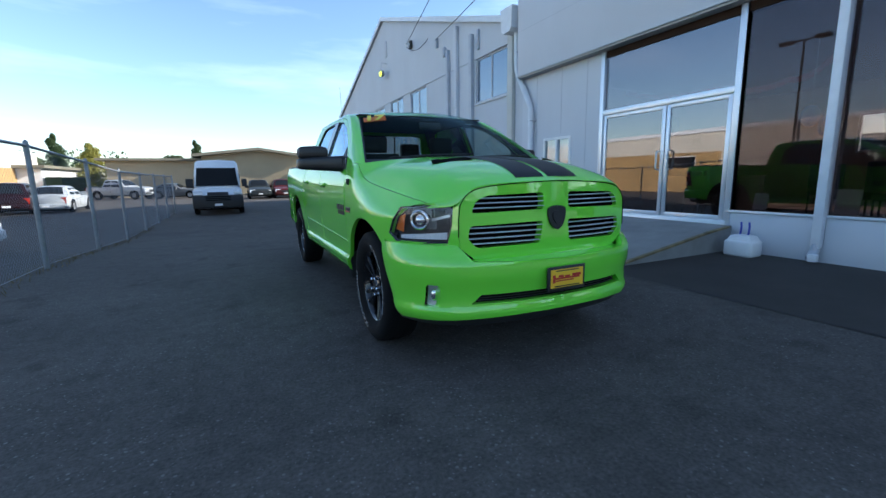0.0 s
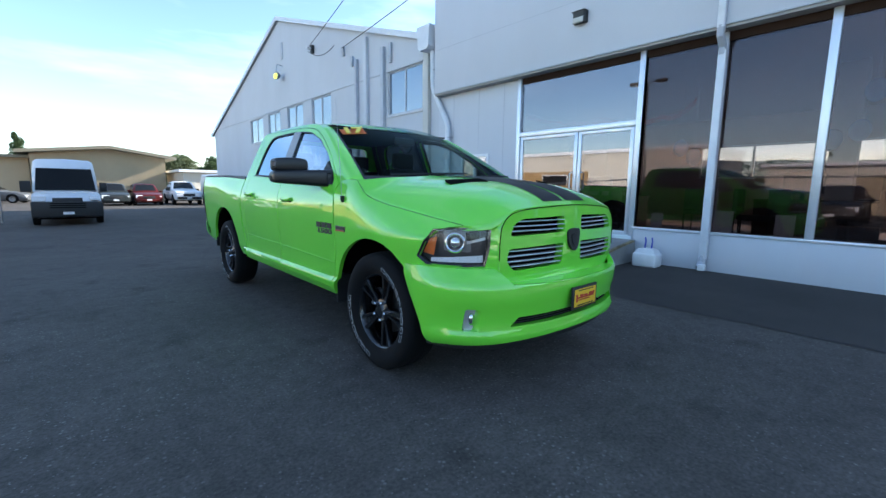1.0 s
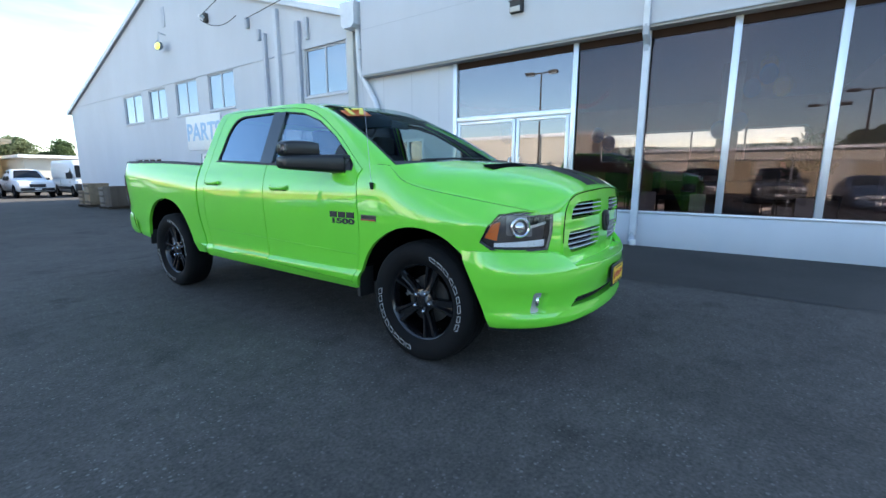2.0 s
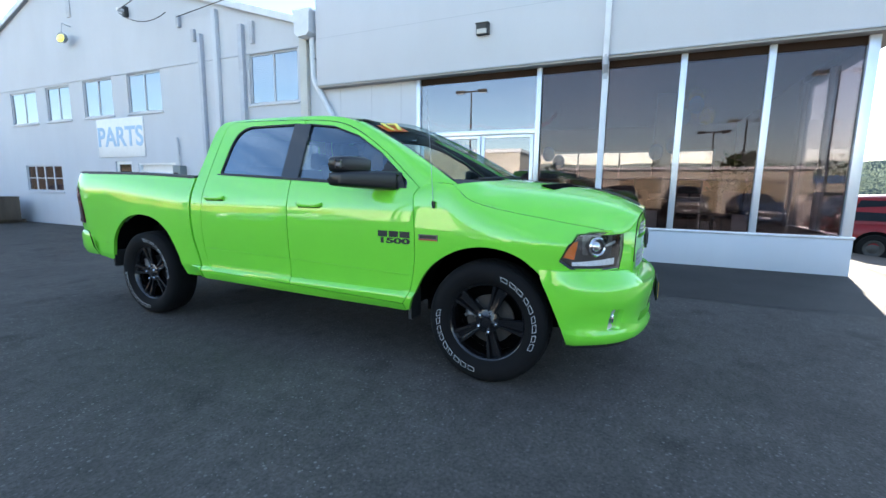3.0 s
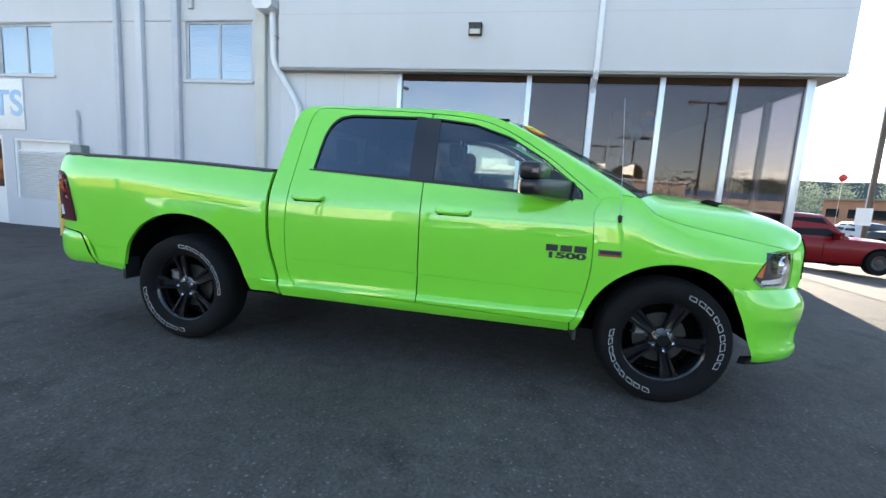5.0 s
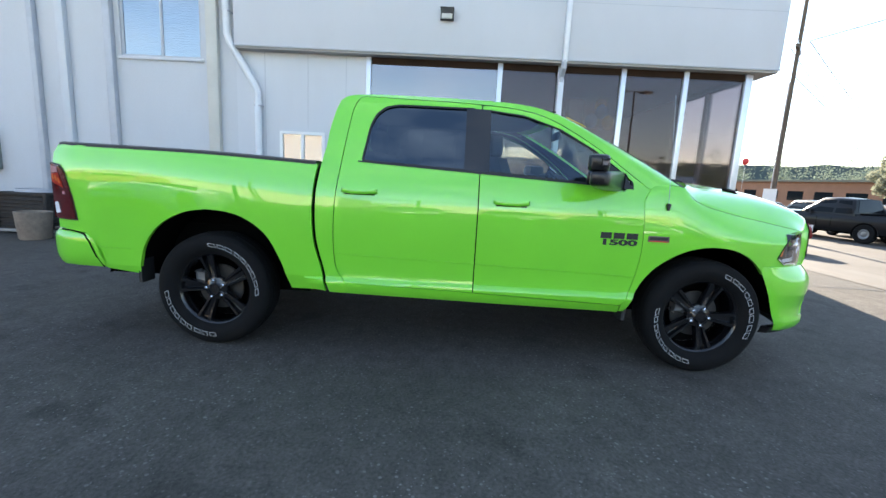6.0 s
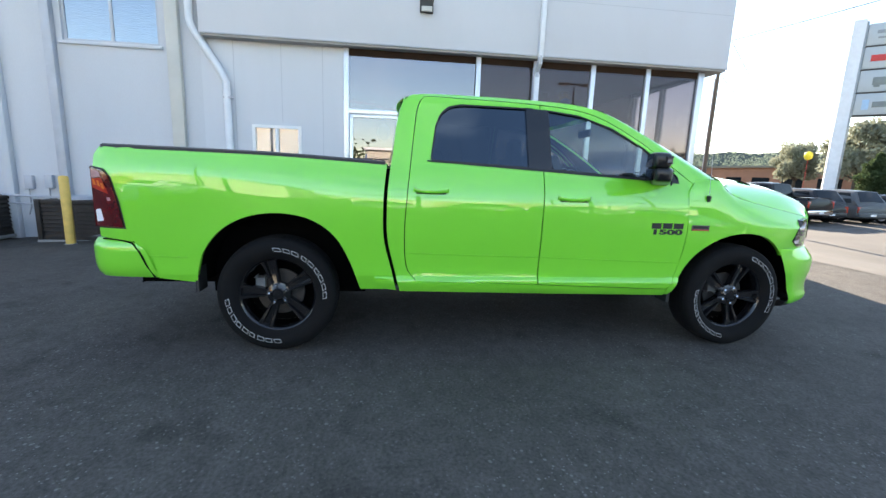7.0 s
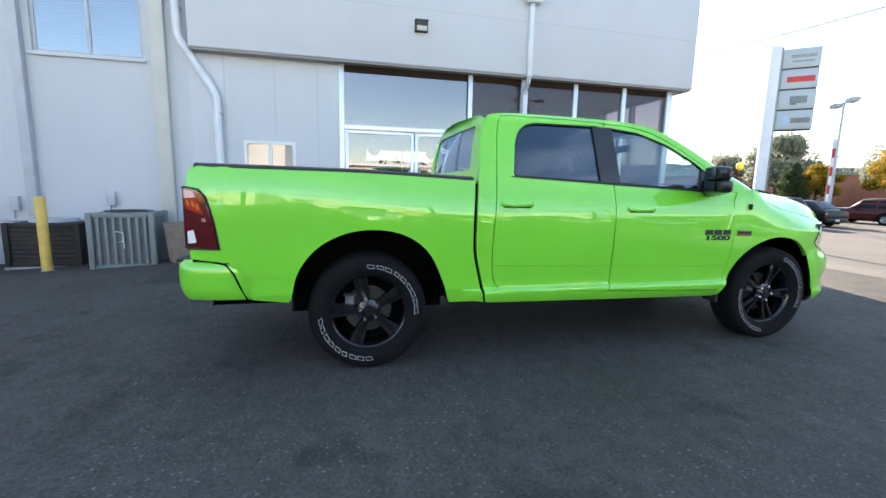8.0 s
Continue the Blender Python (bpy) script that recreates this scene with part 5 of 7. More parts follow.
# tail lamps
tl = bend([(4.522, .895), (4.541, 1.06), (4.581, 1.215), (4.628, 1.262)], 4) + [(4.712, 1.278), (4.716, 1.08), (4.712, .897)]
for mir in (False, True):
    s = 1 if mir else -1
    lampb = part("tail_lamp", sheet(tl, inset(-0.008), mirror=mir, rim=(0.03, 0, 0) if not mir else None, du=0.03), M["redlens"], truck, "dark red wrap-around tail lamp")
    part("lamp_tip", sheet([(4.632, 1.222), (4.709, 1.212), (4.709, 1.268), (4.648, 1.256)], inset(-0.011), mirror=mir, du=0.03), M["pinklens"], lampb, "pale pink top lens")
    part("lamp_band", sheet([(4.590, 1.112), (4.706, 1.150), (4.706, 1.206), (4.628, 1.216)], inset(-0.0112), mirror=mir, du=0.03), M["redbright"], lampb, "orange-red upper lens")
    for a, b in ((4.612, 1.142), (4.640, 1.158), (4.672, 1.166)):
        part("lens_facet", sheet([(a, b), (a + .020, b + .004), (a + .026, b + .040), (a + .010, b + .038)], inset(-0.0135), mirror=mir, du=0.03), M["amber"], lampb)
    part("lens_spot", sheet([(4.578, 1.068), (4.604, 1.068), (4.606, 1.090), (4.584, 1.090)], inset(-0.0115), mirror=mir, du=0.03), M["pinklens"], lampb)
    part("reverse_lamp", sheet(soften([(4.648, .935), (4.703, .925), (4.703, 1.005), (4.662, 1.015)], 0.008), inset(-0.011), mirror=mir, du=0.03), M["ledwhite"], lampb, "white reversing lens")
    part("lamp_border", sheet([(4.505, .884), (4.716, .886), (4.716, .894), (4.516, .892), (4.535, 1.06), (4.575, 1.22), (4.622, 1.270), (4.716, 1.284), (4.716, 1.290), (4.615, 1.276), (4.568, 1.222), (4.528, 1.06)], inset(-0.004), mirror=mir), M["black"], lampb)
    part("lamp_back", B(s * 0.72, s * 0.93, 4.70, 4.722, .90, 1.275, 0.008), M["redlens"], lampb)
# rear bumper
stern = Plan([(0, 4.86), (0.4, 4.85), (0.7, 4.825), (0.86, 4.785), (0.93, 4.72), (0.968, 4.60), (0.978, 4.47), (0.98, 4.34)])
if stern.at(0.0)[3] < 0:
    _sa = stern.at
    stern.at = lambda s: (lambda q: (q[0], q[1], -q[2], -q[3]))(_sa(s))
ROFF = flow([.52, .57, .64, .74, .79, .81], [-.05, -.01, .01, .012, .0, -.02])


def stern_at(s, z):
    x, y, nx, ny = stern.at(s)
    o = ROFF(z)
    return (x + nx * o, y + ny * o, z)


R0, R1 = stern.of_y(4.452), stern.of_y(4.345)
R0, R1 = abs(R0), abs(R1)
L_ = [abs(v) for v in stern.s][-1]
sy = lambda y: float(np.interp(-y, [-q[1] for q in stern.p[len(stern.p) // 2:]], stern.s[len(stern.s) // 2:]))
hb = [(0, .55), (sy(4.80), .545), (sy(4.62), .55), (sy(4.375), .548), (sy(4.445), .73), (sy(4.49), .785), (sy(4.56), .800), (sy(4.78), .81), (0, .81)]
rb = part("rear_bumper", sheet(hb + [(-s, z) for s, z in hb[::-1][1:-1]], stern_at, du=0.05, dv=0.03, rim=(0, -0.05, 0)), M["green"], truck, "bright green rear bumper", sharp=50)
for s_ in (1, -1):
    edge = [(sy(4.372), .55), (sy(4.405), .64), (sy(4.441), .73), (sy(4.486), .787), (sy(4.556), .802), (sy(4.70), .808)]
    part("bumper_seam", T([(s_ * (p[0] + .002), p[1] - .004, p[2]) for p in (stern_at(a, z) for a, z in edge)], .006, seg=6), M["liner"], rb)
part("step_pad", B(-0.86, 0.86, 4.70, 4.81, 0.792, 0.812, 0.004), M["black"], rb, "black step pad")

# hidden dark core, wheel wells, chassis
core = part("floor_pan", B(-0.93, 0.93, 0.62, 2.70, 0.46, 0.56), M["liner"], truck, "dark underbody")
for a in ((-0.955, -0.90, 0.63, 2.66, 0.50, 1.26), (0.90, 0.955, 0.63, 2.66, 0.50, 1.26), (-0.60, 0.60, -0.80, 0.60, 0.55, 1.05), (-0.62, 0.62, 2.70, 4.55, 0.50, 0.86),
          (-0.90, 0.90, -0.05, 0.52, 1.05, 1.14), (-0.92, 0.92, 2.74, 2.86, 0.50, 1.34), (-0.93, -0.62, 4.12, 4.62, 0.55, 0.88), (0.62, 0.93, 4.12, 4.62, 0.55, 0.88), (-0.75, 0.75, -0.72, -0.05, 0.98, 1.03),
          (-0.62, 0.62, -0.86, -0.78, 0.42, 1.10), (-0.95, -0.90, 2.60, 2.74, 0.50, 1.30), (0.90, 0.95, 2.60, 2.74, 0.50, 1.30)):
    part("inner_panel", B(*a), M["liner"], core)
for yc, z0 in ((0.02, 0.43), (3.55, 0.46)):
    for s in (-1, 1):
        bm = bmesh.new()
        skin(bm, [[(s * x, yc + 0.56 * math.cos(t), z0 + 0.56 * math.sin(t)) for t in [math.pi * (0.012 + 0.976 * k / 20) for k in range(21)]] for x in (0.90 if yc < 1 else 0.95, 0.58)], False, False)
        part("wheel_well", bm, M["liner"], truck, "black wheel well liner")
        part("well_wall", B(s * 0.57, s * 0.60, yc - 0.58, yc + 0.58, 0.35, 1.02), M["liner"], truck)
for s in (-1, 1):
    part("chassis_rail", B(s * 0.42, s * 0.50, -0.6, 4.7, 0.40, 0.54, 0.01), M["liner"], truck)
    part("mud_flap", B(s * 0.84, s * 0.965, 4.085, 4.105, 0.45, 0.70, 0.005), M["black"], truck, "black mud flap")
    part("mud_flap", B(s * 0.82, s * 0.955, 0.555, 0.58, 0.37, 0.60, 0.005), M["black"], truck, "black mud flap")
for y in (0.0, 3.57):
    part("axle", T([(-0.75, y, 0.40), (0.75, y, 0.40)], 0.05), M["liner"], truck)
part("exhaust", T([(0.55, 2.8, 0.42), (0.62, 4.3, 0.46), (0.62, 4.75, 0.46)], 0.035), M["discsteel"], truck)


# wheels
def wheel(yc, s):
    """Tyre, spoked rim, nuts and brake; s is the outer side."""
    c = (s * 0.838, yc, 0.419)
    bm = bmesh.new()
    prof = [(-0.09, 0.262), (-0.105, 0.27), (-0.132, 0.31), (-0.140, 0.345), (-0.132, 0.385), (-0.112, 0.408), (-0.07, 0.417), (0.0, 0.419), (0.07, 0.417), (0.112, 0.408), (0.132, 0.385), (0.140, 0.345), (0.132, 0.31), (0.105, 0.27), (0.09, 0.262)]
    spin(bm, [(a, r) for a, r in prof], c, 64)
    ty = bm
    bmesh.ops.recalc_face_normals(bm, faces=bm.faces[:])
    bm = bmesh.new()
    spin(bm, [(s * .100, .266), (s * .094, .258), (s * .080, .250), (s * -.02, .236), (s * -.09, .250), (s * -.10, .262)], c, 64)
    w = part("wheel", bm, M["rimblack"], truck, "black five-spoke wheel with white-lettered tyre")
    part("tyre", ty, M["rubber"], w, "black tyre with white sidewall marks", sharp=50)
    # tread blocks
    bm = bmesh.new()
    for k in range(56):
        t = 2 * math.pi * k / 56
        for a, wd in ((-0.095, 0.03), (-0.04, 0.022), (0.015, 0.022), (0.07, 0.03)):
            tt = t + (0.03 if a > 0 else 0) + a * 0.4
            o = [Vector((c[0] + a + da, c[1] + r * math.cos(tt + dt), c[2] + r * math.sin(tt + dt))) for r in (0.405, 0.421 - (0.008 if abs(a) > 0.05 else 0)) for da, dt in ((0, -.04), (wd, -.04), (wd, .04), (0, .04))]
            vs_ = [bm.verts.new(p) for p in o]
            for f in ((4, 5, 6, 7), (0, 1, 5, 4), (1, 2, 6, 5), (2, 3, 7, 6), (3, 0, 4, 7)):
                bm.faces.new([vs_[i] for i in f])
    bmesh.ops.recalc_face_normals(bm, faces=bm.faces[:])
    tagged(part("tread", bm, M["rubber"], w), kind="stuff")
    # plain slanted outline blocks in place of the maker's words
    bm = bmesh.new()
    turned = (-20, -14) if yc < 1 else (0, 0)

    def mark(r_, t_):
        xo = float(np.interp(r_, [.31, .345, .385], [.132, .140, .132])) + 0.002
        return bm.verts.new((c[0] + s * xo, c[1] + s * r_ * math.cos(t_), c[2] + r_ * math.sin(t_)))
    for start, n, pitch in ((-4 + turned[0], 9, 10.8), (183 + turned[1], 9, 10.2)):
        for k in range(n):
            a0 = start + k * pitch
            wd = pitch * (.80, .72, .84, .70, .78, .66, .82, .75)[k % 8]
            lo, hi, pen, lean = .323, .350, .0034, 1.8
            oa = [(lo, 0), (lo, wd), (lo + .006, wd + .4), (hi - .004, wd + lean), (hi, wd + lean - .9), (hi, lean + .6), (hi - .005, lean)]
            mid_r, mid_t = (lo + hi) / 2, wd / 2 + lean / 2
            ia = [(mid_r + (r_ - mid_r) * (1 - 2 * pen / (hi - lo)), mid_t + (t_ - mid_t) * (1 - 1.35 / wd)) for r_, t_ in oa]
            o_ = [mark(r_, radians(a0 + t_)) for r_, t_ in oa]
            i_ = [mark(r_, radians(a0 + t_)) for r_, t_ in ia]
            for q in range(len(o_)):
                p = (q + 1) % len(o_)
                bm.faces.new((o_[q], o_[p], i_[p], i_[q]))
    bmesh.ops.recalc_face_normals(bm, faces=bm.faces[:])
    tagged(part("sidewall_mark", bm, M["whiteink"], w, "white raised sidewall marks"), kind="stuff")
    # spokes
    for k in range(5):
        t = 2 * math.pi * k / 5 + radians(4 if yc > 1 else 39)
        rad, tan = Vector((0, math.cos(t), math.sin(t))), Vector((0, -math.sin(t), math.cos(t)))
        out = Vector((s, 0, 0))
        cc = Vector(c)

        def ringp(r, hw, o, th, notch):
            return [cc + rad * r + tan * a + out * b for a, b in ((-hw, o - th), (-hw, o - 0.012), (-hw * 0.88, o), (-hw * 0.50, o), (-hw * 0.34, o - notch), (hw * 0.34, o - notch), (hw * 0.50, o), (hw * 0.88, o), (hw, o - 0.012), (hw, o - th))]
        bm = skin(bmesh.new(), [ringp(0.040, 0.029, 0.072, 0.05, 0.002), ringp(0.085, 0.031, 0.072, 0.05, 0.006), ringp(0.13, 0.038, 0.075, 0.045, 0.018), ringp(0.19, 0.048, 0.083, 0.04, 0.028), ringp(0.235, 0.056, 0.091, 0.04, 0.032), ringp(0.256, 0.060, 0.092, 0.04, 0.032)])
        part("spoke", bm, M["rimblack"], w, sharp=25)
        tn = t + 0.06
        p = cc + Vector((0, math.cos(tn) * 0.066, math.sin(tn) * 0.066))
        part("lug_nut", T([p + out * 0.055, p + out * 0.098, p + out * 0.104], [0.012, 0.012, 0.007], seg=8), M["chrome"], w, "chrome lug nut")
    bm = bmesh.new()
    spin(bm, [(s * .03, .085), (s * .07, .082), (s * .078, .05), (s * .086, .040), (s * .094, .036), (s * .096, .001)], c, 28)
    part("hub_cap", bm, M["gloss"], w)
    bm = bmesh.new()
    spin(bm, [(s * .0, .001), (s * .0, .17), (s * -.015, .17), (s * -.015, .001)], c, 32)
    part("brake_disc", bm, M["discsteel"], w, "steel brake disc")
    part("brake_caliper", B(c[0] + s * -0.02, c[0] + s * 0.03, yc + 0.10, yc + 0.165, 0.44, 0.53, 0.015), M["caliper"], w, "cast brake caliper")
    bm = bmesh.new()
    spin(bm, [(s * -.09, .001), (s * -.09, .25)], c, 32)
    part("wheel_back", bm, M["liner"], w)


for yc in (0.0, 3.57):
    for s in (-1, 1):
        wheel(yc, s)

# door mirrors (tow type)
for s in (-1, 1):
    bm = bmesh.new()
    box(bm, s * 0.88, s * 0.95, 0.67, 0.78, 1.305, 1.395, 0.02, 3)
    arm = part("door_mirror", bm, M["black"], truck, "large black flip-up tow mirror")
    # a long tapered lower lobe that reaches the door, and a shorter one on its outer half

    def lobe(stations):
        rings = []
        for x, yc_, zc_, hy, hz in stations:
            rings.append([(s * x, yc_ + hy * math.copysign(abs(math.cos(t)) ** .38, math.cos(t)), zc_ + hz * math.copysign(abs(math.sin(t)) ** .42, math.sin(t))) for t in [2 * math.pi * k / 24 for k in range(24)]])
        return skin(bmesh.new(), rings)
    part("lower_shell", lobe(((0.87, .705, 1.352, .086, .070), (0.93, .735, 1.356, .084, .069), (1.00, .775, 1.358, .080, .066), (1.08, .828, 1.360, .076, .061), (1.18, .890, 1.362, .072, .055), (1.265, .938, 1.364, .066, .049), (1.292, .951, 1.364, .056, .042), (1.303, .957, 1.364, .042, .030))), M["mirrorcap"], arm, sharp=50)
    part("upper_shell", lobe(((1.052, .876, 1.452, .044, .036), (1.064, .880, 1.456, .058, .048), (1.10, .895, 1.460, .065, .054), (1.16, .920, 1.462, .068, .056), (1.22, .940, 1.461, .067, .055), (1.262, .953, 1.460, .063, .052), (1.280, .958, 1.459, .054, .045), (1.288, .962, 1.458, .044, .035))), M["mirrorcap"], arm, sharp=50)
    part("marker_lens", box(bmesh.new(), s * 1.268, s * 1.290, .906, .945, 1.445, 1.480, .009), M["badgegrey"], arm, "grey marker lens")
    for z0, z1 in ((1.415, 1.502), (1.325, 1.402)):
        part("mirror_glass", skin(bmesh.new(), [[(s * x, y - .02, z0), (s * x, y, z0), (s * x, y, z1), (s * x, y - .02, z1)] for x, y in ((1.10, .968), (1.245, 1.016))]), M["darkmirror"], arm, "mirror glass darkened to show a dark reflection")

# antenna, badges, sticker, plate
ant = part("antenna_base", skin(bmesh.new(), [[(-1.000 - d, y, z) for y, z in ((0.362, 1.178 + k), (0.375, 1.178 + k), (0.382 - k * .5, 1.212), (0.376, 1.226), (0.359, 1.222))] for d, k in ((-0.02, 0), (0.010, 0.0), (0.016, 0.02))]), M["black"], truck, "black antenna base")
part("antenna_mast", T([(-1.004, .371, 1.215), (-1.008, .395, 1.56), (-1.012, .425, 1.93)], .0013, seg=6), M["greypipe"], ant, "thin grey mast")
for s in (-1, 1):
    def plaque(y0, y1, z0, z1, d=0.004):
        bm = bmesh.new()
        xx = side_x((y0 + y1) / 2, (z0 + z1) / 2)
        return box(bm, s * (xx - 0.004), s * (xx + d), y0, y1, z0, z1, 0.0015, 1)
    bad = part("door_badge", plaque(0.732, 0.806, .966, 1.008), M["black"], truck, "black raised badge of plain outlined blocks")
    for a in ((0.640, 0.718), (0.548, 0.630)):
        part("badge_block", plaque(a[0] + .003, a[1] - .003, .966, 1.008), M["black"], bad)
    xx = side_x(0.68, .937)
    turn = Matrix(((0, 0, s, 0), (s, 0, 0, 0), (0, 1, 0, 0), (0, 0, 0, 1)))
    words("1500", 0.052, Matrix.Translation((s * xx, 0.678, .938)) @ turn @ Matrix.Diagonal((2.45, 1, 1, 1)), M["black"], bad, "black raised numerals", 0.004, "numeral", 0.0022)
    fb = part("fender_badge", plaque(0.335, 0.478, .958, .998), M["badgegrey"], truck, "dark badge with a red lower edge")
    part("badge_edge", plaque(0.340, 0.473, .958, .966, 0.006), M["red"], fb)
    part("badge_bar", plaque(0.345, 0.468, .972, .992, 0.006), M["black"], fb)
q = [ws(u, v) + Vector((0, -0.008, 0.006)) for u, v in ((-.955, .915), (-.67, .915), (-.69, .775), (-.955, .775))]
bm = bmesh.new()
bm.faces.new([bm.verts.new(p) for p in q])
bmesh.ops.solidify(bm, geom=bm.faces[:], thickness=0.002)
st = part("year_sticker", bm, M["stickerred"], wsh, "red and yellow year sticker")
cx = (q[0] + q[1] + q[2] + q[3]) / 4
ex = (q[1] - q[0]).normalized()
ez = (q[0] - q[3])
ez = (ez - ex * ez.dot(ex)).normalized()
m = Matrix((ex, ez, ex.cross(ez))).transposed().to_4x4()
m.translation = cx + ex.cross(ez) * 0.010
for k, ch in enumerate("17"):
    mm = m.copy()
    mm.translation = m.translation + ex * (-0.05 + 0.095 * k)
    words(ch, 0.20, mm, M["stickeryellow"], wsh, "yellow numeral", 0.002, "numeral", 0.008)
plate = part("dealer_plate", B(-0.150, 0.150, -1.062, -1.048, .515, .665, 0.004), M["black"], bump, "black plate frame with yellow dealer card")
part("plate_card", B(-0.130, 0.130, -1.0655, -1.060, .533, .648), M["plateyellow"], plate, "yellow dealer card")
for a in ((-0.115, -0.095, .565, .615), (-0.10, 0.10, .585, .597), (-0.07, -0.03, .598, .612), (-0.02, 0.02, .597, .608), (0.04, 0.11, .598, .614), (-0.09, 0.05, .572, .580)):
    part("card_bar", B(a[0], a[1], -1.0675, -1.065, a[2], a[3]), M["inkred"], plate)
for a in ((-0.10, 0.10, .538, .545), (-0.09, 0.09, .636, .642)):
    part("card_bar", B(a[0], a[1], -1.0675, -1.065, a[2], a[3]), M["black"], plate)

# cabin
part("dashboard", skin(bmesh.new(), [[(x, 0.10, 1.12), (x, 0.16, 1.30), (x, 0.45, 1.345), (x, 0.66, 1.31), (x, 0.70, 1.20), (x, 0.60, 0.95)] for x in (-0.86, -0.5, 0.0, 0.5, 0.86)]), M["dash"], truck, "dark dashboard")
part("cowl", skin(bmesh.new(), [[(x, -0.03 + 0.22 * abs(x / .9) ** 2.4, 1.30), (x, 0.0 + 0.22 * abs(x / .9) ** 2.4, 1.352 - 0.05 * abs(x)), (x, 0.10 + 0.24 * abs(x / .9) ** 2.4, 1.36 - 0.02 * abs(x)), (x, 0.12 + 0.24 * abs(x / .9) ** 2.4, 1.28)] for x in [-0.8 + 0.1 * k for k in range(17)]]), M["black"], truck, "black cowl below the windscreen")
for x0, x1 in ((-0.72, -0.05), (0.0, 0.62)):
    a, b = ws(x0 / 0.885, 0.02), ws(x1 / 0.885, 0.06)
    part("wiper", T([a + Vector((0, -0.02, 0.02)), (a + b) / 2 + Vector((0, -0.03, 0.025)), b + Vector((0, -0.02, 0.02))], 0.008, seg=6), M["black"], truck, "black wiper")


def seat(x, y, wide):
    bm = box(bmesh.new(), x - wide / 2, x + wide / 2, y - 0.28, y + 0.24, 0.80, 0.97, 0.05, 3)
    st_ = part("seat", bm, M["seat"], truck, "charcoal seat")
    bm = skin(bmesh.new(), [[(x + a * wide / 2, y + 0.18 + o + b, z) for a, b in ((-1, 0.02), (-.9, -.05), (-.5, -.02), (.5, -.02), (.9, -.05), (1, .02), (.9, .12), (-.9, .12))] for z, o in ((0.92, 0.0), (1.10, 0.03), (1.35, 0.09), (1.46, 0.13), (1.49, 0.14))])
    part("backrest", bm, M["seat"], st_)
    for hx in ([x] if wide < 0.8 else [x - 0.38, x + 0.38]):
        part("headrest", box(bmesh.new(), hx - 0.13, hx + 0.13, y + 0.29, y + 0.40, 1.50, 1.68, 0.035, 3), M["seat"], st_)


seat(-0.40, 1.18, 0.54)
seat(0.40, 1.18, 0.54)
seat(0.0, 2.12, 1.36)
bm = bmesh.new()
cst = Vector((0.40, 0.80, 1.27))
ax = Vector((0, -0.86, 0.5)).normalized()
t1 = Vector((1, 0, 0))
u1 = ax.cross(t1)
tube(bm, [cst + 0.185 * (t1 * math.cos(a) + u1 * math.sin(a)) for a in [2 * math.pi * k / 28 for k in range(29)]], 0.016, seg=8, cap=False)
stw = part("steering_wheel", bm, M["dash"], truck, "black steering wheel")
for a in (0.3, math.pi - 0.3, -math.pi / 2):
    part("wheel_spoke", T([cst - ax * 0.03, cst + 0.18 * (t1 * math.cos(a) + u1 * math.sin(a))], 0.014, seg=6), M["dash"], stw)
part("steering_column", T([cst, cst + Vector((0, -0.28, -0.14))], 0.035), M["dash"], stw)
part("inside_mirror", box(bmesh.new(), -0.12, 0.12, 0.94, 0.97, 1.70, 1.77, 0.012), M["black"], truck, "black interior mirror")



# ---- fixtures on the walls ----
def wall_lamp(at):
    t = thing("wall_light", "small bronze wall pack light on the fascia", "wall light", at=at)
    part("lamp_housing", skin(bmesh.new(), [[(x, y, z) for y, z in ((-k, -.09), (k, -.09), (k, .10), (-k, .10))] for x, k in ((0, .13), (-.10, .125), (-.13, .10))]), M["darkmetal"], t)
    part("diffuser", skin(bmesh.new(), [[(x, y, z) for y, z in ((-k, -.10 + d), (k, -.10 + d), (k, .0 - d), (-k, .0 - d))] for x, k, d in ((-.128, .105, 0), (-.150, .09, .012))]), M["beige"], t, "ribbed beige diffuser")
    part("lamp_cap", B(-.14, 0, -.135, .135, .10, .118, .004), M["darkmetal"], t)


wall_lamp(pose(FX, 2.16, 4.47))

flood = thing("flood_light", "yellow glowing flood light on a bent arm", "flood light", at=pose(GX, 17.2, 6.15))
part("arm", T([(0, 0, .45), (-.25, 0, .48), (-.30, 0, .15)], .018), M["greypipe"], flood)
part("lamp_bowl", skin(bmesh.new(), [[(-.30 + a + .0, r * math.cos(t), r * .75 * math.sin(t)) for t in [2 * math.pi * k / 14 for k in range(14)]] for a, r in ((.16, .06), (.10, .18), (-.02, .24))]), M["galv"], flood)
part("lamp_glass", ellipsoid(bmesh.new(), (-.32, 0, -.02), .07, .19, .12), M["lampglow"], flood, "yellow lamp glass")

down = thing("corner_downpipe", "white rain pipe with collector box and a dogleg", "downpipe", kind="structure")
part("collector_box", skin(bmesh.new(), [[(x, y, z) for x, y in ((4.86, 6.50 + k), (5.24, 6.50 + k), (5.24, 6.98 - k), (4.86, 6.98 - k))] for z, k in ((4.90, .10), (4.98, .02), (5.42, .0), (5.46, -.03), (5.50, -.03))]), M["pipe"], down, "white collector box")
part("pipe", T([(5.12, 6.64, 4.95), (5.13, 6.62, 3.98), (5.14, 6.58, 3.86), (5.14, 6.10, 3.08), (5.14, 6.02, 2.92), (5.14, 6.0, 0.1), (5.05, 6.0, 0.0), (4.95, 6.0, -0.03)], .07, seg=12), M["pipe"], down)
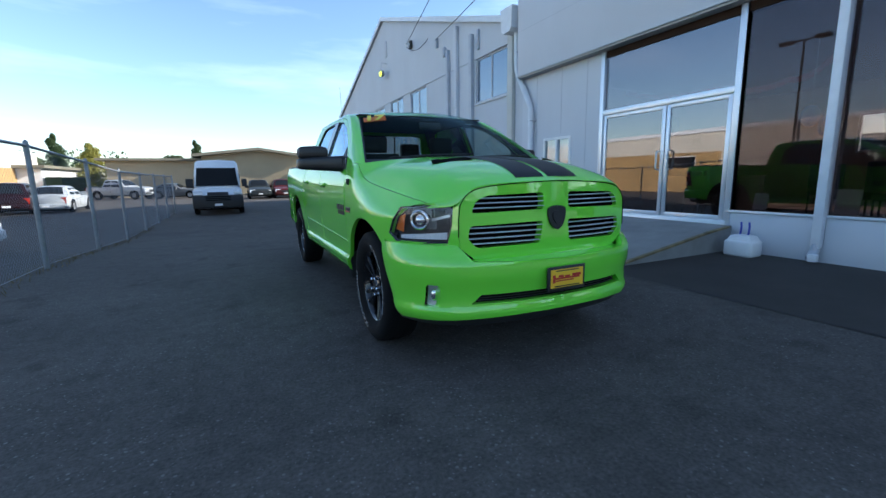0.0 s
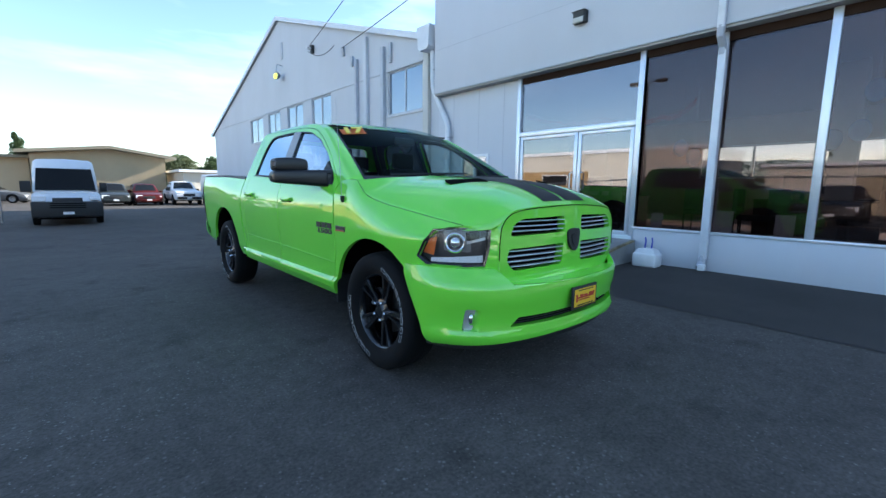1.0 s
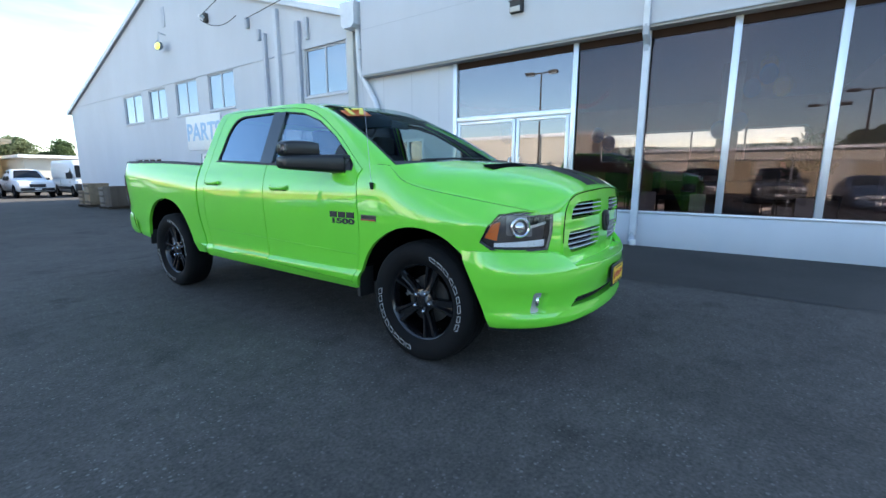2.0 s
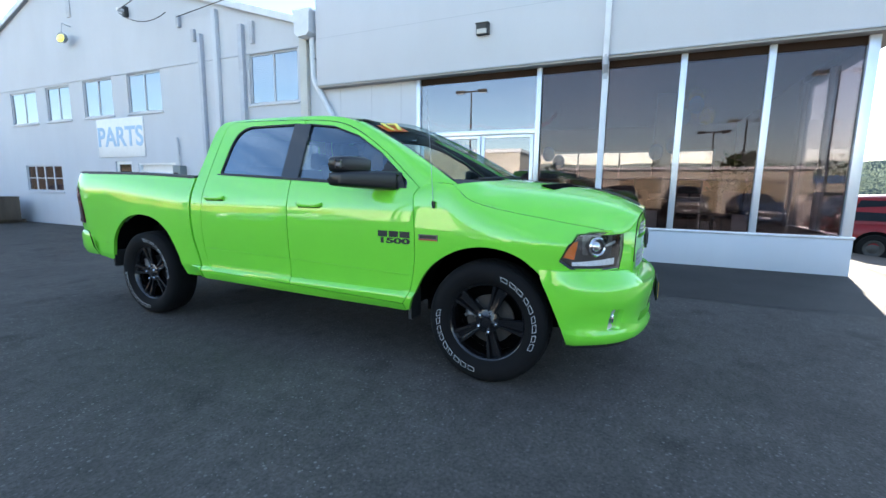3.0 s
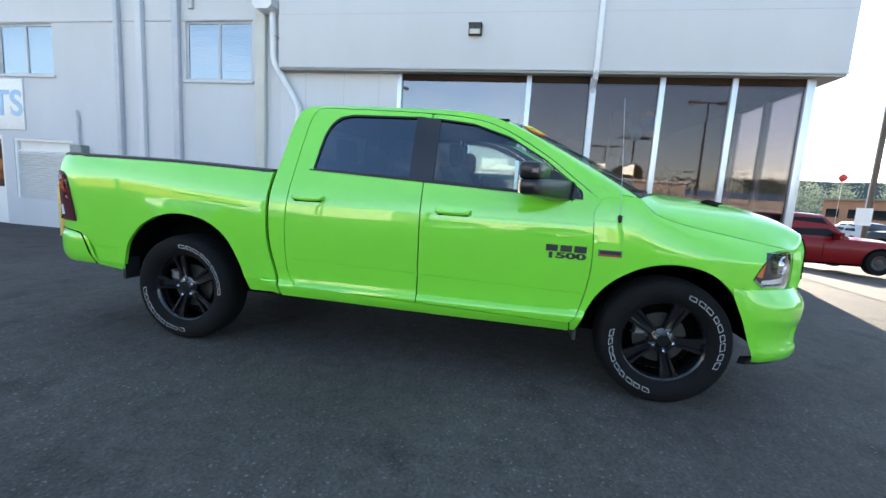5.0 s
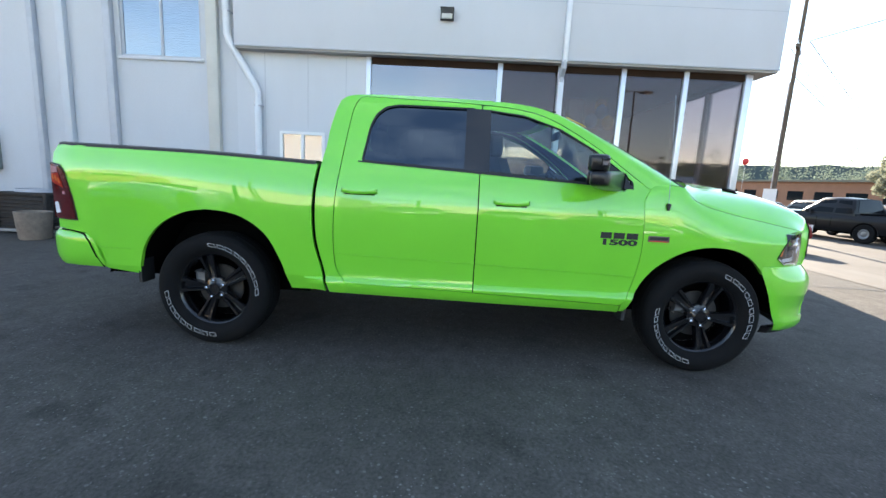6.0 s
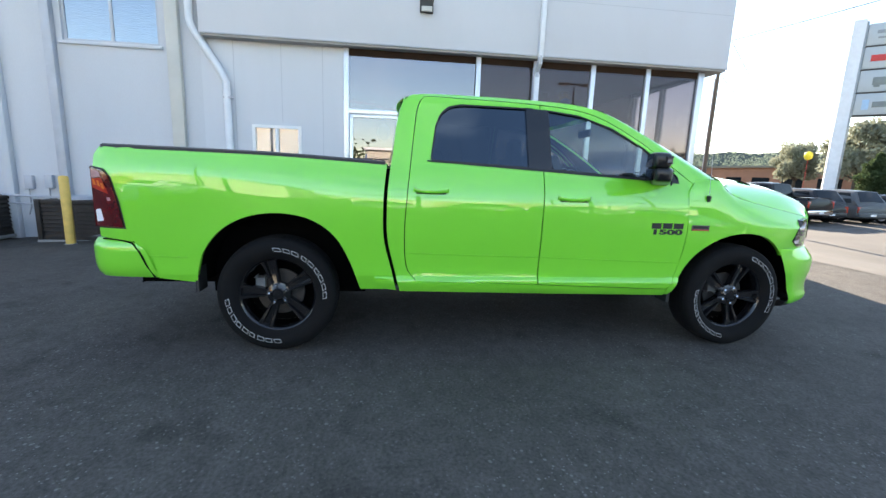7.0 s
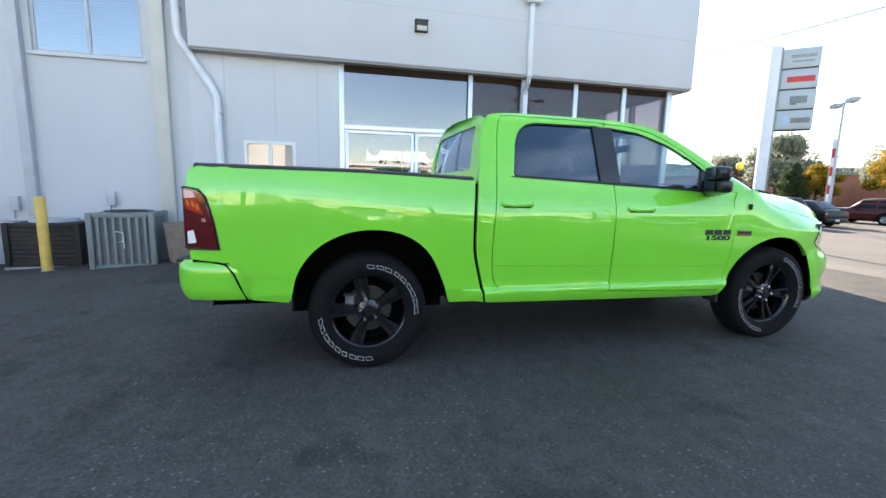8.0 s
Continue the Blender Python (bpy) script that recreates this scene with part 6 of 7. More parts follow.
for z in (4.4, 2.6, 1.4):
    y = 6.62 if z > 4 else 6.0
    part("bracket", B(5.08, 5.25, y - .07, y + .07, z, z + .03), M["greypipe"], down)
gut = thing("fascia_downpipe", "pale rain pipe running down the fascia and mullion", "downpipe", kind="structure")
part("collector_box", skin(bmesh.new(), [[(x, y, z) for x, y in ((4.80 + k, -.42 + k), (5.0, -.42 + k), (5.0, .02 - k), (4.80 + k, .02 - k))] for z, k in ((5.16, .05), (5.24, .0), (5.42, .0))]), M["pipe"], gut, "white collector box")
part("pipe", B(4.91, 5.0, -.25, -.15, 3.70, 5.18, .012), M["pipe"], gut)
part("elbow", T([(4.955, -.20, 3.74), (4.97, -.20, 3.60), (5.12, -.20, 3.48), (5.13, -.20, 3.36)], .055, seg=8), M["greypipe"], gut)
part("lower_pipe", B(5.09, 5.19, -.26, -.15, 0.20, 3.42, .012), M["pipe"], gut)
part("shoe", T([(5.14, -.20, .25), (5.12, -.20, .14), (5.03, -.20, .06)], .058, seg=8), M["greypipe"], gut)
part("outlet_cap", B(4.96, 5.05, -.29, -.19, .03, .13, .01), M["white"], gut, "white drain cap")

sign = thing("parts_sign", "white sign board with faded blue PARTS lettering", "sign")
part("board", B(GX - .04, GX - .002, 13.65, 16.18, 2.19, 3.45, .006), M["white"], sign)
words("PARTS", 0.88, Matrix.Translation((GX - .045, 14.915, 2.82)) @ Matrix(((0, 0, -1, 0), (-1, 0, 0, 0), (0, 1, 0, 0), (0, 0, 0, 1))), M["signblue"], sign, "faded blue letters", bold=0.018)

eb = thing("meter_box", "grey electrical meter box with conduit", "meter box")
part("box", B(GX - .22, GX, 11.74, 12.08, 1.02, 1.88, .012), M["acgrey"], eb)
part("conduit", T([(GX - .06, 11.98, 1.88), (GX - .06, 11.98, 2.55), (GX - .06, 12.02, 2.72)], .03), M["greypipe"], eb)
part("meter", T([(GX - .22, 11.9, 1.6), (GX - .28, 11.9, 1.6)], .07, seg=16), M["glass"], eb)

mast = thing("service_bracket", "wire bracket with insulators on the gable", "bracket")
part("bracket", B(GX - .12, GX, 13.95, 14.1, 6.45, 6.75, .01), M["darkmetal"], mast)
part("insulator", T([(GX - .12, 14.02, 6.6), (GX - .3, 14.02, 6.6)], .05), M["white"], mast)
for k, (a, b) in enumerate((((5.0, 14.02, 6.6), (-1.2, -17.5, 9.5)), ((5.15, 11.6, 6.1), (2.0, -14, 8.0)), ((5.0, 14.02, 6.5), (4.9, 11.7, 6.15)))):
    a, b = Vector(a), Vector(b)
    pts = [a.lerp(b, i / 12) - Vector((0, 0, (0.5 if k < 2 else 0.25) * 4 * (i / 12) * (1 - i / 12))) for i in range(13)]
    part("cable", T(pts, .012, seg=5), M["cable"], mast, "thin black service cable")


# ---- yard equipment beside the wall ----
def condenser(at, w, d, h, material, label, flat=False):
    t = thing("air_conditioner", label, "air conditioner", "condenser units", at=at)
    part("base_pad", B(-d / 2 - .05, d / 2 + .05, -w / 2 - .05, w / 2 + .05, -.06, .0, .01), M["concrete"], t)
    for sx in (-1, 1):
        for sy in (-1, 1):
            part("corner_post", B(sx * d / 2 - .04, sx * d / 2 + .04, sy * w / 2 - .04, sy * w / 2 + .04, 0, h, .01), M[material], t)
    part("core", B(-d / 2 + .03, d / 2 - .03, -w / 2 + .03, w / 2 - .03, .02, h - .03), M["darkmetal"] if flat else M["acpanel"], t)
    if flat:
        for k in range(int((h - .14) / .075)):
            z = .08 + .075 * k
            part("louvre", skin(bmesh.new(), [[(sx * (d / 2 + .012), sy * (w / 2 + .012), z) for sx, sy in ((-1, -1), (1, -1), (1, 1), (-1, 1))], [(sx * (d / 2 - .02), sy * (w / 2 - .02), z + .055) for sx, sy in ((-1, -1), (1, -1), (1, 1), (-1, 1))]]), M[material], t)
    n = 0 if flat else int(w / .11)
    for k in range(n):
        y = -w / 2 + .05 + (w - .1) * (k + .5) / n
        for sx in (-1, 1):
            part("grille_bar", B(sx * d / 2 - .008, sx * d / 2 + .008, y - .022, y + .022, .05, h - .07, .006), M[material], t)
    for k in range(0 if flat else int(d / .06)):
        x = -d / 2 + .05 + (d - .1) * (k + .5) / int(d / .06)
        for sy in (-1, 1):
            part("grille_bar", B(x - .008, x + .008, sy * w / 2 - .008, sy * w / 2 + .008, .05, h - .07), M[material], t)
    for z in (0.0, h - .08):
        part("frame_band", B(-d / 2 - .01, d / 2 + .01, -w / 2 - .01, w / 2 + .01, z, z + .07, .01), M[material], t)
    bm = bmesh.new()
    for r in (.10, .18, .26, .34):
        if r < min(w, d) / 2 - .04:
            tube(bm, [(r * math.cos(a), r * math.sin(a), h + .012) for a in [2 * math.pi * k / 20 for k in range(21)]], .008, seg=4, cap=False)
    part("fan_guard", bm, M["darkmetal"], t)
    return t


ac = condenser(pose(4.38, 7.30, -.13, 0, 0, 6), .86, .80, .92, "acgrey", "grey metal condenser unit with slatted sides")
part("wire_clip", T([(-.425, .08, .62), (-.43, -.02, .60), (-.43, -.02, .46), (-.425, .07, .45), (-.43, -.02, .46), (-.43, -.03, .34)], .008, seg=5), M["white"], ac, "bent pale wire clip")
ac = condenser(pose(4.86, 8.66, -.16), 1.02, .70, .74, "rust", "low dark brown condenser unit with flat louvres", True)
part("fan_lip", spin(bmesh.new(), [(.74, .30), (.80, .31), (.80, .33), (.74, .34)], (0, 0, 0), 28, "z"), M["greypipe"], ac, "grey fan rim")
ac = condenser(pose(4.90, 10.66, -.16), 1.06, .78, .76, "rust", "low dark brown condenser unit with flat louvres", True)
part("fan_lip", spin(bmesh.new(), [(.76, .34), (.82, .35), (.82, .37), (.76, .38)], (0, 0, 0), 28, "z"), M["greypipe"], ac, "grey fan rim")
for y, z in ((9.78, .72), (9.42, .74), (7.92, .85)):
    db = thing("switch_box", "small grey switch box on the wall", "switch box", "switch boxes", at=pose(GX, y, z))
    part("case", box(bmesh.new(), -.09, 0, -.07, .07, 0, .26, .01), M["greypipe"], db)
    part("conduit", T([(-.05, .02, 0), (-.05, .02, -.35), (-.12, .02, -.5)], .012, seg=6), M["galv"], db)
bm = T([(5.1, 8.0, -.1), (5.1, 8.0, .55), (5.1, 10.2, .6)], .02)
solid("refrigerant_line", tube(bm, [(5.12, 7.4, .4), (5.12, 8.2, .42), (5.12, 10.4, .45)], .015), M["greypipe"], "thin grey pipes along the wall", "pipe", "structure")

for x, y, h in ((4.12, 8.42, 1.20), (4.3, 11.45, 1.22)):
    b = thing("bollard", "chipped yellow steel bollard standing in the asphalt", "bollard", "yellow bollards", at=pose(x, y, ground_z(x, y)))
    part("post", T([(0, 0, -.02), (0, 0, h - .04), (0, 0, h - .01), (0, 0, h)], [.072, .072, .06, .02], seg=20), M["yellow"], b)
    part("foot", T([(0, 0, -.02), (0, 0, .012)], [.10, .09], seg=20), M["concrete"], b)
for x, y, k in ((4.2, 6.35, 1.0), (3.92, 9.83, 0.8)):
    p = thing("planter", "round brown aggregate planter standing on the asphalt", "planter", at=pose(x, y, ground_z(x, y)))
    bm = bmesh.new()
    spin(bm, [(a * k, r * k) for a, r in ((0, .001), (0, .28), (.05, .31), (.62, .35), (.66, .36), (.66, .31), (.56, .29), (.56, .001))], (0, 0, 0), 28, "z")
    part("tub", bm, M["terracotta"], p)

jug = thing("detergent_jug", "white plastic jug with blue handles on the ground", "jug", at=pose(4.86, .56, 0))
part("body", box(bmesh.new(), -.15, .15, -.20, .20, 0, .24, .04, 3), M["white"], jug)
part("shoulder", skin(bmesh.new(), [[(sx * .12 * k, sy * .17 * k, z) for sx, sy in ((-1, -1), (1, -1), (1, 1), (-1, 1))] for z, k in ((.235, 1), (.30, .8), (.32, .5))]), M["white"], jug)
for y in (-.06, .05):
    part("handle", T([(0, y, .30), (-.02, y - .02, .44), (.0, y + .0, .50)], .014), M["bluecap"], jug, "bright blue handle")

M["cratewood"] = shade("crate_wood", (0.30, 0.22, 0.14), rough=.8, vary=.3, scale=4)
M["cardboard"] = shade("cardboard", (0.32, 0.23, 0.15), rough=.8, vary=.15, scale=3)
# pallets, drums and boxes by the far corner of the workshop
for x, y in ((4.3, 23.9), (4.45, 21.7)):
    pl = thing("pallet", "weathered wooden pallet with boxes by the wall", "pallet", "pallets", at=pose(x, y, ground_z(x, y)))
    for k in range(5):
        part("plank", B(-.55 + k * .24, -.40 + k * .24, -.6, .6, .10, .125), M["wood"], pl)
    for yy in (-.55, 0, .48):
        part("runner", B(-.55, .56, yy, yy + .08, 0, .10), M["wood"], pl)
for k, (x, y, w, h, m) in enumerate(((4.4, 21.35, .8, .85, "wood"), (4.4, 22.1, .5, .78, "terracotta"), (4.3, 23.6, .7, .95, "cratewood"), (4.25, 24.3, .5, .6, "cardboard"))):
    bx = thing("crate", "stacked cardboard crate on the pallet", "crate", "crates", at=pose(x, y, ground_z(x, y) + .125))
    part("box", box(bmesh.new(), -.4, .4, -w / 2, w / 2, 0, h, .01), M[m], bx)
    part("lid", box(bmesh.new(), -.41, .41, -w / 2 - .01, w / 2 + .01, h, h + .04, .008), M[m], bx)
    for z in (.08, h * .5, h - .12):
        part("slat", B(-.415, -.40, -w / 2, w / 2, z, z + .09), M["wood"], bx)

# ---- chain-link fence ----
FEN = -4.42
fence = thing("chain_link_fence", "galvanised chain-link fence with round posts", "fence")
posts = [-11.2, -8.5, -5.8, -3.1, -0.35, 2.36, 5.07, 7.78, 10.5, 13.2, 15.9, 18.6, 21.3]
for y in posts:
    g0 = ground_z(FEN, y)
    part("post", T([(FEN, y, g0 - .02), (FEN, y, g0 + 1.80), (FEN, y, g0 + 1.84), (FEN, y, g0 + 1.86)], [.035, .035, .03, .005], seg=10), M["galv"], fence)
part("top_rail", T([(FEN, y, ground_z(FEN, y) + 1.78) for y in posts], .022, seg=8), M["galv"], fence)
part("tension_wire", T([(FEN, y, ground_z(FEN, y) + .06) for y in posts], .004, seg=4), M["galv"], fence)
verts, faces = [], []
r = .0011
for k in range(int((21.3 + 11.2 + 1.7) / .075)):
    for s in (1, -1):
        y0 = -11.2 - (1.7 if s > 0 else 0) + k * .075 + (0 if s > 0 else 0)
        za, zb = .05, 1.77
        ya, yb = (y0, y0 + 1.72) if s > 0 else (y0 + 1.72, y0)
        if min(ya, yb) < -11.2 or max(ya, yb) > 21.3:
            continue
        b0 = len(verts)
        for y, z in ((ya, za), (yb, zb)):
            g0 = ground_z(FEN, y)
            verts += [(FEN - r, y - r, z + g0), (FEN + r, y - r, z + g0), (FEN, y + r, z + g0)]
        faces += [(b0, b0 + 1, b0 + 4, b0 + 3), (b0 + 1, b0 + 2, b0 + 5, b0 + 4), (b0 + 2, b0, b0 + 3, b0 + 5)]
me = bpy.data.meshes.new("wire_mesh")
me.from_pydata(verts, [], faces)
me.materials.append(M["galv"])
ob = new("wire_mesh", me)
ob.parent = fence
tagged(ob, "diamond wire mesh", kind="stuff")
bm = bmesh.new()
rnd = random.Random(4)
for k in range(700):
    y = rnd.uniform(2, 14)
    x = FEN + rnd.gauss(0, .10)
    h = rnd.uniform(.02, .09)
    a = rnd.uniform(0, 6.28)
    z = ground_z(x, y)
    d = Vector((math.cos(a) * .006, math.sin(a) * .006, 0))
    tip = Vector((x + rnd.uniform(-.04, .04), y + rnd.uniform(-.04, .04), z + h))
    bm.faces.new((bm.verts.new(Vector((x, y, z)) - d), bm.verts.new(Vector((x, y, z)) + d), bm.verts.new(tip)))
M["drygrass"] = shade("dry_grass", (0.16, 0.12, 0.05), rough=0.8, vary=0.4, scale=5)
solid("dry_weeds", bm, M["drygrass"], "dry weeds along the foot of the fence", "weeds", "stuff")


# ---- parked vehicles ----
STYLE = {
    "suv": dict(L=4.5, w=.92, zl=.26, zb=.98, zr=1.62, hood=(.86, .98), cab=(-.62, -.05, 1.75, 2.15), wr=.68, r=.35),
    "sedan": dict(L=4.6, w=.90, zl=.20, zb=.92, zr=1.43, hood=(.72, .92), cab=(-.62, .10, 1.25, 1.95), wr=.64, r=.33),
    "pickup": dict(L=5.7, w=.98, zl=.40, zb=1.16, zr=1.85, hood=(1.06, 1.18), cab=(-.95, -.25, 1.05, 1.22), wr=.72, r=.40),
    "van": dict(L=5.6, w=1.02, zl=.30, zb=1.28, zr=2.50, hood=(.98, 1.28), cab=(-2.15, -1.45, 2.72, 2.78), wr=.90, r=.36),
}
WHITE, RED, BLK, GREY, SILV, BLUE = (.72, .73, .74), (.20, .010, .012), (.012, .013, .015), (.10, .105, .11), (.42, .44, .46), (.05, .08, .14)
CARMAT = {}
M["wheelsilver"] = shade("wheel_silver", (0.24, 0.245, 0.25), rough=0.4, metal=0.5)


def car_paint(rgb):
    if rgb not in CARMAT:
        CARMAT[rgb] = shade("car_paint", rgb, rough=.30, coat=.16, spec=.2, vary=.04, scale=3)
    return CARMAT[rgb]


M["carwindow"] = shade("dark_car_window", (0.012, 0.014, 0.016), rough=.06, spec=.35)


def car(style, rgb, at, label, group=""):
    """A parked vehicle facing -y in its own frame: painted body, cabin, glass, wheels, lamps."""
    q = STYLE[style]
    paint = car_paint(rgb)
    t = thing({"suv": "car", "sedan": "car", "pickup": "parked_pickup", "van": "cargo_van"}[style], label, {"suv": "car", "sedan": "car", "pickup": "pickup", "van": "van"}[style], group, at=at)
    L, w, zl, zb, zr = q["L"], q["w"], q["zl"], q["zb"], q["zr"]
    f, b = -L / 2, L / 2
    c0, c1, c2, c3 = q["cab"]
    h0, h1 = q["hood"]

    def ring(y, k, lo, top, cr=.03):
        return [(x * k, y, z) for x, z in ((-w * .88, lo), (-w * .97, lo + .10), (-w, (lo + top) * .52), (-w * .985, top - .16), (-w * .90, top - .03), (-w * .5, top + cr * .7), (0, top + cr),
                                          (w * .5, top + cr * .7), (w * .90, top - .03), (w * .985, top - .16), (w, (lo + top) * .52), (w * .97, lo + .10), (w * .88, lo))]
    end = {"suv": zb, "sedan": zb + .04, "pickup": zb + .06, "van": zb}[style]
    st = [(f, .78, zl + .14, h0 - .22), (f + .05, .90, zl + .02, h0 - .06), (f + .22, .97, zl, h0), (f + .6, 1, zl, (h0 + h1) / 2 + .03), (c0, 1, zl, h1), (c1, 1, zl, zb), (c2, 1, zl, zb), (b - .35, .99, zl, end), (b - .06, .95, zl + .05, end - .04), (b, .88, zl + .16, end - .18)]
    body = part("body", skin(bmesh.new(), [ring(*s) for s in st]), paint, t, sharp=40)
    wb, wr = w * .93, q["wr"]
    if style == "van":
        rg = [(c0, wb, zb - .02, zb + .06, .86), (c1 - .25, .94, zb - .02, zr - .38, .86), (c1 + .05, .96, zb - .02, zr - .06, .88), (c1 + .5, .97, zb - .02, zr, .90), (c2, .97, zb - .02, zr, .90), (c3, .95, zb - .02, zr - .1, .88)]
        cab = skin(bmesh.new(), [[(-a, y, lo), (-a, y, lo + (hi - lo) * .5), (-c, y, hi - .10), (-c * .88, y, hi), (0, y, hi + .04), (c * .88, y, hi), (c, y, hi - .10), (a, y, lo + (hi - lo) * .5), (a, y, lo)] for y, a, lo, hi, c in rg])
    else:
        def cr(y, top, k):
            a, c = wb, wb + (wr - wb) * k
            return [(-a, y, zb - .05), (-(a + c) / 2 - .02, y, zb + (top - zb) * .5), (-c, y, top - .06), (-c * .85, y, top), (0, y, top + .03), (c * .85, y, top), (c, y, top - .06), ((a + c) / 2 + .02, y, zb + (top - zb) * .5), (a, y, zb - .05)]
        cab = skin(bmesh.new(), [cr(c0, zb + .02, .0), cr(c0 + (c1 - c0) * .55, zb + (zr - zb) * .6, .6), cr(c1, zr - .03, 1), cr((c1 + c2) / 2, zr, 1), cr(c2, zr - .04, 1), cr(c2 + (c3 - c2) * .6, zb + (zr - zb) * .45, .5), cr(c3, zb + .02, 0)])
    part("cabin", cab, paint, body, sharp=40)

    def glass(name, pts):
        bm = bmesh.new()
        bm.faces.new([bm.verts.new(p) for p in pts])
        bmesh.ops.solidify(bm, geom=bm.faces[:], thickness=.008)
        part(name, bm, M["carwindow"], body, "dark window glass")
    if style == "van":
        y0, y1 = c0 - .03, c1 - .02
        glass("windscreen", [(-.88, y0 - .02, zb + .04), (.88, y0 - .02, zb + .04), (.80, y1 - .36, zr - .36), (-.80, y1 - .36, zr - .36)])
        for s in (-1, 1):
            glass("side_window", [(s * .985, c0 + .35, zb + .05), (s * .985, c1 + .75, zb + .05), (s * .95, c1 + .75, zr - .55), (s * .95, c1 - .05, zr - .55)])
    else:

        def end_glass(name, ya, yb, sgn):
            """The curved end pane, laid over the cabin's two slopes; ya at the roof, yb at the belt."""
            f_ = .45 if sgn > 0 else .6
            ym, zm = ya + (yb - ya) * (.6 if sgn > 0 else .45), zb + (zr - zb) * f_
            wm = wb + (wr - wb) * (.5 if sgn > 0 else .6)
            rows = ((ym + (yb - ym) * .78, zm + (zb + .02 - zm) * .78, wb * .80), (ym, zm, wm * .81), (ya + (ym - ya) * .16, zr - .04 + (zm - zr + .04) * .16, wr * .80))
            bm = bmesh.new()
            g_ = [[bm.verts.new((x, y + sgn * .010, z + .012 + (.03 if x == 0 else 0))) for x in (-hw, -hw * .5, 0, hw * .5, hw)] for y, z, hw in rows]
            for ra, rb in zip(g_, g_[1:]):
                for q_ in (1, 3):
                    ra[q_].co.z = (ra[q_ - 1].co.z + ra[q_ + 1].co.z) / 2
                    rb[q_].co.z = (rb[q_ - 1].co.z + rb[q_ + 1].co.z) / 2
                for q_ in range(4):
                    bm.faces.new((ra[q_], ra[q_ + 1], rb[q_ + 1], rb[q_]))
            part(name, bm, M["carwindow"], body, "dark window glass")
        end_glass("windscreen", c1, c0, -1)
        end_glass("back_window", c2, c3, 1)
        mid = (c1 + c2) / 2

        def sx(z, k=.012):
            v = (z - zb) / (zr - .06 - zb)
            return wb + (wr - wb) * v + .02 * math.sin(max(0, min(1, v)) * math.pi) + k
        for s in (-1, 1):
            za, zt = zb + .03, zr - .12
            glass("side_window", [(s * sx(za), c0 + (c1 - c0) * .45, za), (s * sx(za), mid - .05, za), (s * sx(zt), mid - .05, zt), (s * sx(zt), c1 + .08, zt)])
            glass("side_window", [(s * sx(za), mid + .05, za), (s * sx(za), c2 + (c3 - c2) * .35, za), (s * sx(zt), c2 - .12, zt), (s * sx(zt), mid + .05, zt)])
    wy = (f + L * .185, b - L * .20)
    for y in wy:
        for s in (-1, 1):
            wh = part("wheel", spin(bmesh.new(), [(s * -.11, .20), (s * -.11, q["r"] - .03), (s * -.08, q["r"]), (s * .08, q["r"]), (s * .11, q["r"] - .03), (s * .11, .22), (s * .09, .20)], (s * (w - .085), y, q["r"]), 24), M["rubber"], t, "black tyre on a bright wheel")
            part("rim", spin(bmesh.new(), [(s * .09, .215), (s * .095, .19), (s * .06, .12), (s * .08, .05), (s * .08, .001)], (s * (w - .083), y, q["r"]), 20), M["darkmetal"] if style == "van" or rgb == RED else M["wheelsilver"], wh)
            bm = skin(bmesh.new(), [[(s * x, y + (q["r"] + .07) * math.cos(a), q["r"] + (q["r"] + .07) * math.sin(a)) for a in [math.pi * k / 12 for k in range(13)]] for x in (w + .004, w - .25)], False, False)
            part("wheel_arch", bm, M["black"], body)
            part("arch_shadow", skin(bmesh.new(), [[(s * (w + .003), y + rr * math.cos(a), q["r"] + rr * math.sin(a)) for a in [math.pi * (-.1 + 1.2 * k / 14) for k in range(15)]] for rr in (q["r"] + .07, q["r"] - .02)], False, False), M["liner"], body)
    zf = h0 - .24 if style != "van" else h0 - .02
    for s in (-1, 1):
        part("headlight", box(bmesh.new(), s * w * (.62 if style == "van" else .46), s * w * (.93 if style == "van" else .86), f + (-.015 if style == "van" else .03), f + (.25 if style == "van" else .14), zf - .02, zf + .13, .03), M["ledwhite"], body, "clear headlight")
        part("tail_light", box(bmesh.new(), s * w * .74, s * w * .92, b - .12, b - .005, end - .42, end - .14, .02), M["redbright"], body, "red tail light")
        part("door_mirror", box(bmesh.new(), s * (w + .0), s * (w + (.24 if style == "van" else .18)), c0 + .30, c0 + .40, zb - .02, zb + (.34 if style == "van" else .13), .03), M["black"] if style in ("van", "pickup") else paint, body)
        for y in (c1 + .05, (c1 + c2) / 2):
            part("door_line", B(s * (w - .01), s * (w + .002), y - .004, y + .004, zl + .18, zb - .18), M["liner"], body)
    part("front_grille", box(bmesh.new(), -w * .42, w * .42, f - .006, f + .1, zf - .14, zf + .08, .02), M["black"], body, "black front grille")
    part("front_bumper", box(bmesh.new(), -w * .86, w * .86, f - .03, f + .2, zl + .06, zl + .26, .04), M["black"] if style in ("van", "pickup") else paint, body)
    part("rear_bumper", box(bmesh.new(), -w * .88, w * .88, b - .2, b + .05, zl + .08, zl + .30, .04), M["chrome"] if style == "pickup" else paint, body)
    part("number_plate", B(-.16, .16, f - .036, f - .028, zl + .12, zl + .22), M["white"], body, "blank white number plate")
    part("number_plate", B(-.16, .16, b + .05, b + .056, zl + .14, zl + .24), M["white"], body, "blank white number plate")
    part("underside", B(-w * .8, w * .8, f + .3, b - .3, zl - .06, zl + .1), M["liner"], body)
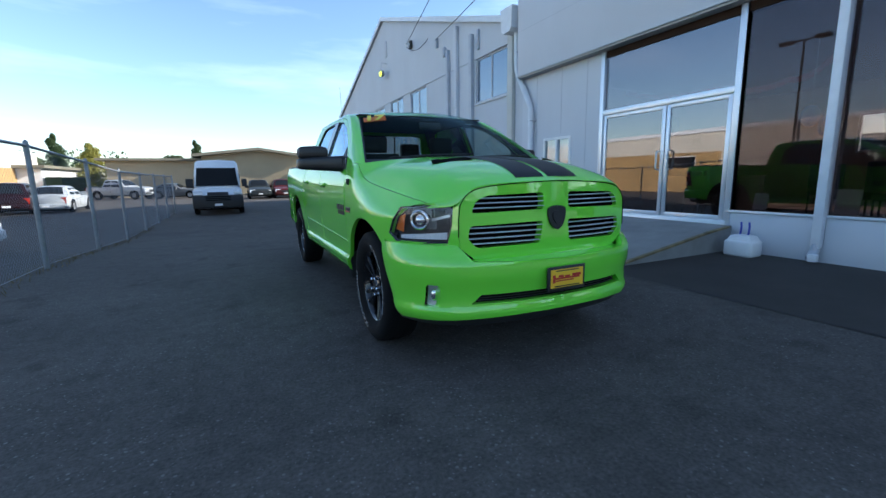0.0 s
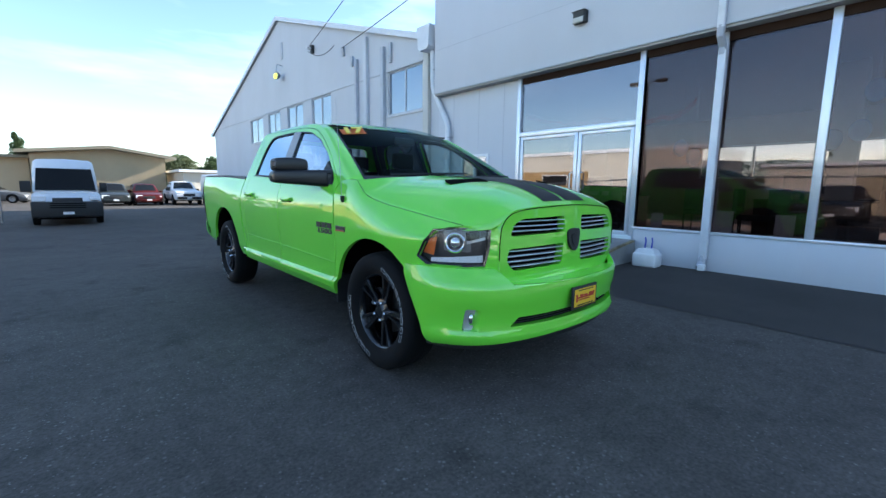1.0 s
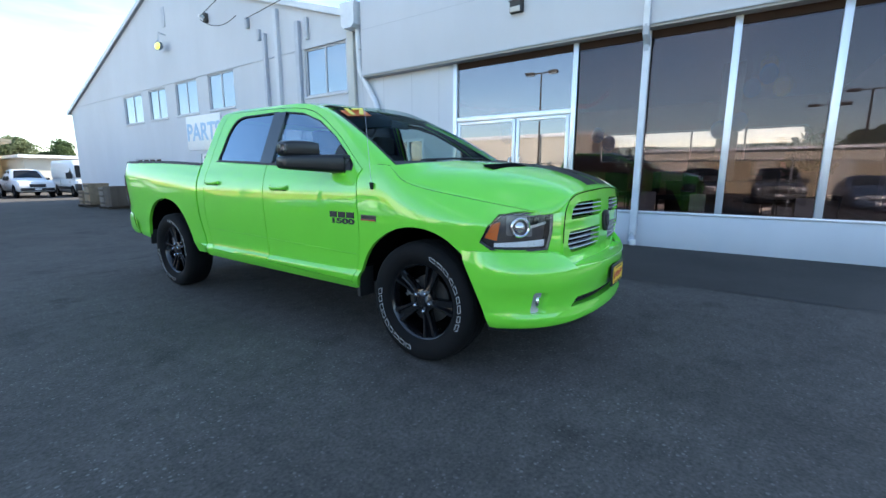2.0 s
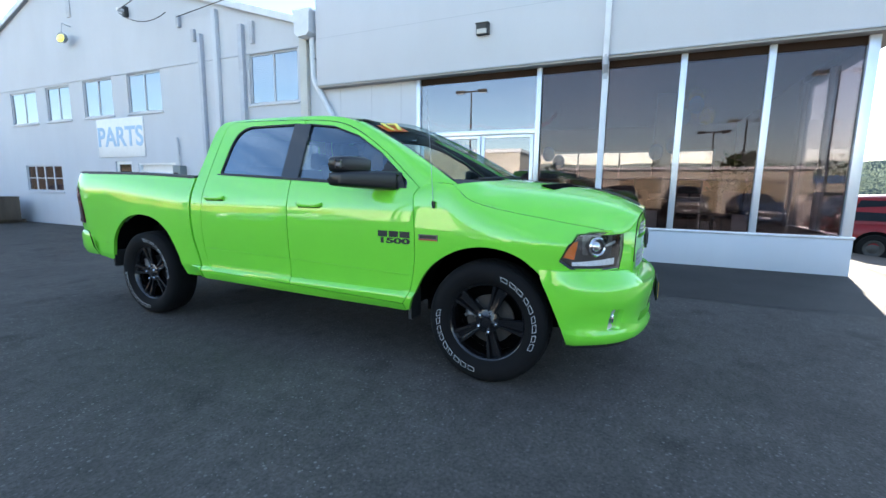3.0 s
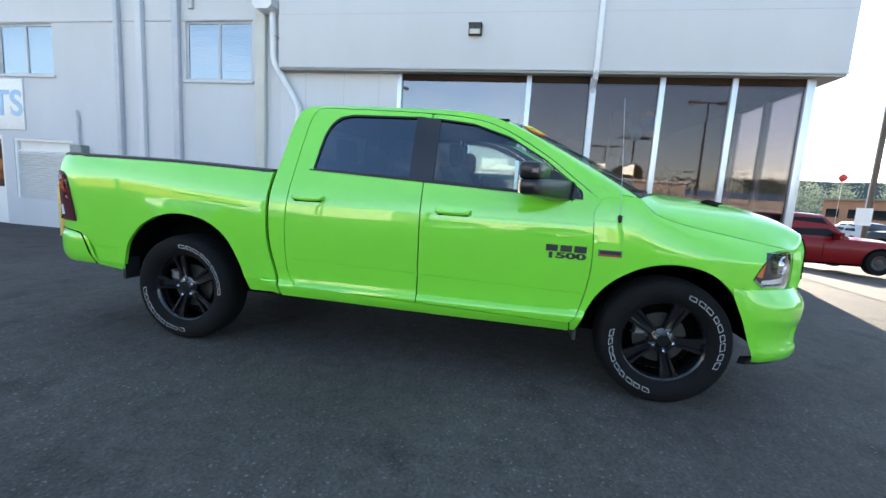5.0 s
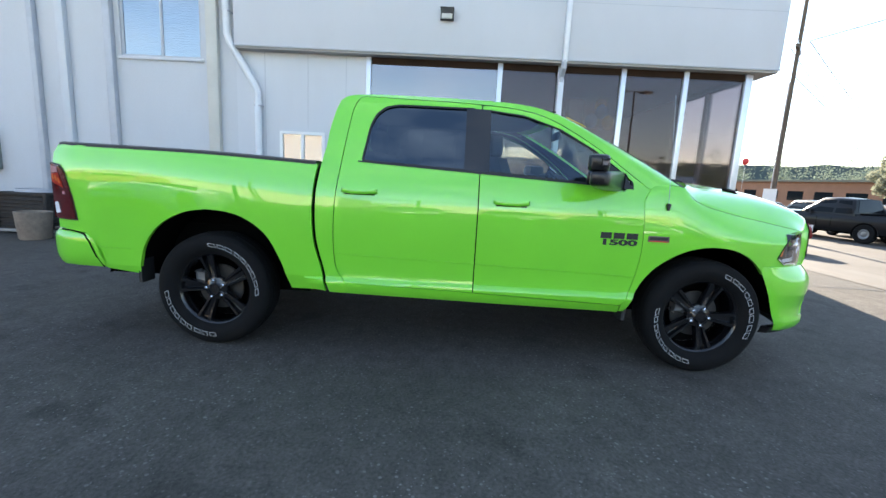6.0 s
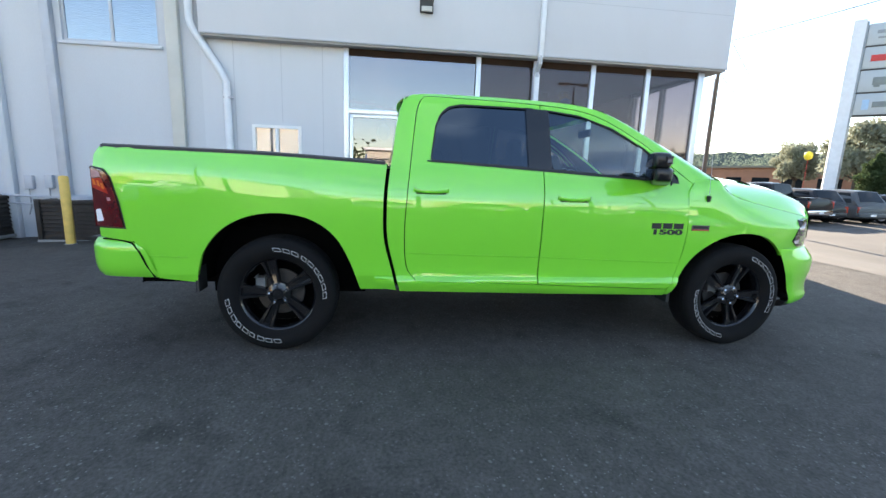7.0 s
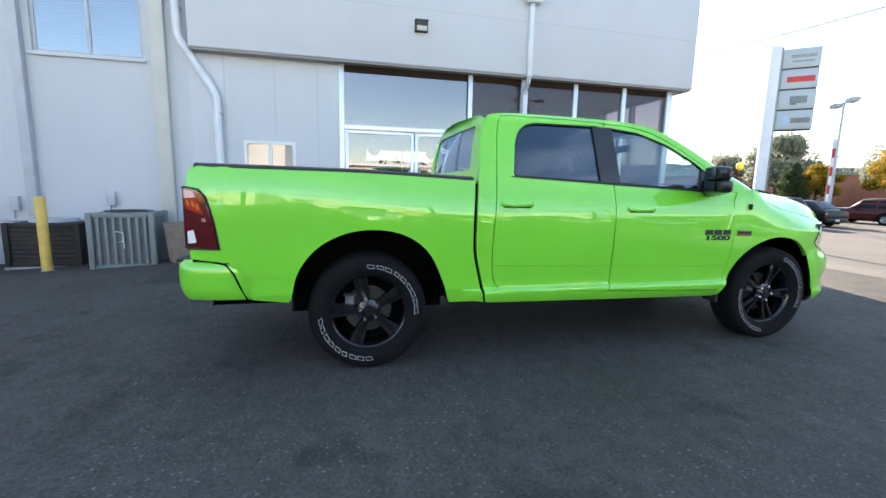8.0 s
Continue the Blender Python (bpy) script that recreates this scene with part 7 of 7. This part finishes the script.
    if style == "van":
        part("lower_cladding", box(bmesh.new(), -w - .01, w + .01, f - .035, f + .5, zl + .02, zf - .06, .05), M["black"], body, "dark grey front cladding")
        for k in range(3):
            part("grille_slot", B(-w * .5, w * .5, f - .042, f - .034, zl + .36 + k * .075, zl + .40 + k * .075), M["liner"], body)
        part("rub_strip", B(-w - .015, w + .015, c1, b - .2, zl + .22, zl + .40, .01), M["black"], body)
    if style == "pickup":
        part("bed_opening", B(-w * .82, w * .82, c3 + .12, b - .10, zb - .30, zb + .065), M["liner"], body)
    return t


def park(style, rgb, x, y, heading, label, group=""):
    """heading 0: facing -y; degrees anticlockwise."""
    return car(style, rgb, pose(x, y, ground_z(x, y), 0, 0, heading), label, group)


park("van", WHITE, -2.45, 21.6, 0, "white high-roof cargo van with dark bumper", "parked vehicles")
park("suv", (.03, .035, .035), .3, 38.6, 0, "dark green parked car facing the lot", "parked vehicles")
park("suv", (.09, .014, .012), 2.3, 38.6, 0, "dull red parked car facing the lot", "parked vehicles")
park("pickup", WHITE, 4.9, 38.9, 0, "white parked pickup facing the lot", "parked vehicles")
park("van", WHITE, 7.6, 37.5, 0, "white box van parked at the far row", "parked vehicles")
park("pickup", SILV, -11.2, 47, 62, "silver parked pickup seen side on", "parked vehicles")
park("sedan", GREY, -6.6, 46, 70, "grey parked car behind the fence", "parked vehicles")
park("sedan", BLK, -15.5, 37, 80, "black parked car behind the fence", "parked vehicles")
park("suv", (.015, .004, .005), -12.3, 27.5, 190, "dark maroon parked car with red rear lamps", "parked vehicles")
park("sedan", SILV, -10.6, 28.2, 180, "silver parked car behind the fence", "parked vehicles")
park("sedan", WHITE, -8.7, 8.7, 90, "white parked car beside the fence", "parked vehicles")
for k, (st, c, n) in enumerate((("suv", BLK, "black"), ("pickup", GREY, "dark grey"), ("sedan", BLUE, "dark blue"), ("suv", GREY, "dark grey"), ("suv", BLK, "black"), ("sedan", GREY, "dark grey"))):
    park(st, c, -11.5, -12.5 + 3.1 * k, 90, n + " parked car behind the fence", "parked vehicles")
park("suv", RED, 10.7, -7.5, 0, "bright red parked SUV beside the showroom", "parked vehicles")
park("pickup", BLK, 15.7, -15.6, 104, "black parked pickup with bright wheels", "parked vehicles")
park("suv", (.02, .022, .026), 16.0, -17.8, 90, "black parked car in the sunlit row", "parked vehicles")
park("suv", GREY, 16.2, -20.3, 90, "dark grey parked car in the sunlit row", "parked vehicles")
park("sedan", BLK, 16.1, -22.75, 90, "black parked car in the sunlit row", "parked vehicles")
park("suv", (.05, .008, .008), 16.2, -29.0, 90, "dark red parked car in the sunlit row", "parked vehicles")
park("sedan", SILV, 23.1, -17.0, 90, "silver parked car in the second row", "parked vehicles")
park("suv", BLK, 23.3, -20.2, 90, "black parked car in the second row", "parked vehicles")
park("sedan", GREY, 23.3, -22.9, 90, "dark grey parked car in the second row", "parked vehicles")


# ---- far buildings ----
far = thing("tan_building", "low tan warehouse with a shallow pitched roof", "building", kind="structure")
fz = -.3


def low_house(t, x0, x1, y0, y1, he, xp, hp, wall, roofm):
    part("wall", prism(bmesh.new(), [(x0, fz), (x1, fz), (x1, he), (xp, hp), (x0, he)], "y", y0, y1), M[wall], t)
    bm = bmesh.new()
    for (xa, za), (xb, zb_) in (((x0 - .9, he - .06), (xp, hp)), ((xp, hp), (x1 + .9, he - .12))):
        prism(bm, [(xa, za), (xb, zb_), (xb, zb_ + .28), (xa, za + .28)], "y", y0 - 1.2, y1 + .8)
    part("roof", bm, M[roofm], t, "brown overhanging roof")


low_house(far, -4.6, 5.9, 52, 80, 4.05, 1.2, 4.75, "tan", "tanroof")
for k in range(44):
    x = -4.5 + k * .24
    part("siding_rib", B(x, x + .05, 51.97, 52.0, fz, 3.95), M["tan"], far)
far2 = thing("tan_annex", "long low tan annex with a flat roof", "building", kind="structure")
part("wall", B(-13.5, -4.7, 53, 75, fz, 3.6), M["tan"], far2)
part("roof", B(-14.2, -4.0, 52.2, 75.5, 3.6, 3.85), M["tanroof"], far2)
low = thing("white_shed", "low white shed with a dark lean-to", "building", kind="structure")
part("wall", B(-30, -19, 54, 66, fz, 2.9), M["white"], low)
part("roof", B(-30.5, -18.5, 53.3, 66.5, 2.9, 3.2), M["tanroof"], low)
part("lean_to", B(-18.8, -17.5, 54, 62, fz, 2.0), M["leafdark"], low)
wh = thing("white_outbuilding", "small white outbuilding behind the workshop", "building", kind="structure")
part("wall", B(6.6, 14, 47, 56, fz, 2.6), M["cream"], wh)
part("roof", B(6.2, 14.4, 46.5, 56.4, 2.6, 2.85), M["white"], wh)

# sunlit building across the yard
acr = thing("cream_building", "long cream building with brown lower wall", "building", kind="structure")
part("wall", B(-30, -21, 8, 60, fz, 4.35), M["cream"], acr)
part("parapet", B(-30.1, -20.9, 7.9, 60.1, 4.35, 4.65), M["white"], acr)
part("lower_band", B(-21.0, -20.95, 17, 60, fz, 2.9), M["ochre"], acr, "ochre painted lower wall")
for y in (19, 34):
    w_ = part("window", B(-21.0, -20.93, y, y + 2.6, 1.7, 2.56), M["carwindow"], acr)
    part("window_frame", B(-21.0, -20.91, y - .06, y, 1.64, 2.62), M["white"], w_)
    part("window_frame", B(-21.0, -20.91, y + 2.6, y + 2.66, 1.64, 2.62), M["white"], w_)
    part("window_frame", B(-21.0, -20.91, y, y + 2.6, 2.56, 2.62), M["white"], w_)
wlow = thing("cream_garage", "low cream garage across the yard", "building", kind="structure")
part("wall", B(-27, -23.5, -12, 5, fz, 3.0), M["cream"], wlow)
part("roof", B(-27.3, -23.2, -12.3, 5.3, 3.0, 3.2), M["white"], wlow)
for y in (-10.5, -6.5, -2.5):
    part("garage_door", B(-23.52, -23.46, y, y + 2.8, fz, 2.3), M["tan"], wlow)
shop = thing("blue_trim_shop", "low white shop with a blue band", "building", kind="structure")
part("wall", B(-44, -36, -26, 6, fz, 2.6), M["cream"], shop)
part("band", B(-36.2, -35.95, -26, 6, 2.3, 3.0), M["bluetrim"], shop)
part("roof", B(-44, -36, -26, 6, 2.6, 2.9), M["white"], shop)
br = thing("brick_building", "long low orange brick building", "building", kind="structure")
part("wall", B(34, 80, -62, -50, -.5, 3.6), M["brick"], br)
part("roof", B(33.5, 80.5, -62.5, -49.5, 3.6, 3.9), M["tanroof"], br)
part("wall_wing", B(10, 30, -62, -52, -.5, 3.1), M["brick"], br)
part("wing_roof", B(9.5, 30.5, -62.5, -51.5, 3.1, 3.4), M["roof"], br)
for k in range(9):
    part("window", B(36 + k * 5, 39 + k * 5, -50.02, -49.96, .8, 2.2), M["carwindow"], br)
for k in range(4):
    part("window", B(12 + k * 4.4, 14.6 + k * 4.4, -52.02, -51.96, .5, 2.2), M["carwindow"], br)


# ---- poles, sign ----
def light_pole(x, y, h, rz=0, paint="darkmetal", label="tall double-headed parking lot light"):
    t = thing("light_pole", label, "light pole", "lot lights", at=pose(x, y, ground_z(x, y), 0, 0, rz))
    part("foot", T([(0, 0, 0), (0, 0, .6)], .22, seg=14), M["concrete"], t)
    part("pole", T([(0, 0, .6), (0, 0, h)], [.09, .06], seg=8), M[paint], t)
    part("cross_arm", B(-.04, .04, -1.0, 1.0, h - .05, h + .03), M[paint], t)
    for s in (-1, 1):
        hd = part("lamp_head", box(bmesh.new(), -.22, .22, s * .95 - .36, s * .95 + .36, h - .12, h + .10, .03), M[paint], t)
        part("lamp_glass", B(-.18, .18, s * .95 - .3, s * .95 + .3, h - .14, h - .11), M["white"], hd)


for x, y, h in ((-20, 12, 9.5), (-20, -11.6, 9.1), (-27, -8.5, 7.4), (-32, -7, 7.0), (15.5, -24.5, 7.05)):
    # pole at x > 0 gets pale grey: sunlight and haze put into its colour
    light_pole(x, y, h, 55 if x > 0 else 0, "greypipe" if x > 0 else "darkmetal")
up = thing("utility_pole", "brown wooden utility pole with a crossarm", "utility pole", at=pose(15.55, -12.4, 0))
part("pole", T([(0, 0, -.45), (0, 0, 12)], [.095, .065], seg=12), M["wood"], up)
part("crossarm", skin(bmesh.new(), [[(d * .75 + n * .66, -d * .66 + n * .75, z) for n, z in ((-.05, 7.42), (.05, 7.42), (.05, 7.54), (-.05, 7.54))] for d in (-.75, .75)]), M["wood"], up)
for x in (-.5, -.25, .25, .5):
    part("insulator", T([(x, -x * .88, 7.54), (x, -x * .88, 7.67)], .035), M["white"], up)
part("conduit", T([(.16, 0, -.45), (.16, 0, 6.2)], .03), M["greypipe"], up)
part("notice_board", B(-.45, .35, .16, .19, .95, 1.62), M["white"], up, "white board fixed to the pole")
for k, (a, b) in enumerate((((15, -12.4, 7.66), (60, -60, 11)), ((16, -12.4, 7.66), (62, -58, 11)), ((15, -12.4, 7.66), (-25, -20, 9.5)), ((15.5, -12.4, 6.4), (60, -60, 9)))):
    a, b = Vector(a), Vector(b)
    pts = [a.lerp(b, i / 14) - Vector((0, 0, 4 * .8 * (i / 14) * (1 - i / 14))) for i in range(15)]
    solid("overhead_cable", T(pts, .018, seg=5), M["cable"], "thin black overhead cable", "cable", "structure")
py = thing("pylon_sign", "tall white pylon sign with four stacked panels", "sign", at=pose(19.65, -24, 0, 0, 0, 48))
part("column", skin(bmesh.new(), [[(x, y, z) for x, y in ((-.30, -.30), (.28, -.30), (.28, .30), (-.30, .30))] for z in (-.45, 10.8)]), M["pipe"], py, "white sign column")
part("column_edge", B(-.42, -.30, -.20, .20, -.45, 10.7, .02), M["galv"], py)
BARS = [[(.5, 2.4, .62, .80, "galv"), (.6, 2.3, .35, .45, "galv")], [(.4, 2.5, .40, .75, "red")], [(.8, 2.1, .36, .80, "acgrey"), (.9, 1.3, .25, .36, "acgrey")], [(.4, .85, .28, .86, "signblue"), (1.05, 2.5, .40, .72, "acgrey")]]
for k in range(4):
    z0 = 9.35 - k * 1.28
    pn = part("sign_panel", box(bmesh.new(), -2.35, -.43, -.22, .22, z0, z0 + 1.20, .05), M["signgrey"], py, "white sign panel with plain marks")
    for a0, a1, b0, b1, m in BARS[k]:
        part("panel_mark", B(-.48 - a1 * .68, -.48 - a0 * .68, .22, .235, z0 + b0, z0 + b1, .01), M[m], pn)
    part("panel_gap", B(-2.3, -.44, -.18, .18, z0 - .08, z0), M["darkmetal"], py)
bn = thing("banner_pole", "red and white feather banner on a pole", "banner", at=pose(17.5, -27, 0))
part("pole", T([(0, 0, -.45), (0, 0, 5.0)], .03), M["galv"], bn)
for k in range(7):
    part("banner_band", B(-.35, 0.0, -.01, .01, .8 + k * .58, .8 + (k + 1) * .58), M["red"] if k % 2 else M["white"], bn)
bl = thing("balloon", "yellow balloon tied above the parked cars", "balloon", at=pose(20.9, -23.6, 0))
part("balloon_skin", ellipsoid(bmesh.new(), (0, 0, 3.2), .24, .24, .28), M["stickeryellow"], bl)
part("string", T([(0, 0, -.45), (0, 0, 2.93)], .012), M["red"], bl)
bl = thing("balloon", "red balloon tied above the parked cars", "balloon", at=pose(30.8, -21.0, 0))
part("balloon_skin", ellipsoid(bmesh.new(), (0, 0, 3.87), .24, .24, .28), M["red"], bl)
part("string", T([(0, 0, -.45), (0, 0, 3.62)], .008), M["white"], bl)


# ---- trees ----
def leaves(bm, c, rad, n, size, rn, flat=1.0):
    for _ in range(n):
        d = Vector((rn.gauss(0, 1), rn.gauss(0, 1), rn.gauss(0, 1))).normalized() * (rn.random() ** .4)
        p = Vector(c) + Vector((d.x * rad[0], d.y * rad[1], d.z * rad[2] * flat))
        a = Vector((rn.gauss(0, 1), rn.gauss(0, 1), rn.gauss(0, 1))).normalized() * size * rn.uniform(.5, 1.2)
        b = a.cross(Vector((rn.gauss(0, 1), rn.gauss(0, 1), rn.gauss(0, 1)))).normalized() * size * rn.uniform(.3, .7)
        bm.faces.new([bm.verts.new(p - a), bm.verts.new(p + b), bm.verts.new(p + a), bm.verts.new(p - b)])


def tree(x, y, h, w, leaf, seed, form="round", label="leafy tree in full crown"):
    rn = random.Random(seed)
    t = thing("tree", label, "tree", "trees", at=pose(x, y, ground_z(x, y)))
    tr = h * (.25 if form != "column" else .08)
    bm = T([(0, 0, -.1), (.05, 0, tr), (.1 * rn.uniform(-1, 1), .1, h * .6), (0, 0, h * .85)], [h * .022 + .05, h * .018 + .04, h * .01 + .02, .015], seg=8)
    part("trunk", bm, M["bark"], t)
    cl = []
    if form == "column":
        for k in range(12):
            z = tr + (h - tr) * (k + .5) / 12
            r = w * .5 * math.sin(math.pi * min(1, .30 + .68 * (k + .5) / 12)) ** .8
            cl.append(((rn.gauss(0, w * .06), rn.gauss(0, w * .06), z), (r, r, h / 13)))
    else:
        for k in range(26):
            a, e = rn.uniform(0, 6.28), rn.uniform(-.4, 1)
            r = w * .5 * rn.uniform(.35, .95) * math.cos(max(0, e) * 1.2)
            z = tr + (h - tr) * (.42 + .45 * e)
            s = w * rn.uniform(.12, .22)
            cl.append(((r * math.cos(a), r * math.sin(a), z), (s, s, s * .8)))
    bm = bmesh.new()
    for c, _ in cl[::3]:
        tube(bm, [(0, 0, tr * .9 + c[2] * .2), (c[0] * .5, c[1] * .5, (tr + c[2]) / 2 + .1), c], [h * .012 + .02, h * .007 + .01, .01], seg=5)
    part("limbs", bm, M["bark"], t)
    bm = bmesh.new()
    for c, rad in cl:
        leaves(bm, c, rad, 700 if form == "column" else 420, .09 + w * .013, rn)
    part("crown", bm, M[leaf], t, "crown of many small leaves", sharp=180)


tree(-21.5, 68, 7.6, 2.6, "leafdark", 1, "column", "tall narrow dark green poplar")
tree(-17.6, 66, 6.4, 3.8, "leafpale", 2, "column", "pointed yellow-green tree behind the sheds")
tree(-7.0, 86, 8.6, 3.0, "leafdark", 3, "column", "tall narrow dark green poplar")
tree(-10.5, 88, 6.4, 5.5, "leaf", 4, label="rounded green tree behind the annex")
tree(-24, 66, 5.0, 5.5, "leaf", 5, label="rounded green tree behind the sheds")
tree(-30, 66, 5.6, 6.0, "leafdark", 6, label="rounded dark tree behind the sheds")
tree(10.5, 70, 6.0, 6.0, "leaf", 7, label="rounded green tree behind the workshop")
tree(14.0, 66, 5.6, 5.0, "leafdark", 8, label="dark green tree behind the workshop")
tree(33, -42, 8.0, 8.0, "leafhazy", 11, label="broad green tree behind the parked cars")
tree(23.4, -46, 6.9, 7.0, "leafhazy", 12, label="broad green tree behind the pylon sign")
tree(20.6, -40, 6.2, 4.6, "leafyellow", 13, label="golden autumn tree behind the parked cars")
tree(26.6, -36, 4.4, 2.6, "leafdark", 14, "column", "dense dark green shrub tree")
tree(14.6, -38, 6.8, 5.8, "leafyellow", 15, label="golden autumn tree by the road")
tree(26.4, -38.6, 4.6, 3.4, "leafyellow", 19, label="small golden tree behind the parked cars")
tree(39.4, -42, 6.6, 5.4, "leafhazy", 16, label="broad green tree by the brick building")
tree(-43, -12, 6.5, 5.0, "leaf", 17, label="green tree behind the shop across the yard")
rn = random.Random(9)
bm = bmesh.new()
for k in range(150):
    x = -10 + k * 1.5 + rn.uniform(-1, 1)
    y = -88 - rn.uniform(0, 14) + max(0, x - 80) * .5
    h = rn.uniform(7.5, 13) + (4.0 if rn.random() < .15 else 0)
    w = rn.uniform(2.2, 4.2)
    leaves(bm, (x, y, h * .5), (w, w, h * .5), 300, .29, rn)
# pale blue-green tone carries the haze over the far trees
M["leaffar"] = foliage("hazed_distant_leaves", (0.25, 0.30, 0.23))
solid("tree_line", bm, M["leaffar"], "distant line of mixed green trees", "trees", "stuff", sharp=180)
bm = bmesh.new()
for k in range(90):
    x = -95 + k * 1.7 + rn.uniform(-1, 1)
    h = rn.uniform(3.5, 6.5) + (3.5 if -60 < x < -24 else 0)
    leaves(bm, (x, 108 + rn.uniform(0, 12), h * .5), (2.6, 2.6, h * .5), 90, .5, rn)
solid("tree_line", bm, M["leafdark"], "distant dark tree line past the sheds", "trees", "stuff", sharp=180)
bm = bmesh.new()
for k in range(90):
    y = -70 + k * 1.6
    h = rn.uniform(3.5, 7.5)
    leaves(bm, (-62 + rn.uniform(-6, 6), y, h * .5), (2.6, 2.6, h * .5), 70, .5, rn)
solid("tree_line", bm, M["leafdark"], "distant dark tree line across the road", "trees", "stuff", sharp=180)
bm = bmesh.new()
pv = None
for k in range(81):
    a = radians(-100 + 2.5 * k) - math.pi / 2 + radians(35)
    h = 36 + 12 * noise.noise((k * .14, 3, 0)) + 3 * noise.noise((k * .9, 7, 0))
    d = Vector((math.cos(a), math.sin(a), 0)) * 620
    cur = (bm.verts.new(d + Vector((0, 0, -2))), bm.verts.new(d + Vector((0, 0, h))))
    if pv:
        bm.faces.new((pv[0], cur[0], cur[1], pv[1]))
    pv = cur
solid("distant_hill", bm, M["hill"], "hazy wooded ridge on the horizon", "hill", "structure")

# ---- things inside the showroom ----
def chair(x, y, rz):
    t = thing("visitor_chair", "black upholstered visitor chair in the showroom", "chair", "showroom chairs", at=pose(x, y, DOORZ, 0, 0, rz))
    part("seat", box(bmesh.new(), -.25, .25, -.25, .25, .40, .49, .03), M["chairblack"], t)
    part("backrest", box(bmesh.new(), -.24, .24, .20, .28, .50, .92, .03), M["chairblack"], t)
    for sx in (-.22, .22):
        for sy in (-.22, .24):
            part("leg", T([(sx, sy, 0), (sx, sy, .42)], .014), M["darkmetal"], t)


for x, y, r in ((6.0, -.75, 160), (6.05, -1.95, 200), (6.1, -.15, 180), (6.3, -2.5, 170), (7.4, .6, 90), (7.6, -3.0, 30), (6.2, 2.1, 180)):
    chair(x, y, r)
for x, y in ((6.9, -1.3), (7.3, 2.6), (9.6, -2.4)):
    d = thing("sales_desk", "dark wooden sales desk in the showroom", "desk", "sales desks", at=pose(x, y, DOORZ))
    part("top", box(bmesh.new(), -.45, .45, -.8, .8, .71, .75, .008), M["darkwood"], d)
    for s in (-1, 1):
        part("panel", B(-.42, .42, s * .76 - .02, s * .76 + .02, 0, .71), M["darkwood"], d)
    part("front_panel", B(-.40, -.37, -.74, .74, .15, .71), M["darkwood"], d)
    mo = thing("monitor", "flat black computer monitor on the desk", "monitor", at=pose(x, y + .2, DOORZ + .75))
    part("screen", box(bmesh.new(), -.02, .02, -.28, .28, .10, .46, .008), M["black"], mo)
    part("stand", T([(0, 0, 0), (0, 0, .14)], .03), M["black"], mo)
for x, y, z, m in ((8, -2.0, 3.30, "balloonblue"), (8.15, -2.25, 3.05, "balloonyellow"), (8.0, -1.75, 3.05, "balloonblue"), (8.1, -2.0, 3.5, "balloonyellow"), (8, -1.25, 2.25, "balloonblue"), (8.1, -1.6, 2.40, "balloonblue"), (8.1, 1.05, 2.05, "balloonblue"), (8.0, 1.3, 2.25, "balloonblue"), (6.4, 3.0, 2.2, "balloonblue")):
    b = thing("balloon", ("shiny blue" if "blue" in m else "shiny yellow") + " balloon hanging in the showroom", "balloon", "showroom balloons", at=pose(x, y, z))
    part("balloon_skin", ellipsoid(bmesh.new(), (0, 0, 0), .16, .16, .20), M[m], b)
    part("string", T([(0, 0, .19), (0, 0, 3.70 - z)], .003, seg=4), M["white"], b)
st_ = thing("streamer", "red paper streamer hung below the showroom ceiling", "streamer")
for a, b in (((8.6, 6.1, 3.55), (8.5, 3.4, 3.15)), ((8.5, 3.4, 3.15), (8.4, 1.9, 3.05)), ((8.4, 1.9, 3.05), (8.4, 1.2, 3.35))):
    a, b = Vector(a), Vector(b)
    pts = [a.lerp(b, k / 8) - Vector((0, 0, .5 * (k / 8) * (1 - k / 8))) for k in range(9)]
    bm = bmesh.new()
    skin(bm, [[p + Vector((0, 0, .06)), p + Vector((.004, 0, .06)), p + Vector((.004, 0, -.06)), p + Vector((0, 0, -.06))] for p in pts])
    part("ribbon", bm, M["red"], st_)
for x, y, s in ((5.45, -.35, .26), (5.45, -1.15, .24), (5.5, -2.6, .22), (5.45, .7, .2)):
    cd = thing("display_card", "white information card standing on the sill", "card", "display cards", at=pose(x, y, .64))
    part("card", prism(bmesh.new(), [(0, 0), (.02, 0), (.07, s * 1.3), (.055, s * 1.3)], "y", -s / 2, s / 2), M["paper"], cd)
pt = thing("potted_plant", "leafy green potted plant in the showroom", "plant", at=pose(8.6, -2.9, DOORZ))
part("pot", spin(bmesh.new(), [(0, .001), (0, .16), (.35, .22), (.35, .001)], (0, 0, 0), 18, "z"), M["terracotta"], pt)
bm = bmesh.new()
leaves(bm, (0, 0, 1.1), (.45, .45, .7), 260, .14, random.Random(3))
part("foliage", bm, M["leaf"], pt)
part("stem", T([(0, 0, .3), (0, 0, 1.1)], .02), M["bark"], pt)
